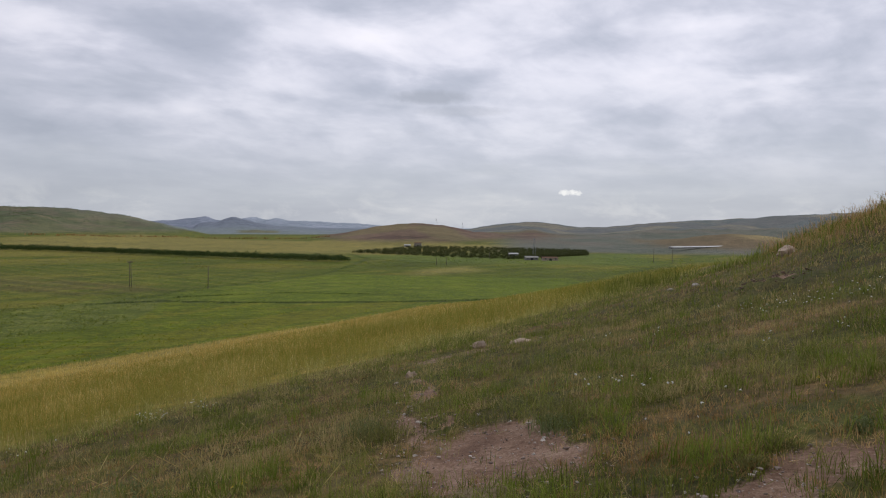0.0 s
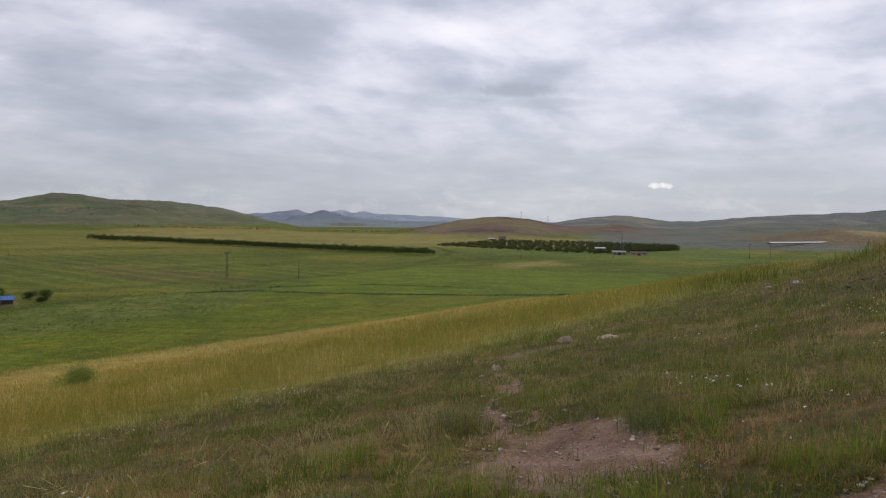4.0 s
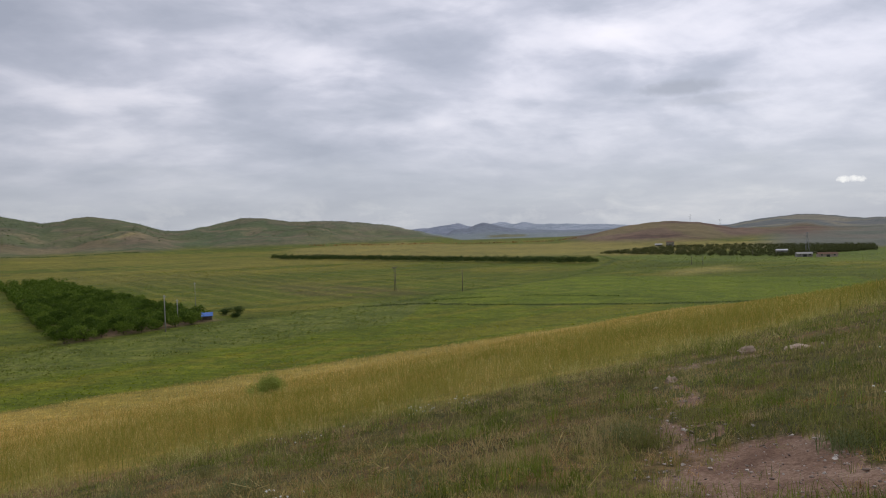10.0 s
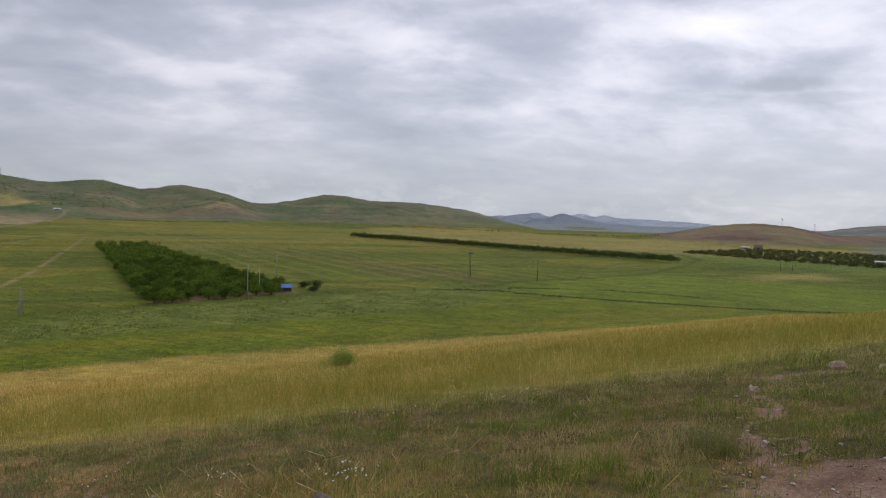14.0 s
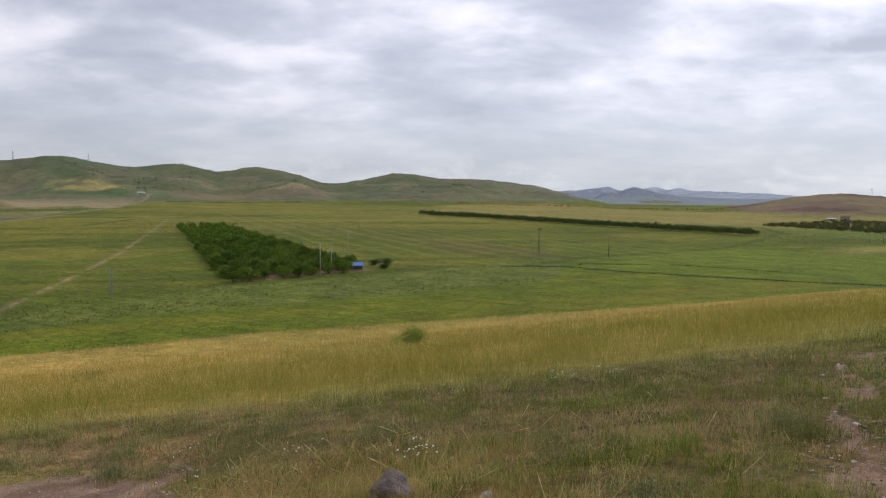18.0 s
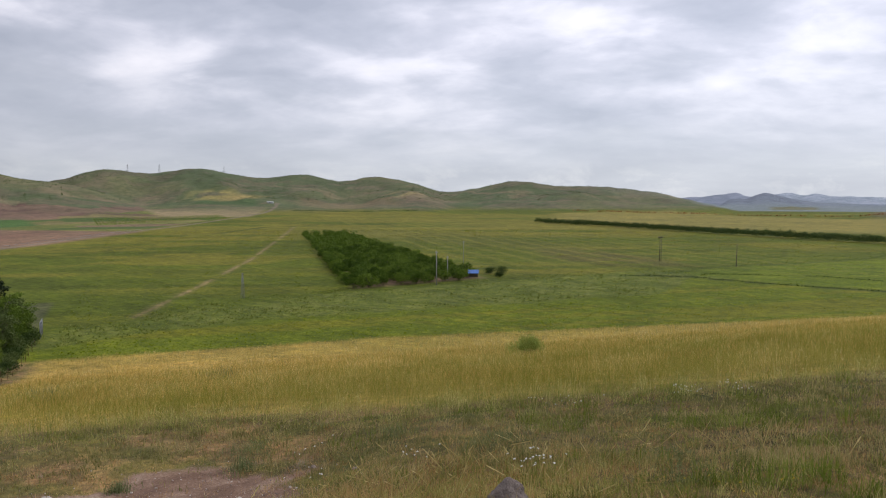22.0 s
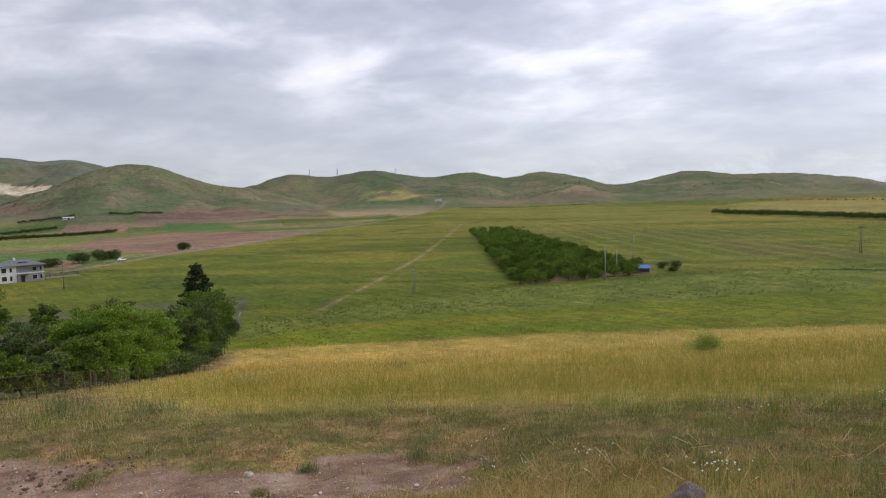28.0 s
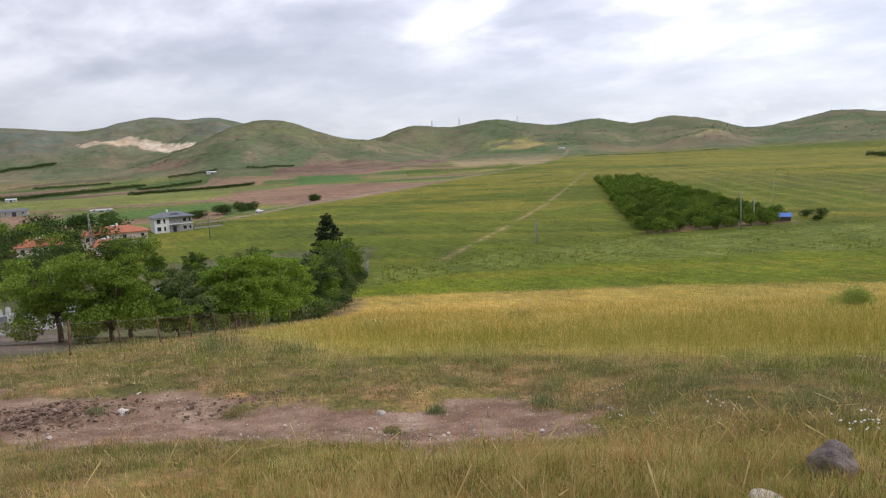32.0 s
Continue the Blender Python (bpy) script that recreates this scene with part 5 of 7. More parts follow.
def belt_weeds():
    """Rank clumps of weeds between the smooth crop and the ditch, thinning over the fields beyond."""
    rng = np.random.default_rng(34)
    n = 26000
    x, y, r = scatter(rng, n, 125, 520, -14, 90)
    d, c = downhill(x, y), across(x, y)
    off, _ = from_fence(x, y)
    top = np.interp(c, (-30, -10, 5, 40, 80, 115, 147), (127, 138, 145, 149, 151, 154, 182))
    belt = np.interp(c, (-30, 0, 40, 60, 99, 150, 200), (142, 166, 186, 186, 196, 206, 206))
    rank = (d > top) & (d < belt + 6) & (c < 160)
    keep = np.where(rank, 0.75, 0.07) * smooth(0.4, 0.56, fbm(x / 11, y / 7, 59))
    k = (d > top) & (off > 3) & (rng.random(n) < keep) & (along(x, y, 3.0, *TRACK) < 0.3)
    k &= (inside(x, y, (-144, 124), (-376, 282), (-350, 300), (-134, 173), soft=1.0) < 0.5) & (inside(x, y, (-300, 15), (-985, 690), (-1500, 800), (-1500, -700), (-250, -320), soft=1.0) < 0.4)
    x, y = np.repeat(x[k], 7), np.repeat(y[k], 7)
    x, y = x + 0.45 * rng.normal(size=len(x)), y + 0.45 * rng.normal(size=len(x))
    V, Q, T = blades(rng, x, y, 0.12 + 0.42 * rng.random(len(x)) ** 2, np.full(len(x), 0.26), 0.9)
    tagged(new("belt_weeds", from_arrays("belt_weeds", V, Q, T, WEED)), "rank grey-green weeds in clumps on the plain", "weeds", kind="stuff")


WEED = leafy("field_weed", [(0.0, (0.13, 0.16, 0.03)), (0.5, (0.22, 0.26, 0.06)), (1.0, (0.36, 0.38, 0.12))], 0.7, 0.55, 0)
belt_weeds()


def young_orchard():
    """Dotted rows of young trees on the tan field beyond the road."""
    rng = np.random.default_rng(33)
    a, b, c, d = YOUNG
    pieces = []
    for i in range(13):
        for j in range(46):
            u, v = i / 12, j / 45
            x = (a[0] * (1 - v) + b[0] * v) * (1 - u) + (d[0] * (1 - v) + c[0] * v) * u + rng.normal() * 0.5
            y = (a[1] * (1 - v) + b[1] * v) * (1 - u) + (d[1] * (1 - v) + c[1] * v) * u + rng.normal() * 0.5
            V, Q = leaves(rng, [(x, y, stand(x, y) + 0.8, 0.8, 0.8, 0.8)], 6, 0.9)
            pieces.append((V, Q, None))
    V, Q, T = join_arrays(pieces)
    tagged(new("young_orchard", from_arrays("young_orchard", V, Q, T, LEAF)), "dotted rows of young dark trees on bare soil", "trees", kind="stuff")


# ---- trees ----
def crown_mesh(name, seed, blobs, count, size, material, droop=0.3):
    V, Q = leaves(np.random.default_rng(seed), blobs, count, size, droop)
    return from_arrays(name, V, Q, None, material)


def orchard_tree_parts(seed, parent, material, scale=1.0):
    rng = np.random.default_rng(seed)
    blobs = [(rng.normal() * 0.8, rng.normal() * 0.8, 0.9 + 1.8 * rng.random(), 1.1, 1.1, 0.75) for _ in range(10)]
    blobs = [tuple(v * scale for v in b) for b in blobs]
    bm = bmesh.new()
    tube(bm, [(0, 0, -0.1), (0.05 * scale, 0, 0.7 * scale), (0.1 * scale, 0.05, 1.6 * scale)], [0.14 * scale, 0.11 * scale, 0.06 * scale], 6)
    for k in range(4):
        a = k * 1.6 + rng.random()
        tube(bm, [(0, 0, 0.8 * scale), (0.6 * scale * math.cos(a), 0.6 * scale * math.sin(a), 1.6 * scale), (1.0 * scale * math.cos(a), 1.0 * scale * math.sin(a), 2.4 * scale)], [0.07 * scale, 0.05 * scale, 0.02 * scale], 5)
    part("trunk", bm, BARK, parent)
    part("crown", crown_mesh("crown", seed, blobs, 1000, 0.36 * scale, material), material, parent)


ORCHARD_KINDS = []
for k in range(4):
    t = thing("orchard_tree", "leafy green fruit tree in the orchard", "tree", -150.0 - 3 * k, 134.0 + 2 * k, group="orchard")
    orchard_tree_parts(200 + k, t, ORCHARD_LEAF)
    ORCHARD_KINDS.append(t)


def orchard():
    """Rows of fruit trees from the near side of the orchard to its far end."""
    rng = np.random.default_rng(7)
    fl, bl, br, fr = Vector((-147, 127.5)), Vector((-374, 283)), Vector((-352, 297)), Vector((-137, 168))
    rows, rest = 9, []
    for i in range(rows):
        u = i / (rows - 1)
        a, b = fl.lerp(fr, u), bl.lerp(br, u)
        length = (b - a).length
        n = int(length / 4.4)
        for j in range(n):
            if rng.random() < 0.08 or (j / n > 0.72 and i in (1, 3)):
                continue
            p = a.lerp(b, j / n)
            x, y = p.x + 0.4 * rng.normal(), p.y + 0.4 * rng.normal()
            s = 0.9 + 0.4 * rng.random()
            if j < 30:
                m = pose(x, y, stand(x, y), 0, 0, rng.random() * 360)
                c = copy_thing(ORCHARD_KINDS[rng.integers(4)], m)
                c.scale = (s, s, s)
            else:
                rest.append((x, y, s))
    pieces = []
    for x, y, s in rest:
        z = stand(x, y)
        blobs = [(x + rng.normal() * 0.7, y + rng.normal() * 0.7, z + s * (1.2 + 1.6 * rng.random()), 1.3 * s, 1.3 * s, 1.1 * s) for _ in range(4)]
        V, Q = leaves(rng, blobs, 110, 0.8)
        pieces.append((V, Q, None))
    V, Q, T = join_arrays(pieces)
    tagged(new("orchard_far_rows", from_arrays("orchard_far_rows", V, Q, T, ORCHARD_LEAF)), "far rows of leafy fruit trees", "trees", kind="stuff")


orchard()


def hedge_strip(name, label, a, b, rows, gap, height_m, seed, material=LEAF_DARK, per=70, size=0.9, width=3.0):
    rng = np.random.default_rng(seed)
    a, b = Vector(a), Vector(b)
    side = Vector((-(b - a).y, (b - a).x)).normalized()
    n = max(2, int((b - a).length / gap))
    pieces = []
    for r in range(rows):
        for j in range(n):
            p = a.lerp(b, (j + 0.3 * rng.random()) / n) + side * (r - (rows - 1) / 2) * width
            s = height_m * (0.75 + 0.4 * rng.random())
            z = stand(p.x, p.y)
            blobs = [(p.x + rng.normal() * gap * 0.18, p.y + rng.normal() * gap * 0.18, z + s * (0.42 + 0.3 * rng.random()), gap * 0.55, gap * 0.55, s * 0.33) for _ in range(3)]
            V, Q = leaves(rng, blobs, per, size)
            pieces.append((V, Q, None))
    V, Q, T = join_arrays(pieces)
    return tagged(new(name, from_arrays(name, V, Q, T, material)), label, "trees", kind="stuff")


hedge_strip("poplar_belt", "long dark green belt of young trees", (-409, 612), (-62, 455), 3, 3.2, 5.0, 31, LEAF_DARK, per=110, size=0.75, width=4.5)
for k, (a, b, h, w) in enumerate((((-696, 7), (-814, 137), 6, 2), ((-882, -120), (-965, 27), 8, 3), ((-893, 18), (-917, 92), 6, 2), ((-1108, -110), (-1055, -12), 6, 1), ((-1031, 61), (-972, 118), 7, 1), ((-1571, -207), (-1658, -119), 9, 3), ((-964, 156), (-1008, 231), 6, 1))):
    hedge_strip("tree_belt", "distant dark green belt of trees between fields", a, b, w, 2.6, h * 0.62, 40 + k, per=50, size=1.15, width=5)


def plantation():
    """The young plantation round the farmstead, in rows up to the foot of the brown hill."""
    rng = np.random.default_rng(17)
    pieces = []
    for i in range(34):
        for j in range(34):
            v, u = ((i + 0.5 * rng.random()) / 34) ** 1.6, (j + 0.5 * rng.random()) / 34
            left, right = Vector((-78 + 50 * v, 612 + 148 * v)), Vector((125 + 19 * v, 600 + 95 * v))
            front = Vector((52, 512 + 250 * v))
            p = left.lerp(front, u * 2) if u < 0.5 else front.lerp(right, u * 2 - 1)
            x, y = p.x + 1.5 * rng.normal(), p.y + 1.5 * rng.normal()
            if 50 < x < 92 and y < 521:
                continue
            s = 2.0 + 1.2 * rng.random()
            z = stand(x, y)
            V, Q = leaves(rng, [(x, y, z + s * 0.5, 1.6, 1.6, s * 0.45)], 60, 0.75)
            pieces.append((V, Q, None))
    V, Q, T = join_arrays(pieces)
    tagged(new("plantation", from_arrays("plantation", V, Q, T, SAPLING)), "rows of dark young trees round the farmstead", "trees", kind="stuff")


plantation()


def shrubs_on_hills():
    rng = np.random.default_rng(19)
    pieces = []
    a = np.radians(rng.uniform(20, 100, 30000))
    r = rng.uniform(1000, 1780, 30000)
    x, y = -np.sin(a) * r, np.cos(a) * r
    z = height(x, y)
    k = (z > -4) & (fbm(x / 130, y / 130, 23) + 0.16 * rng.normal(size=len(x)) > 0.55)
    for x0, y0, z0 in zip(x[k], y[k], z[k]):
        s = 0.35 + 0.95 * rng.random() ** 2
        V, Q = leaves(rng, [(x0, y0, z0 + s * 0.4, s, s, s * 0.8)], 6, s * 1.4)
        pieces.append((V, Q, None))
    V, Q, T = join_arrays(pieces)
    tagged(new("hill_shrubs", from_arrays("hill_shrubs", V, Q, T, LEAF_DARK)), "scattered dark shrubs on the hillsides", "shrubs", kind="stuff")


shrubs_on_hills()


def broad_tree(name, label, x, y, tall, wide, seed, material, count=5200, leaf=0.2, group="", bole=0.14, skirt=9):
    """A broad-leaved tree: trunk, forking limbs, and a crown of many leaves with gaps."""
    rng = np.random.default_rng(seed)
    t = thing(name, label, "tree", x, y, turn=rng.random() * 360, group=group)
    bm = bmesh.new()
    fork = tall * bole
    r0 = 0.035 * tall
    tube(bm, [(0, 0, -0.3), (0.08, 0.02, fork * 0.5), (0.02, 0.1, fork)], [r0, r0 * 0.8, r0 * 0.65], 8)
    blobs = []
    limbs = 9
    for k in range(limbs):
        a = k * math.tau / limbs + 0.6 * rng.random()
        out = wide * (0.3 + 0.5 * rng.random())
        top = tall * (0.5 + 0.45 * rng.random())
        p1 = (0.4 * out * math.cos(a), 0.4 * out * math.sin(a), fork + (top - fork) * 0.45)
        p2 = (out * math.cos(a), out * math.sin(a), top)
        tube(bm, [(0, 0, fork * 0.9), p1, p2], [r0 * 0.5, r0 * 0.3, 0.02], 5)
        for _ in range(5):
            q = 0.35 + 0.75 * rng.random()
            blobs.append((p2[0] * q + rng.normal() * wide * 0.12, p2[1] * q + rng.normal() * wide * 0.12, fork + (top - fork) * q + rng.normal() * tall * 0.05, wide * 0.22, wide * 0.22, tall * 0.042))
    for k in range(skirt):
        a = k * 0.7 + 0.4 * rng.random()
        blobs.append((wide * (0.4 + 0.35 * rng.random()) * math.cos(a), wide * (0.4 + 0.35 * rng.random()) * math.sin(a), tall * (0.16 + 0.25 * rng.random()), wide * 0.23, wide * 0.23, tall * 0.11))
    blobs.append((0, 0, tall * 0.8, wide * 0.26, wide * 0.26, tall * 0.12))
    part("trunk", bm, BARK, t)
    part("crown", crown_mesh("crown", seed, blobs, count, leaf, material, 0.5), material, t)
    return t


GY = "trees along the graveyard fence"
for k, (x, y, tall, wide, mat, n) in enumerate((
        (-42.0, -1.5, 4.5, 2.9, LEAF, 7000), (-45.0, -4.3, 5.0, 3.4, LEAF, 5200), (-48.5, -0.6, 5.0, 2.9, LEAF, 6000), (-45.6, 2.0, 2.7, 1.5, LEAF, 2200), (-51.2, 3.9, 2.9, 1.7, LEAF_GREY, 2200),
        (-58.0, 6.3, 4.2, 2.7, LEAF, 4500), (-63.0, 8.0, 6.2, 3.6, LEAF_BRIGHT, 6500), (-82.0, 15.8, 7.2, 4.2, LEAF_BRIGHT, 6500), (-68.7, 10.0, 7.4, 4.2, LEAF_BRIGHT, 9000), (-76.5, 13.3, 7.2, 4.0, LEAF_BRIGHT, 8000), (-88.0, 18.4, 7.0, 4.0, LEAF, 6000), (-98.0, 22.5, 8.0, 4.4, LEAF_DARK, 6000),
        (-109.5, 27.0, 9.4, 5.0, LEAF, 6500), (-122.0, 32.5, 9.6, 5.0, LEAF_GREY, 6000), (-133.0, 36.5, 9.2, 5.0, LEAF, 6000), (-139.0, 39.5, 7.4, 4.0, LEAF_GREY, 4500),
        (-108.0, 4.5, 8.1, 4.5, LEAF_DARK, 4500), (-85.6, 6.6, 7.0, 3.6, LEAF_GREY, 4000), (-128.0, 34.2, 9.4, 5.4, LEAF, 6000), (-137.5, 40.2, 8.6, 5.0, LEAF, 5500), (-96.0, 12.0, 7.5, 4.2, LEAF_DARK, 4500), (-127.0, 20.0, 10.4, 5.0, LEAF_DARK, 4500))):
    broad_tree("deciduous_tree", "leafy green deciduous tree beside the graveyard fence", x, y, tall, wide, 300 + k, mat, int(n * (2.6 if k < 10 else 1.4)), 0.17 if k < 5 else 0.22 if k < 10 else 0.3, GY, (0.16, 0.34, 0.14)[k] if k < 3 else 0.14, (9, 5, 9)[k] if k < 3 else 9)


def pine(x, y, tall, seed):
    rng = np.random.default_rng(seed)
    t = thing("pine_tree", "dark ragged pine above the graveyard trees", "tree", x, y)
    part("trunk", tube(bmesh.new(), [(0, 0, -0.3), (0.1, 0, tall * 0.5), (0, 0, tall * 0.97)], [0.22, 0.15, 0.03], 7), BARK, t)
    blobs = []
    for tier in range(13):
        u = 0.22 + 0.76 * tier / 12
        reach = 4.3 * (1.1 - u) ** 0.55 * (0.65 + 0.45 * rng.random())
        for k in range(6):
            a = k * math.tau / 6 + tier * 0.9 + 0.5 * rng.random()
            q = reach * (0.45 + 0.5 * rng.random())
            blobs.append((q * math.cos(a), q * math.sin(a), tall * u + 0.3 * rng.normal(), 0.28 * reach + 0.3, 0.28 * reach + 0.3, 0.42))
    part("crown", crown_mesh("crown", seed, blobs, 5200, 0.45, NEEDLE, -0.4), NEEDLE, t)


pine(-146.5, 39.2, 12.4, 77)


YOUNG = ((-640, 258), (-695, 423), (-790, 464), (-790, 315))
young_orchard()

# ---- poles and pylons ----
def timber_pole(x, y, tall, label, arm=True, lean=0.0):
    t = thing("utility_pole", label, "pole", x, y)
    part("post", rod((0, 0, -0.5), (lean, 0, tall), 0.17, 0.11, 8), TIMBER, t)
    if arm:
        part("crossarm", boxed(-0.9 + lean, -0.06, tall - 0.5, 0.9 + lean, 0.06, tall - 0.34), TIMBER, t)
        for k in (-0.75, 0.0, 0.75):
            part("insulator", rod((k + lean, 0, tall - 0.34), (k + lean, 0, tall - 0.08), 0.05, 0.035, 6), WHITE, t)


def concrete_pole(x, y, tall, label, thick=1.0):
    t = thing("concrete_pole", label, "pole", x, y)
    part("post", rod((0, 0, -0.5), (0, 0, tall), 0.17 * thick, 0.11 * thick, 8), CONCRETE, t)
    part("bracket", boxed(-0.4, -0.05, tall - 0.6, 0.4, 0.05, tall - 0.48), STEEL, t)
    for k in (-0.35, 0.35):
        part("insulator", rod((k, 0, tall - 0.48), (k, 0, tall - 0.25), 0.045, 0.03, 6), WHITE, t)


def lattice(x, y, tall, foot, label, name="lattice_pylon", arms=2, z=None):
    """A lattice mast: four corner angles, bracing, and cross arms."""
    t = thing(name, label, "pylon", x, y, z)
    top = foot * 0.22
    leg = max(0.022, tall * 0.005)
    corner = lambda sx, sy, u: Vector((sx * (foot + (top - foot) * u) / 2, sy * (foot + (top - foot) * u) / 2, tall * u))
    for sx in (-1, 1):
        for sy in (-1, 1):
            part("leg", rod(corner(sx, sy, -0.02), corner(sx, sy, 1), leg, leg, 4), STEEL, t)
    br = bmesh.new()
    n = 8
    for i in range(n):
        u, v = i / n, (i + 1) / n
        for (a, b), (c, d) in (((-1, -1), (1, -1)), ((1, -1), (1, 1)), ((1, 1), (-1, 1)), ((-1, 1), (-1, -1))):
            tube(br, [corner(a, b, u), corner(c, d, v)], [leg * 0.6] * 2, 4)
            tube(br, [corner(c, d, u), corner(a, b, v)], [leg * 0.6] * 2, 4)
    part("bracing", br, STEEL, t)
    for k in range(arms):
        zz = tall * (0.97 - 0.13 * k)
        w = tall * (0.12 + 0.03 * k)
        part("crossarm", tube(tube(bmesh.new(), [(-w, 0, zz), (w, 0, zz)], [leg * 0.8] * 2, 4), [(-w, 0, zz), (0, 0, zz + tall * 0.03), (w, 0, zz)], [leg * 0.6] * 3, 4), STEEL, t)




def frame_pole(x, y, tall, label):
    """Two timber legs that lean together under a cross beam."""
    t = thing("utility_pole", label, "pole", x, y, turn=20)
    for k in (-1, 1):
        part("leg", rod((k * 0.34, 0, -0.5), (k * 0.22, 0, tall), 0.12, 0.1, 8), TIMBER, t)
    for h in (0.35, 0.65):
        part("brace", boxed(-0.32, -0.05, tall * h, 0.32, 0.05, tall * h + 0.12), TIMBER, t)
    part("crossarm", boxed(-1.0, -0.12, tall - 0.6, 1.0, 0.12, tall - 0.3), TIMBER, t)
    for k in (-0.9, 0.0, 0.9):
        part("insulator", rod((k, 0, tall - 0.3), (k, 0, tall + 0.05), 0.09, 0.06, 6), GRAVE_GREY, t)


frame_pole(-120.4, 267.6, 10.0, "dark timber frame pole in the green field")
timber_pole(-89.0, 263.2, 8.5, "thin weathered pole in the green field", False, 0.15)
timber_pole(144.0, 474.0, 10.0, "dark timber power pole in the far field")
timber_pole(158.0, 478.0, 11.0, "dark timber power pole in the far field")
for x, y in ((-3.8, 431), (2.3, 432), (34.9, 519)):
    timber_pole(x, y, 5.0, "small thin pole at the field's edge", False)
concrete_pole(-134.8, 148.7, 10.0, "pale concrete power pole before the orchard")
concrete_pole(-140.9, 160.5, 7.5, "pale concrete pole at the orchard's corner")
concrete_pole(-170.0, 203.0, 9.0, "thin concrete pole beyond the orchard", 0.5)
lattice(-152.5, 95.9, 6.4, 0.8, "small grey lattice mast in the green field", "lattice_mast", 1)
timber_pole(-243.0, 25.0, 7.6, "timber power pole below the villa")
lattice(-232.0, -10.0, 12.0, 1.0, "grey lattice mast among the houses", "lattice_mast", 1)


def on_ray(az, r):
    return -math.sin(radians(az)) * r, math.cos(radians(az)) * r


for az, r, tall in ((65.9, 1750, 16), (63.7, 1750, 19), (59.0, 1745, 14), (0.55, 1270, 13), (-1.6, 1270, 12)):
    x, y = on_ray(az, r)
    lattice(x, y, tall, tall * 0.2, "tall steel pylon on the hilltop", "power_pylon", 3)
x, y = on_ray(-7.5, 560)
lattice(x, y, 15, 2.6, "tall steel pylon behind the farmstead", "power_pylon", 2)


# ---- the villa and the houses ----
def hip_roof(w, d, eave, rise, over, ridge=0.35):
    bm = bmesh.new()
    a, b = w / 2 + over, d / 2 + over
    lo = [bm.verts.new(p) for p in ((-a, -b, eave), (a, -b, eave), (a, b, eave), (-a, b, eave))]
    un = [bm.verts.new((v.co.x, v.co.y, eave - 0.22)) for v in lo]
    r0, r1 = bm.verts.new((-a * ridge, 0, eave + rise)), bm.verts.new((a * ridge, 0, eave + rise))
    for f in ((lo[0], lo[1], r1, r0), (lo[2], lo[3], r0, r1), (lo[1], lo[2], r1), (lo[3], lo[0], r0)):
        bm.faces.new(f)
    bm.faces.new(un[::-1])
    for i in range(4):
        bm.faces.new((un[i], un[(i + 1) % 4], lo[(i + 1) % 4], lo[i]))
    return bm


def window_unit(parent, x, y, z, w, h, face):
    """A framed window set on a wall; face 'y' looks along -y, face 'x' along +x."""
    if face == "y":
        win = part("window", boxed(x - w / 2, y - 0.05, z, x + w / 2, y + 0.03, z + h), PLASTER, parent)
        part("pane", boxed(x - w / 2 + 0.07, y - 0.07, z + 0.07, x + w / 2 - 0.07, y - 0.046, z + h - 0.07), GLASS, win)
        part("sill", boxed(x - w / 2 - 0.06, y - 0.14, z - 0.07, x + w / 2 + 0.06, y, z - 0.004), CONCRETE, win)
    else:
        win = part("window", boxed(x - 0.03, y - w / 2, z, x + 0.05, y + w / 2, z + h), PLASTER, parent)
        part("pane", boxed(x + 0.046, y - w / 2 + 0.07, z + 0.07, x + 0.07, y + w / 2 - 0.07, z + h - 0.07), GLASS, win)
        part("sill", boxed(x, y - w / 2 - 0.06, z - 0.07, x + 0.14, y + w / 2 + 0.06, z - 0.004), CONCRETE, win)


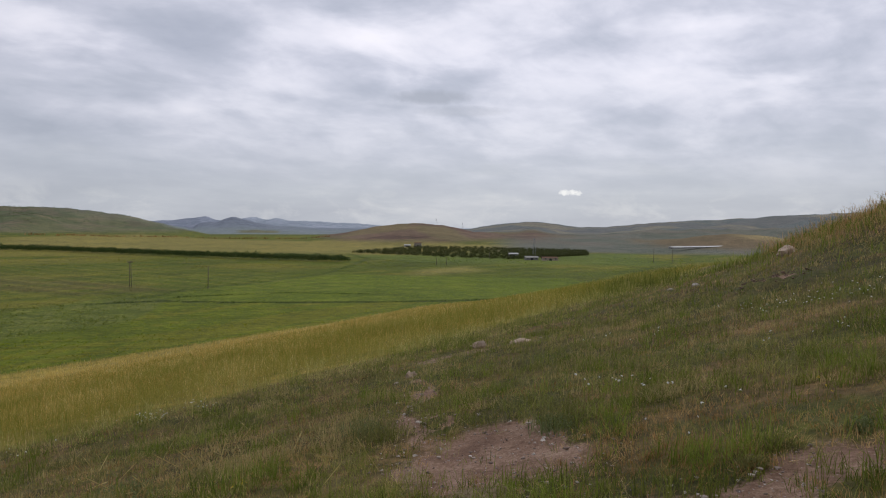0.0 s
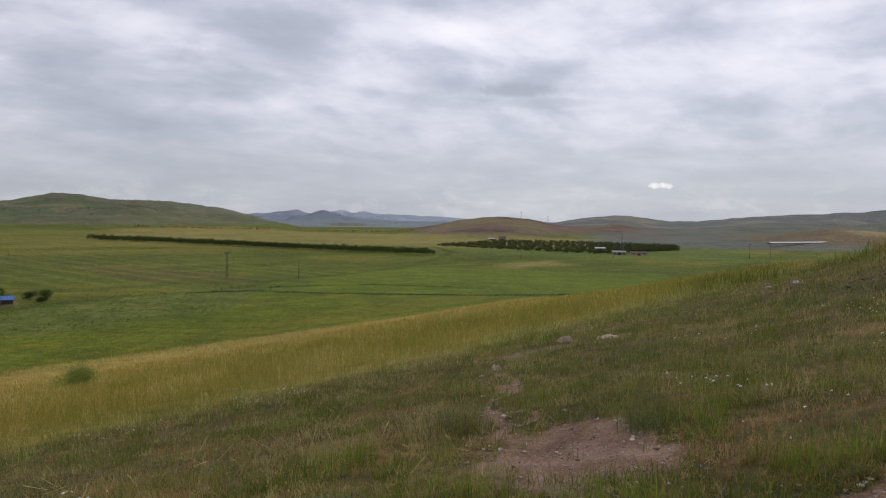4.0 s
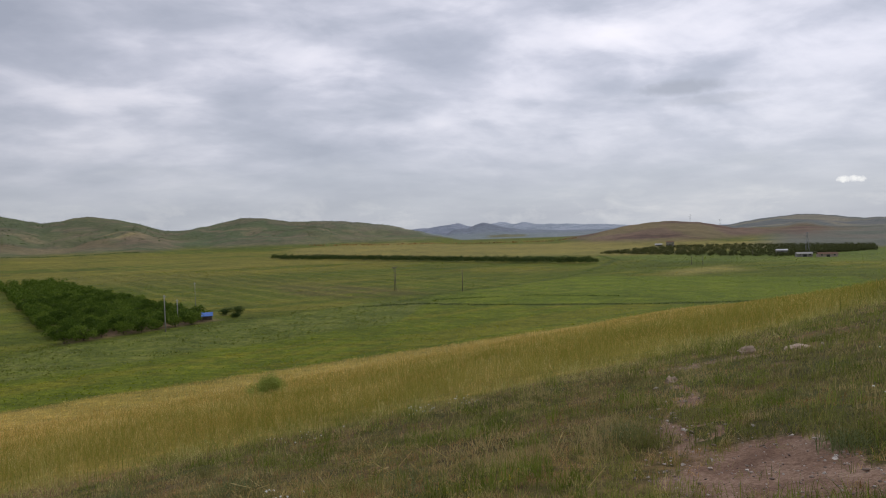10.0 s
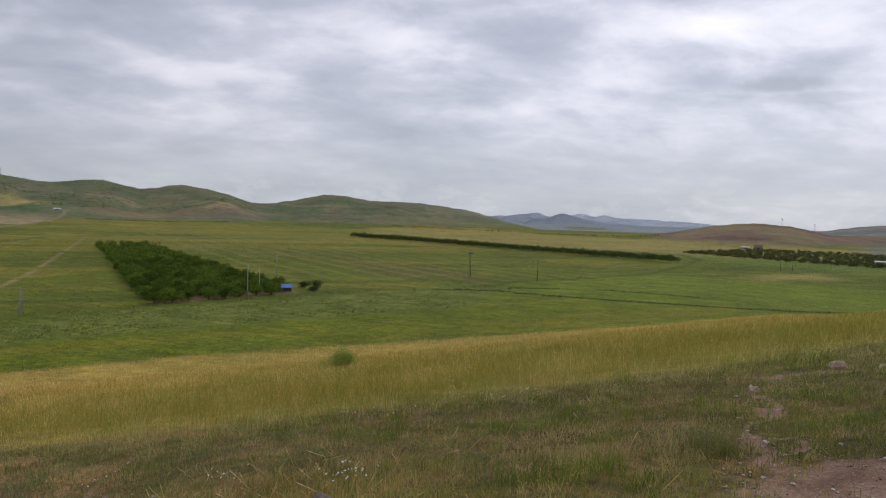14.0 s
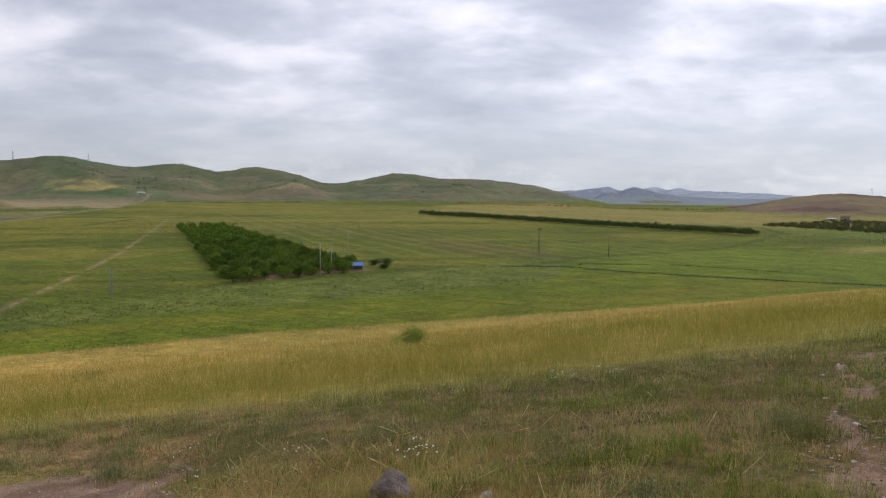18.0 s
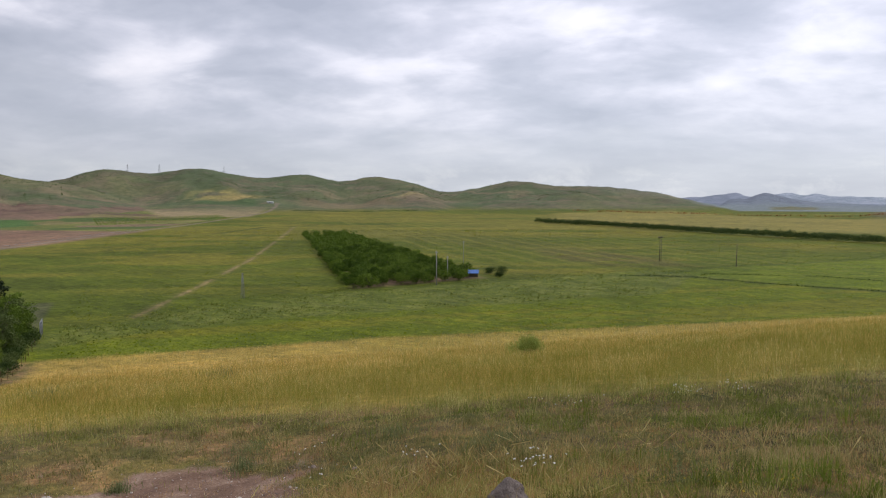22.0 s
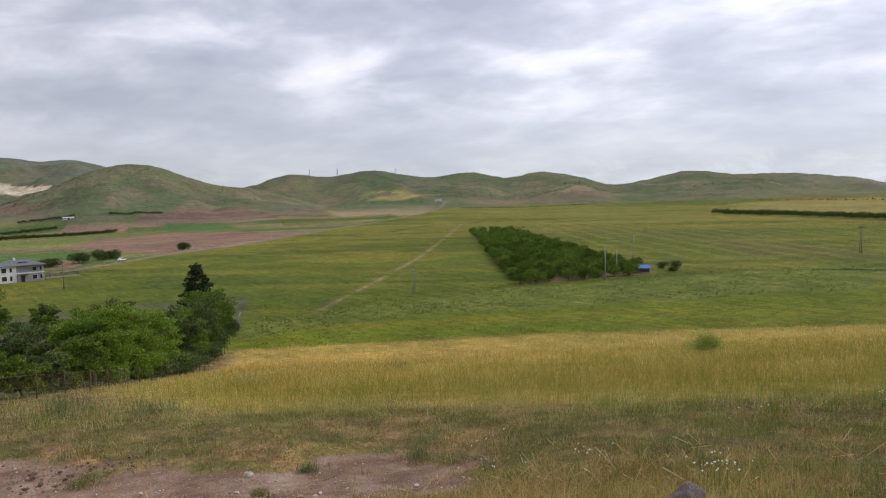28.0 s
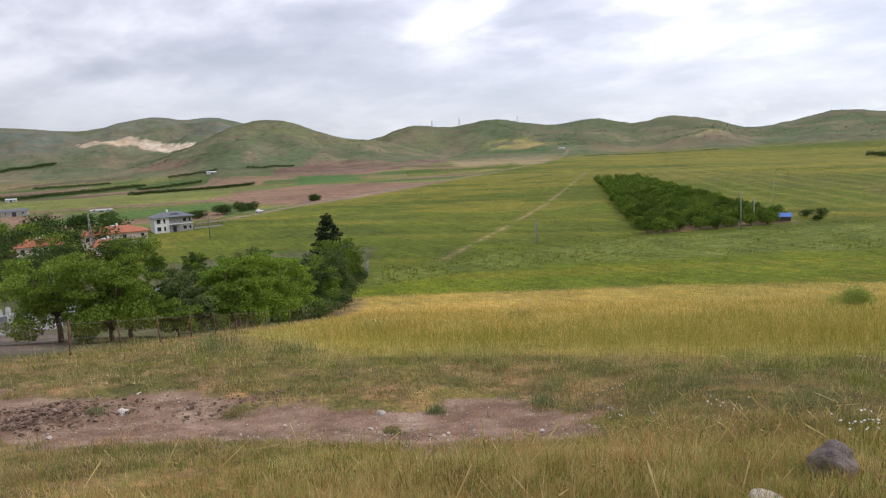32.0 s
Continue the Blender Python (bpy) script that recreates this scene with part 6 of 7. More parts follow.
def villa(x, y, turn):
    t = thing("villa", "white and grey two-storey villa with a dark hipped roof", "house", x, y, turn=turn)
    w, d, h = 13.5, 10.0, 5.7
    part("wall", boxed(-w / 2, -d / 2, -0.6, -w / 2 + 4.6, d / 2, h), PLASTER, t, "white rendered wing")
    part("wall", boxed(-w / 2 + 4.6, -d / 2 + 0.5, -0.6, w / 2, d / 2, h), GREY_CLAD, t, "grey clad wing")
    part("floor_band", boxed(-w / 2 + 4.7, -d / 2 + 0.25, 2.75, w / 2 + 0.05, -d / 2 + 0.5, 3.15), PLASTER, t)
    part("pillar", boxed(-w / 2 + 4.6, -d / 2 - 0.15, -0.4, -w / 2 + 5.1, -d / 2 + 0.5, h), PLASTER, t)
    part("porch_roof", boxed(-1.4, -d / 2 - 1.2, 2.6, 2.0, -d / 2 + 0.5, 2.8), DARK_ROOF, t)
    for k in (-1.2, 1.8):
        part("porch_post", boxed(k - 0.12, -d / 2 - 1.15, -0.5, k + 0.12, -d / 2 - 0.9, 2.6), GREY_CLAD, t)
    part("door", boxed(-0.2, -d / 2 + 0.44, 0, 0.9, -d / 2 + 0.53, 2.15), DARK_PAINT, t)
    roof = part("roof", hip_roof(w, d, h, 1.7, 0.7), DARK_ROOF, t)
    part("chimney", boxed(-1.6, -0.4, h + 1.0, -0.9, 0.3, h + 2.5), PLASTER, roof)
    for k in range(2):
        part("solar_panel", boxed(-0.6 + 1.5 * k, -3.4, h + 1.0, 0.6 + 1.5 * k, -2.2, h + 1.08), GLASS, roof)
    for z in (0.7, 3.5):
        window_unit(t, -w / 2 + 1.5, -d / 2, z, 1.5, 1.6, "y")
        window_unit(t, -w / 2 + 3.5, -d / 2, z, 0.8, 1.6, "y")
        window_unit(t, 3.9, -d / 2 + 0.5, z, 1.4, 1.5, "y")
        window_unit(t, 5.8, -d / 2 + 0.5, z, 0.9, 1.5, "y")
        window_unit(t, w / 2, -2.0, z, 1.4, 1.5, "x")
        window_unit(t, w / 2, 2.0, z, 1.4, 1.5, "x")
    part("terrace", boxed(-w / 2 - 2, -d / 2 - 4, -1.2, w / 2 + 3, d / 2, -0.05), CONCRETE, t)
    return t


villa(-281, 15.6, 96)


def terrace_wall():
    t = thing("garden_wall", "low pale garden wall with dark railing beside the villa", "wall", -283, 29, turn=100)
    part("base", boxed(-5.5, -0.2, -0.8, 5.5, 0.2, 0.55), CONCRETE, t)
    part("rail", boxed(-5.5, -0.05, 1.65, 5.5, 0.05, 1.75), DARK_PAINT, t)
    for k in range(23):
        part("slat", boxed(-5.4 + k * 0.49, -0.03, 0.55, -5.24 + k * 0.49, 0.03, 1.65), DARK_PAINT, t)


terrace_wall()


def tiled_house(x, y, w, d, h, turn, label, wall=PINK_PLASTER):
    t = thing("house", label, "house", x, y, turn=turn)
    part("wall", boxed(-w / 2, -d / 2, -1.0, w / 2, d / 2, h), wall, t)
    roof = part("roof", hip_roof(w, d, h, 1.9, 0.6, 0.45), TILE, t)
    part("chimney", boxed(1.0, 0.4, h + 1.0, 1.6, 1.0, h + 2.6), PLASTER, roof)
    part("water_tank", tube(bmesh.new(), [(-0.8, -0.8, h + 1.9), (0.5, -0.8, h + 1.9)], [0.32, 0.32], 10), WHITE, roof)
    part("solar_panel", boxed(-1.0, -2.3, h + 1.2, 0.7, -1.1, h + 1.28), GLASS, roof)
    for k in range(4):
        window_unit(t, -w / 2 + 1.6 + k * (w - 3.2) / 3, -d / 2, h - 2.0, 1.2, 1.3, "y")
    for k in (-1, 1):
        window_unit(t, w / 2, k * d / 4, h - 2.0, 1.2, 1.3, "x")
    part("door", boxed(-0.5, -d / 2 - 0.06, -0.2, 0.5, -d / 2 + 0.02, 2.0), DARK_PAINT, t)
    return t


tiled_house(-246, -4.0, 19, 10, 4.6, 97, "pink-walled house with an orange tiled roof")
tiled_house(-226, -6.5, 5, 5, 2.6, 97, "small pink outbuilding with an orange tiled roof")
tiled_house(-236, -24.0, 12, 8, 3.6, 97, "house with an orange tiled roof among trees")


def shed(x, y, w, d, h, turn, label, wall=WHITE, roof=WHITE, name="farm_shed"):
    t = thing(name, label, "shed", x, y, turn=turn)
    part("wall", boxed(-w / 2, -d / 2, -0.5, w / 2, d / 2, h), wall, t)
    bm = bmesh.new()
    a, b = w / 2 + 0.4, d / 2 + 0.4
    v = [bm.verts.new(p) for p in ((-a, -b, h), (a, -b, h), (a, b, h), (-a, b, h), (-a, 0, h + d * 0.18), (a, 0, h + d * 0.18))]
    for f in ((0, 1, 5, 4), (2, 3, 4, 5), (1, 2, 5), (3, 0, 4), (3, 2, 1, 0)):
        bm.faces.new([v[i] for i in f])
    part("roof", bm, roof, t)
    part("door", boxed(-1.0, -d / 2 - 0.06, -0.2, 1.0, -d / 2 + 0.02, max(0.5, min(2.4, h - 0.3))), DARK_PAINT, t)
    for k in (-0.33, 0.33):
        window_unit(t, k * w, -d / 2, h * 0.45, 1.2, 0.9, "y")
    return t


shed(64.5, 506, 9, 6, 1.9, 5, "low grey-walled farm building with a pale roof", GREY_CLAD, CONCRETE)
shed(77.0, 500, 11, 6, 1.7, 5, "long farm building with a rusty roof", PINK_PLASTER, RUSTED)
shed(55.0, 541, 7, 4, 3.2, 5, "pale farm building among the plantation", CONCRETE, WHITE)
shed(-28, 778, 8, 6, 4.2, 0, "farmhouse with a dark red-brown roof on the rise", CONCRETE, RUSTED, "farmhouse")
shed(-40, 782, 7, 5, 1.9, 0, "low pale outbuilding beside the farmhouse", CONCRETE, WHITE)
shed(272, 722, 112, 5, 0.9, 35, "very long pale greenhouse tunnel on the plain", CONCRETE, WHITE, "greenhouse")
shed(-985, 676, 10, 7, 1.6, 50, "white farm building where the road meets the hills")
shed(-465, -57, 13, 7, 3.0, 90, "small grey farm building among the fields", CONCRETE, DARK_ROOF)
shed(-445, -12, 11, 3, 0.9, 94, "low white farm shed among the fields")
shed(-860, -107, 10, 6, 2.4, 90, "white farm building beside a tree belt")
shed(-967, 110, 12, 6, 2.4, 90, "white farm building below the hill")


def carport():
    t = thing("orchard_shelter", "small shelter with a blue sheet roof at the orchard", "shelter", -138.0, 169.6, turn=38)
    for sx in (-1, 1):
        for sy in (-1, 1):
            part("post", rod((sx * 1.4, sy * 0.9, -0.3), (sx * 1.4, sy * 0.9, 2.0 + 0.4 * sy), 0.06, 0.05, 6), TIMBER, t)
    sheet = boxed(-1.7, -1.15, -0.04, 1.7, 1.15, 0.04)
    bmesh.ops.transform(sheet, matrix=Matrix.Translation((0, 0, 2.05)) @ Matrix.Rotation(radians(24), 4, "X"), verts=sheet.verts)
    part("roof", sheet, BLUE, t)
    part("back_panel", boxed(-1.4, 0.9, 0.2, 1.4, 0.96, 1.7), TIMBER, t)


carport()


def bush(x, y, tall, wide, seed, material, label, count=700, leaf=0.35, z=None, name="bush"):
    rng = np.random.default_rng(seed)
    t = thing(name, label, "bush", x, y, z)
    blobs = [(rng.normal() * wide * 0.25, rng.normal() * wide * 0.25, tall * (0.35 + 0.3 * rng.random()), wide * 0.36, wide * 0.36, tall * 0.36) for _ in range(6)]
    part("stem", tube(tube(bmesh.new(), [(0, 0, -0.1), (wide * 0.15, 0, tall * 0.5)], [0.05, 0.02], 5), [(0, 0, -0.1), (-wide * 0.12, wide * 0.1, tall * 0.5)], [0.05, 0.02], 5), BARK, t)
    part("foliage", crown_mesh("foliage", seed, blobs, count, leaf, material), material, t)


for k, (x, y, h, w) in enumerate(((-141.5, 183, 2.4, 2.8), (-138.0, 184.5, 2.8, 3.0), (-134.0, 178, 1.6, 2.0))):
    bush(x, y, h, w, 500 + k, LEAF_DARK, "dark round bush beside the orchard")
for k, (x, y, h, w) in enumerate(((-388, 98, 4.6, 6.6), (-343, 42, 4.8, 8), (-353, 52, 5.0, 8), (-358, 58, 4.6, 7), (-333, 30, 4.2, 7), (-314, 16, 4.2, 8), (-322, 23, 4.0, 7))):
    bush(x, y, h, w, 520 + k, LEAF_DARK, "dark green bushy tree beside the road", 1600, 0.6)
for k in range(17):
    rng = np.random.default_rng(880 + k)
    run = 52 + 4.2 * k
    ux, uy = (FENCE_B[0] - FENCE_A[0]) / 117.0, (FENCE_B[1] - FENCE_A[1]) / 117.0
    back_off = 1.6 + 0.8 * rng.random()
    bush(FENCE_A[0] + ux * run - uy * back_off, FENCE_A[1] + uy * run + ux * back_off, 1.7 + 1.1 * rng.random(), 2.4 + 1.0 * rng.random(), 640 + k, LEAF_DARK if k % 3 else LEAF_GREY, "dark green shrub at the foot of the graveyard fence", 1100, 0.26, name="fence_shrub")
for k in range(26):
    rng = np.random.default_rng(900 + k)
    bush(-222 - 95 * rng.random(), -62 + 60 * rng.random(), 6 + 3 * rng.random(), 8 + 3 * rng.random(), 560 + k, LEAF_DARK if k % 3 else LEAF, "dark green tree among the houses", 900, 0.9, name="village_tree")
for k, (x, y, h, w) in enumerate(((-196, -4, 7.5, 9), (-203, 2.5, 6.5, 8), (-190, -12, 7.0, 8), (-214, -3, 5.5, 7), (-208, -17, 7.0, 9))):
    bush(x, y, h, w, 620 + k, LEAF if k % 2 else LEAF_DARK, "dense dark green tree before the tiled house", 1600, 0.6, name="village_tree")
for k in range(16):
    rng = np.random.default_rng(950 + k)
    broad_tree("graveyard_tree", "dark green tree within the graveyard", -150 - 55 * rng.random(), -48 + 62 * rng.random(), (7.5 + 3 * rng.random()) * (0.5 if k in (4, 6, 10, 13) else 1.0), 3.0 if k in (4, 6, 10, 13) else 4.8, 600 + k, LEAF_DARK if k % 2 else LEAF, 2600, 0.42, "graveyard trees")


# ---- road, car ----
def car(x, y, turn, label, paint_coat=PAINT_WHITE):
    t = thing("car", label, "car", x, y, turn=turn)
    bm = bmesh.new()
    prof = [(-2.1, 0.35), (-2.1, 0.85), (-1.7, 0.95), (-1.2, 1.42), (0.5, 1.45), (1.2, 0.98), (2.0, 0.85), (2.12, 0.4)]
    L = [bm.verts.new((a, -0.85, b)) for a, b in prof]
    Rr = [bm.verts.new((a, 0.85, b)) for a, b in prof]
    bm.faces.new(L[::-1])
    bm.faces.new(Rr)
    for i in range(len(prof)):
        j = (i + 1) % len(prof)
        bm.faces.new((L[i], L[j], Rr[j], Rr[i]))
    bmesh.ops.bevel(bm, geom=bm.edges[:], offset=0.06, segments=2, affect="EDGES")
    part("body", bm, paint_coat, t)
    for s in (-1, 1):
        part("side_window", boxed(-1.15, s * 0.86 - 0.01, 0.98, 0.75, s * 0.86 + 0.01, 1.34), GLASS, t)
        for a in (-1.35, 1.35):
            w = part("wheel", tube(bmesh.new(), [(a, s * 0.7, 0.32), (a, s * 0.9, 0.32)], [0.32, 0.32], 14), RUBBER, t)
            part("rim", tube(bmesh.new(), [(a, s * 0.89, 0.32), (a, s * 0.915, 0.32)], [0.19, 0.19], 10), STEEL, w)
        part("headlight", boxed(2.04, s * 0.6 - 0.18, 0.66, 2.13, s * 0.6 + 0.18, 0.8), WHITE, t)
    part("windscreen", boxed(0.62, -0.7, 1.0, 0.98, 0.7, 1.32), GLASS, t)


car(-338, 58.5, 135, "white car parked on the road")
car(-134.4, -13.6, 95, "dark red car parked among the graves", RED_PAINT)
car(-126.4, -16.6, 110, "dark car parked among the graves", DARK_PAINT)
car(-130.5, -9.6, 80, "silver-blue car parked beside the graves", SILVER_PAINT)


def roadside_fence():
    """Low posts with one rail along the field's side of the road."""
    t = thing("roadside_fence", "low grey post-and-rail fence along the road", "fence", -330, 50, 0)
    pts = [(-330, 50), (-357, 75), (-398, 117), (-452, 167), (-533, 249)]
    rail = bmesh.new()
    last = None
    for (ax, ay), (bx, by) in zip(pts, pts[1:]):
        n = int(math.hypot(bx - ax, by - ay) / 6)
        for k in range(n):
            x, y = ax + (bx - ax) * k / n, ay + (by - ay) * k / n
            z = stand(x, y)
            part("post", boxed(x + 330 - 0.08, y - 50 - 0.08, z - 0.3, x + 330 + 0.08, y - 50 + 0.08, z + 1.0), CONCRETE, t)
            p = (x + 330, y - 50, z + 0.8)
            if last:
                tube(rail, [last, p], [0.06, 0.06], 4)
            last = p
    part("rail", rail, STEEL, t)


roadside_fence()


# ---- the graveyard ----
def fence():
    t = thing("graveyard_fence", "rusty wire-mesh fence on leaning iron posts", "fence", FENCE_A[0], FENCE_A[1], 0)
    ax, ay = FENCE_A
    bx, by = FENCE_B
    n = math.hypot(bx - ax, by - ay)
    ux, uy = (bx - ax) / n, (by - ay) / n
    rng = np.random.default_rng(41)
    tops = []
    s = -8.6
    while s < n:
        x, y = ux * s, uy * s
        z = stand(ax + x, ay + y)
        lean = 0.12 * rng.normal()
        part("post", rod((x, y, z - 0.3), (x + lean, y + 0.06 * rng.normal(), z + 1.4), 0.04, 0.036, 6), RUSTED, t)
        tops.append((x, y, z))
        s += 4.3
    bm = bmesh.new()
    for (x0, y0, z0), (x1, y1, z1) in zip(tops, tops[1:]):
        for h in (0.15, 0.7, 1.3):
            tube(bm, [(x0, y0, z0 + h), ((x0 + x1) / 2, (y0 + y1) / 2, (z0 + z1) / 2 + h - 0.03), (x1, y1, z1 + h)], [0.004] * 3, 3)
    part("line_wire", bm, STEEL, t)
    V, Q = [], []
    for (x0, y0, z0), (x1, y1, z1) in list(zip(tops, tops[1:]))[:9]:
        m = 40
        for k in range(-14, m):
            for flip in (0, 1):
                u0, u1 = max(k, 0) / m, min(k + 14, m) / m
                a0, a1 = (max(k, 0) - k) / 14, (min(k + 14, m) - k) / 14
                if flip:
                    a0, a1 = 1 - a0, 1 - a1
                p0 = np.array([x0 + (x1 - x0) * u0, y0 + (y1 - y0) * u0, z0 + (z1 - z0) * u0 + 0.12 + 1.2 * a0])
                p1 = np.array([x0 + (x1 - x0) * u1, y0 + (y1 - y0) * u1, z0 + (z1 - z0) * u1 + 0.12 + 1.2 * a1])
                o = len(V)
                e = np.array([0, 0, 0.0025])
                V += [p0 - e, p1 - e, p1 + e, p0 + e]
                Q.append((o, o + 1, o + 2, o + 3))
    part("wire_mesh", from_arrays("wire_mesh", V, Q, None, RUSTED), RUSTED, t)


fence()


def gate_panel():
    t = thing("metal_gate", "pale grey metal gate panel at the fence's end", "gate", FENCE_B[0], FENCE_B[1], turn=157)
    for k in (-2.4, 0.0, 2.4):
        part("post", rod((k, 0, -0.3), (k, 0, 2.9), 0.07, 0.07, 6), STEEL, t)
    for h in (0.3, 2.8):
        part("rail", boxed(-2.4, -0.04, h, 2.4, 0.04, h + 0.08), STEEL, t)
    for k in range(24):
        part("bar", boxed(-2.3 + k * 0.2, -0.02, 0.38, -2.24 + k * 0.2, 0.02, 2.8), STEEL, t)


gate_panel()


def grave(x, y, turn, style, rng):
    """A grave: kerb and headstone."""
    mat = MARBLE if style != 1 else GRAVE_GREY
    t = thing("grave", ("white marble grave with an upright headstone", "dark granite grave with an upright headstone", "white marble grave with an arched headstone")[style], "grave", x, y, turn=turn, group="graves")
    w, l = 1.0, 2.1
    part("kerb", boxed(-w / 2, -l / 2, -0.4, w / 2, l / 2, 0.45, bevel=0.03), mat, t)
    part("bed", boxed(-w / 2 + 0.15, -l / 2 + 0.15, 0.35, w / 2 - 0.15, l / 2 - 0.15, 0.5), DUNG if style else LEAF_DARK, t)
    if style == 2:
        bm = boxed(-0.42, l / 2 - 0.16, 0.44, 0.42, l / 2, 1.3)
        bmesh.ops.create_cone(bm, cap_ends=True, segments=20, radius1=0.42, radius2=0.42, depth=0.158, matrix=Matrix.Translation((0, l / 2 - 0.08, 1.3)) @ Matrix.Rotation(math.pi / 2, 4, "X"))
        part("headstone", bm, mat, t)
    else:
        part("headstone", boxed(-0.42, l / 2 - 0.16, 0.44, 0.42, l / 2, 1.45 + 0.3 * rng.random(), bevel=0.03), mat, t)
        part("footstone", boxed(-0.25, -l / 2, 0.44, 0.25, -l / 2 + 0.12, 0.95, bevel=0.02), mat, t)


def graveyard():
    rng = np.random.default_rng(51)
    k = 0
    for i in range(14):
        for j in range(14):
            x, y = -93 - i * 3.9 + rng.normal() * 0.4, -42 + j * 3.3 + i * 0.5 + rng.normal() * 0.3
            off, _ = from_fence(x, y)
            if off > -6 or rng.random() < 0.38 or min(math.hypot(x - a, y - b) for a, b in ((-134.4, -13.6), (-126.4, -16.6), (-130.5, -9.6))) < 3.4:
                continue
            grave(x, y, 98 + 6 * rng.normal(), int(rng.choice(3, p=(0.35, 0.4, 0.25))), rng)
    # kerb wall between the gravel lot and the graves
    ax, ay = -62.0, -11.5
    t = thing("low_wall", "low pale kerb wall between gravel lot and graves", "wall", ax, ay, 0)
    for s in range(16):
        x0, y0 = -1.98 * s, 0.2 * s
        z = stand(ax + x0 - 1, ay + y0)
        part("block", boxed(x0 - 1.96, y0 - 0.2, z - 0.5, x0, y0 + 0.2, z + 0.3, bevel=0.03), CONCRETE, t)


graveyard()


def red_flowers():
    t = thing("flower_bush", "dark red flowering bush among the graves", "bush", -100, -13)
    V, Q = leaves(np.random.default_rng(61), [(0, 0, 0.8, 1.0, 1.0, 0.7), (0.8, 0.5, 0.6, 0.7, 0.7, 0.5)], 900, 0.2)
    tagged(part("blossom", from_arrays("blossom", V, Q, None, RED_CLOTH), RED_CLOTH, t), kind="stuff")


red_flowers()


# ---- stones and plants close by ----
def lone_rock(name, label, x, y, size, seed, material, turn=0, flat=0.5, rough=0.35, sink=0.3):
    ob = part(name, rock(size, seed, flat, rough, 4 if name == "boulder" else 3), material, None)
    ob.matrix_world = pose(x, y, stand(x, y) + size[2] * (flat - sink), 0, 0, turn)
    tagged(ob, label, "rock")


lone_rock("boulder", "rounded grey boulder in the grass", -4.0, 5.1, (0.185, 0.175, 0.185), 5, STONE, 20, 0.9, 0.34, 0.35)
lone_rock("stone_slab", "flat pale broken stone slab in the grass", -3.55, 3.85, (0.36, 0.16, 0.035), 9, PALE_STONE, 150, 0.7, 0.14, 0.3)
lone_rock("stone", "small pinkish stone on the slope", -0.7, 15.2, (0.14, 0.09, 0.13), 2, PINK_STONE, 40, 0.4, 0.6)
lone_rock("stone", "pale pinkish stone on the slope", 1.0, 19.2, (0.24, 0.13, 0.19), 3, PINK_STONE, 25, 0.4, 0.6)
lone_rock("stone", "flat pinkish-grey stone on the slope", 2.1, 18.3, (0.32, 0.2, 0.11), 4, PINK_STONE, 10)
lone_rock("stone", "pale stone in the grass", 8.3, 22.7, (0.13, 0.1, 0.09), 6, PALE_STONE)
lone_rock("stone", "pale stone in the grass", 7.9, 24.0, (0.13, 0.1, 0.08), 7, PALE_STONE)
lone_rock("stone", "broad grey-pink stone by the mound", 11.4, 23.0, (0.34, 0.28, 0.24), 8, PINK_STONE, 30)
lone_rock("stone", "small white stone in the grass", -3.1, 5.35, (0.07, 0.06, 0.05), 11, PALE_STONE)
lone_rock("stone", "white stone at the edge of the bare earth", -15.4, -0.7, (0.17, 0.13, 0.1), 12, PALE_STONE)
lone_rock("stone", "white stone at the edge of the bare earth", -12.6, 3.9, (0.11, 0.09, 0.07), 13, PALE_STONE)
lone_rock("clod", "dry brown clod on the bare path", 0.45, 5.35, (0.32, 0.2, 0.05), 14, DUNG)


def pebbles():
    rng = np.random.default_rng(71)
    n = 26000
    x, y, r = scatter(rng, n, 4.0, 24, -30, 102)
    k = rng.random(n) < np.clip(bare(x, y), 0.0, 1) * 0.5
    x, y, r = x[k], y[k], r[k]
    z = height(x, y)
    bm = bmesh.new()
    bmesh.ops.create_icosphere(bm, subdivisions=1, radius=1)
    base = np.array([v.co[:] for v in bm.verts])
    tri = np.array([[v.index for v in f.verts] for f in bm.faces])
    bm.free()
    s = 0.0035 + 0.012 * rng.random(len(x)) ** 4 + 0.0004 * r
    P = base[None] * (1 + 0.35 * rng.normal(size=(len(x), len(base), 1))) * s[:, None, None] * np.array([1.2, 1, 0.7])
    P = P + np.stack([x, y, z], 1)[:, None]
    T = tri[None] + (np.arange(len(x)) * len(base))[:, None, None]
    m = leafy("pebble", [(0.0, (0.16, 0.12, 0.1)), (0.6, (0.34, 0.28, 0.24)), (1.0, (0.62, 0.57, 0.52))], 0.85, 0.0, 0)
    tagged(new("pebbles", from_arrays("pebbles", P.reshape(-1, 3), None, T.reshape(-1, 3), m)), "pale pebbles strewn over bare earth", "pebbles", kind="stuff")


pebbles()


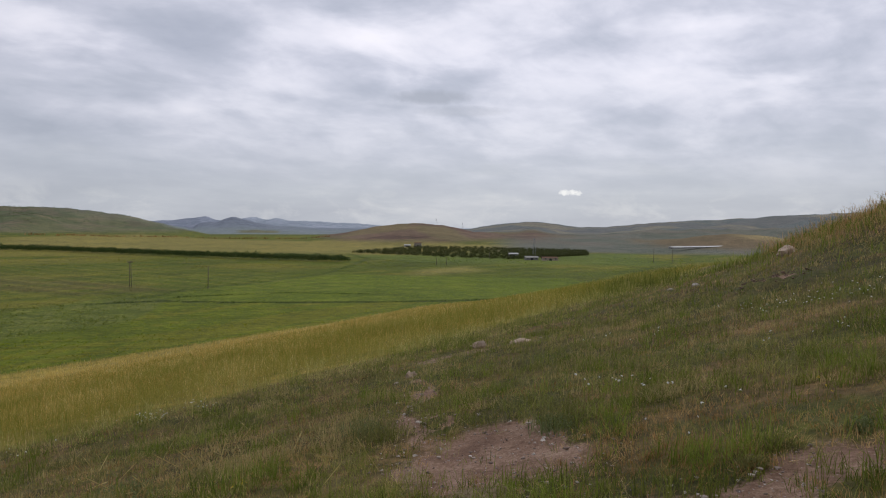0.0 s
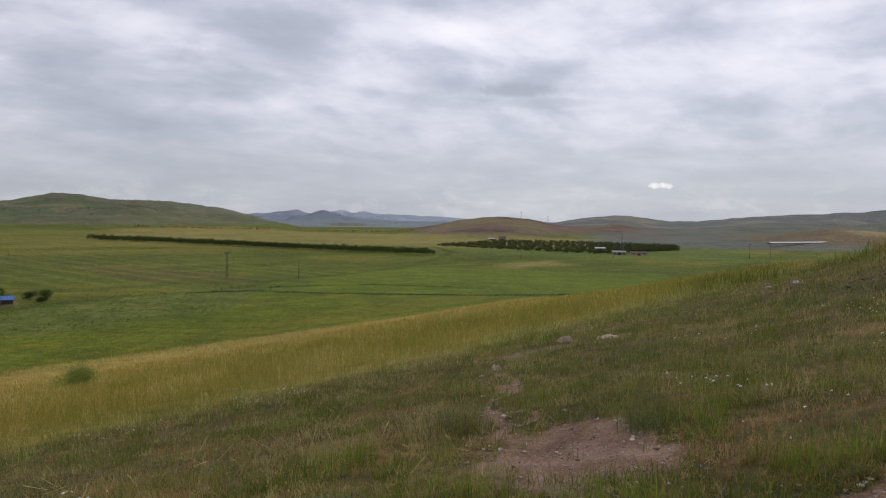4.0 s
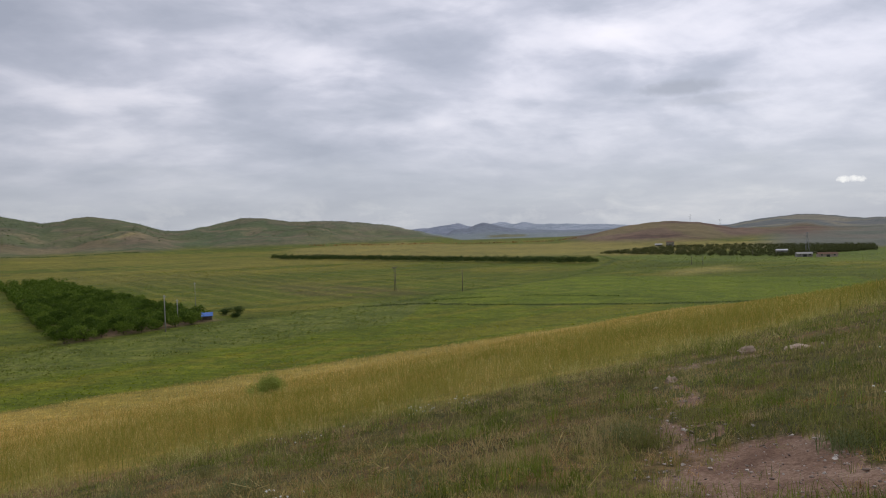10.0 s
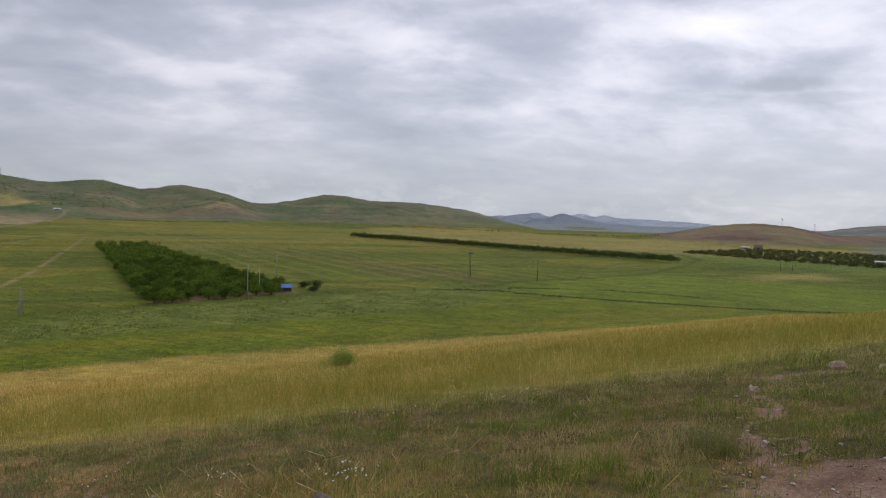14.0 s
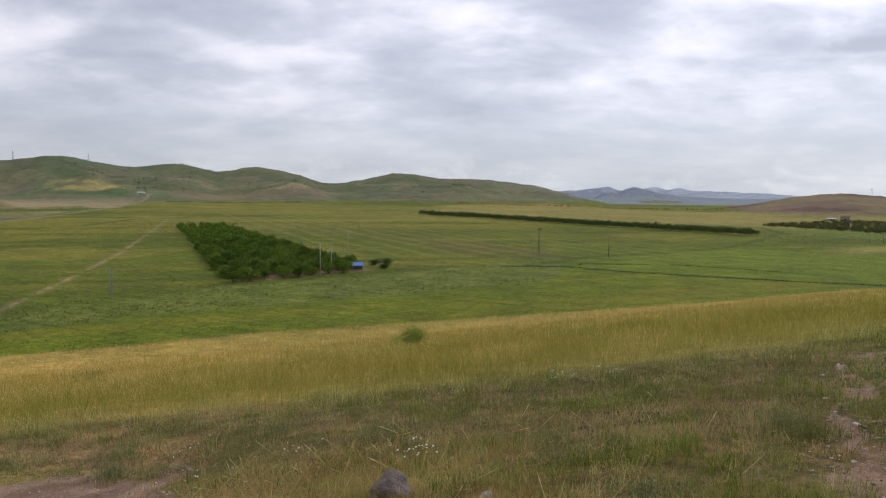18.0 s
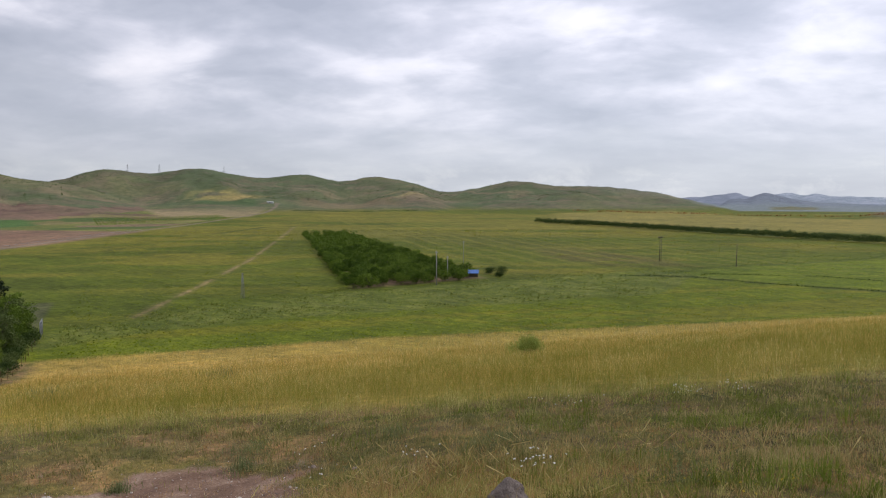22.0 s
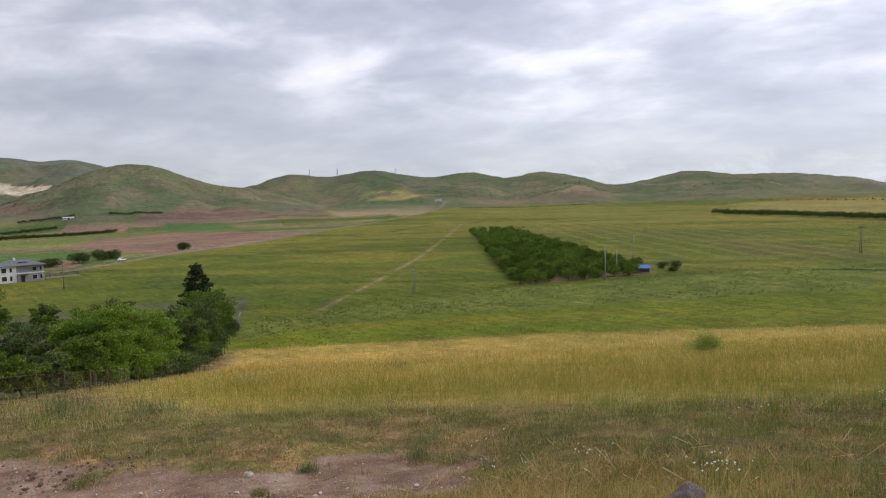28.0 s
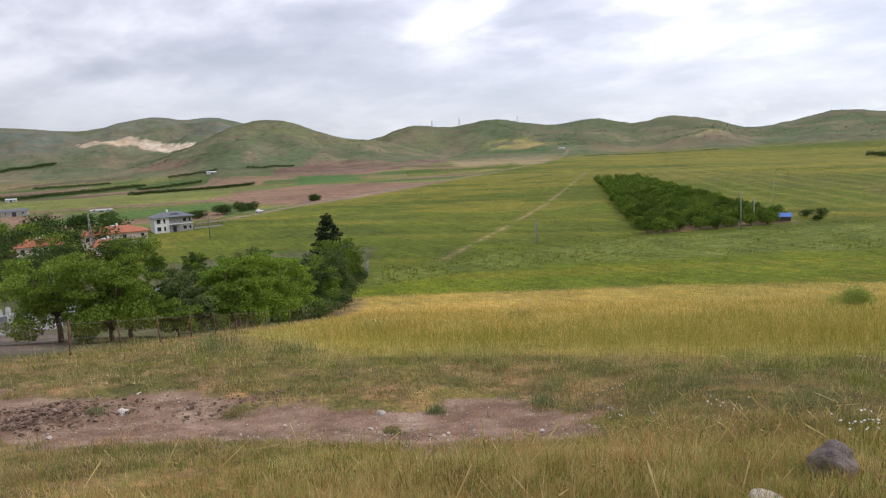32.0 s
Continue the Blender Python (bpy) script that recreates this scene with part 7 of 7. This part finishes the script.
def rubble():
    """Pale broken stones, a hand's width at most, on the bare shelf and the washed-out path."""
    rng = np.random.default_rng(72)
    n = 5200
    x, y, r = scatter(rng, n, 4.5, 24, -30, 102)
    path = np.exp(-((x + 0.35 + 0.06 * (y - 8)) / 0.35) ** 2) * (y > 6.5) * (y < 15)
    k = rng.random(n) < np.clip(bare(x, y), 0, 1) * 0.16 + 0.6 * path
    x, y, r = x[k], y[k], r[k]
    bm = bmesh.new()
    bmesh.ops.create_icosphere(bm, subdivisions=1, radius=1)
    base = np.array([v.co[:] for v in bm.verts])
    tri = np.array([[v.index for v in f.verts] for f in bm.faces])
    bm.free()
    s = (0.010 + 0.035 * rng.random(len(x)) ** 3) * np.clip(r / 11, 0.6, 1.4)
    P = base[None] * (1 + 0.3 * rng.normal(size=(len(x), len(base), 1))) * s[:, None, None] * np.array([1.3, 1, 0.6]) + np.stack([x, y, height(x, y) + s * 0.1], 1)[:, None]
    T = tri[None] + (np.arange(len(x)) * len(base))[:, None, None]
    m = leafy("rubble_stone", [(0.0, (0.2, 0.15, 0.12)), (0.6, (0.4, 0.33, 0.28)), (1.0, (0.7, 0.64, 0.57))], 0.85, 0.0, 0)
    tagged(new("rubble", from_arrays("rubble", P.reshape(-1, 3), None, T.reshape(-1, 3), m)), "pale broken stones on the bare earth", "stones", kind="stuff")


rubble()


def clods():
    """Dark crumbled clods along the upper rim of the bare shelf."""
    rng = np.random.default_rng(73)
    n = 1500
    x = np.concatenate([-15.7 + 0.7 * rng.normal(size=n), 8.3 + 0.6 * rng.normal(size=220), -15.7 + 1.6 * rng.random(260) + 0.15 * rng.normal(size=260)])
    y = np.concatenate([-2.2 + 0.9 * rng.normal(size=n), 17.6 + 0.5 * rng.normal(size=220), 0.2 + 2.8 * rng.random(260)])
    z = height(x, y) + heaps(x, y)
    bm = bmesh.new()
    bmesh.ops.create_icosphere(bm, subdivisions=2, radius=1)
    base = np.array([v.co[:] for v in bm.verts])
    tri = np.array([[v.index for v in f.verts] for f in bm.faces])
    bm.free()
    s = 0.008 + 0.036 * rng.random(len(x)) ** 4
    P = base[None] * (1 + 0.25 * rng.normal(size=(len(x), len(base), 1))) * s[:, None, None] * np.array([1.2, 1.1, 0.7]) + np.stack([x, y, z + s * 0.2], 1)[:, None]
    T = tri[None] + (np.arange(len(x)) * len(base))[:, None, None]
    m = leafy("clod_earth", [(0.0, (0.12, 0.08, 0.058)), (0.6, (0.2, 0.14, 0.105)), (1.0, (0.3, 0.225, 0.18))], 0.95, 0.0, 0)
    tagged(new("earth_clods", from_arrays("earth_clods", P.reshape(-1, 3), None, T.reshape(-1, 3), m)), "dark crumbled clods of turned earth", "clods", kind="stuff")


clods()


def tuft(name, label, x, y, tall, wide, n, seed, material, lean=0.5, blade=0.012):
    """One clump of blades that spring from a common foot."""
    rng = np.random.default_rng(seed)
    t = thing(name, label, "plant", x, y)
    px, py = wide * 0.35 * rng.normal(size=n), wide * 0.35 * rng.normal(size=n)
    V, Q, T = blades(rng, px, py, tall * (0.5 + 0.6 * rng.random(n)), np.full(n, blade), lean, base=np.full(n, -0.03))
    if lean > 0.6:
        V2, Q2 = leaves(rng, [(0, 0, tall * 0.45, wide * 0.42, wide * 0.42, tall * 0.45)], int(n * 0.8), max(0.024, blade * 2.4))
        V, Q, T = join_arrays([(V, Q, T), (V2, Q2, None)])
    part("foliage", from_arrays("foliage", V, Q, T, material), material, t)


bush(-30.8, 43.6, 1.75, 2.2, 81, BUSH_LEAF, "round yellow-green bush standing in the wheat", 7000, 0.085, name="wheat_bush")
for k, (x, y, h, w) in enumerate(((-42.0, 24.5, 1.1, 2.2), (-37, 11.8, 0.9, 1.6), (-25.5, 2.0, 0.95, 1.6), (-22.5, 4.4, 0.7, 1.2))):
    tuft("herb_clump", "grey-green herb clump at the wheat's edge", x, y, h, w, 260, 83 + k, SAGE, 0.5, 0.014)
for k, (x, y, h, w) in enumerate(((-0.75, 8.6, 0.26, 0.6), (-0.95, 9.0, 0.2, 0.5), (1.45, 7.7, 0.26, 0.62), (1.25, 7.35, 0.2, 0.45), (2.6, 5.3, 0.14, 0.22), (3.3, 5.4, 0.12, 0.2), (2.3, 5.0, 0.1, 0.2), (4.4, 5.3, 0.25, 0.4), (-8.5, 10.1, 0.2, 0.4), (-11.4, 6.9, 0.26, 0.5), (-13.9, 1.3, 0.2, 0.45), (-12.2, 4.9, 0.2, 0.3), (-5.1, 7.0, 0.2, 0.5), (-15.6, -1.2, 0.22, 0.4), (-10.6, 3.4, 0.14, 0.3))):
    tuft("weed_tuft", "bushy green weed tuft beside the bare earth", x, y, h, w, 260, 100 + k, SAGE if k % 2 else MEADOW, 0.8, 0.009)


for k, (x, y, h, w) in enumerate(((-2.9, 6.9, 0.14, 0.8), (-3.6, 7.9, 0.13, 0.7), (-9.4, 9.0, 0.2, 0.9), (-12.3, 7.6, 0.25, 1.0), (-1.6, 5.6, 0.14, 0.6), (-6.6, 8.4, 0.14, 0.8))):
    tuft("low_herb", "low spreading grey-green herb in the meadow", x, y, h, w, 420, 130 + k, SAGE, 0.65, 0.006)


def flower_patch(x, y, spread, count, seed, tall=0.35):
    """White umbels on thin stems."""
    rng = np.random.default_rng(seed)
    t = thing("white_flowers", "cluster of small white flowers on thin stems", "flowers", x, y)
    z0 = stand(x, y)
    sx, sy = spread * rng.normal(size=count), spread * rng.normal(size=count)
    base = height(x + sx, y + sy) - z0
    h = tall * (0.7 + 0.5 * rng.random(count))
    V, Q, T = blades(rng, sx, sy, h, np.full(count, 0.006), 0.08, base=base)
    tagged(part("greenery", from_arrays("greenery", V, Q, T, GRASS), GRASS, t), kind="stuff")
    P, F = [], []
    for a, b, c in zip(sx, sy, base + h):
        rad = 0.009 + 0.01 * rng.random()
        o = len(P)
        P.append((a, b, c + 0.012))
        for k in range(8):
            w = rad * (1 if k % 2 else 0.7)
            P.append((a + w * math.cos(k * math.tau / 8), b + w * math.sin(k * math.tau / 8), c + 0.006 * rng.normal()))
        F += [(o, o + 1 + k, o + 1 + (k + 1) % 8) for k in range(8)]
    tagged(part("blossom", from_arrays("blossom", P, None, F, PETAL), PETAL, t), kind="stuff")


def yellow_patch(x, y, count, seed):
    rng = np.random.default_rng(seed)
    t = thing("yellow_flowers", "few tiny yellow flowers in the grass", "flowers", x, y)
    z0 = stand(x, y)
    a, b = 0.25 * rng.normal(size=count), 0.25 * rng.normal(size=count)
    base = height(x + a, y + b) - z0
    V, Q, T = blades(rng, a, b, np.full(count, 0.22), np.full(count, 0.004), 0.1, base=base)
    tagged(part("greenery", from_arrays("greenery", V, Q, T, GRASS), GRASS, t), kind="stuff")
    V, Q = leaves(rng, np.stack([a, b, base + 0.22, np.full(count, 0.012), np.full(count, 0.012), np.full(count, 0.01)], 1), count * 5, 0.014)
    tagged(part("blossom", from_arrays("blossom", V, Q, None, YELLOW), YELLOW, t), kind="stuff")


for k, (x, y, n) in enumerate(((-1.9, 6.3, 9), (-2.4, 6.0, 7), (3.6, 6.0, 5))):
    yellow_patch(x, y, n, 760 + k)


for k, (x, y, sp, n) in enumerate(((-5.7, 13.5, 0.25, 26), (-5.0, 14.2, 0.25, 16), (2.3, 7.3, 0.12, 6), (2.0, 7.9, 0.12, 5), (1.7, 8.2, 0.1, 4), (6.9, 12.1, 0.7, 44), (6.0, 12.6, 0.4, 16), (2.5, 6.1, 0.08, 3), (1.8, 5.4, 0.1, 3), (4.3, 8.9, 0.15, 4), (5.4, 9.1, 0.12, 4), (-4.35, 6.0, 0.16, 22), (-6.3, 6.3, 0.15, 8), (-7.2, 5.4, 0.15, 6), (-7.6, 11.6, 0.4, 14), (-9.9, 7.3, 0.2, 8), (-18.0, -1.0, 0.5, 12), (3.4, 12.5, 0.5, 10))):
    flower_patch(x, y, sp, n, 700 + k)
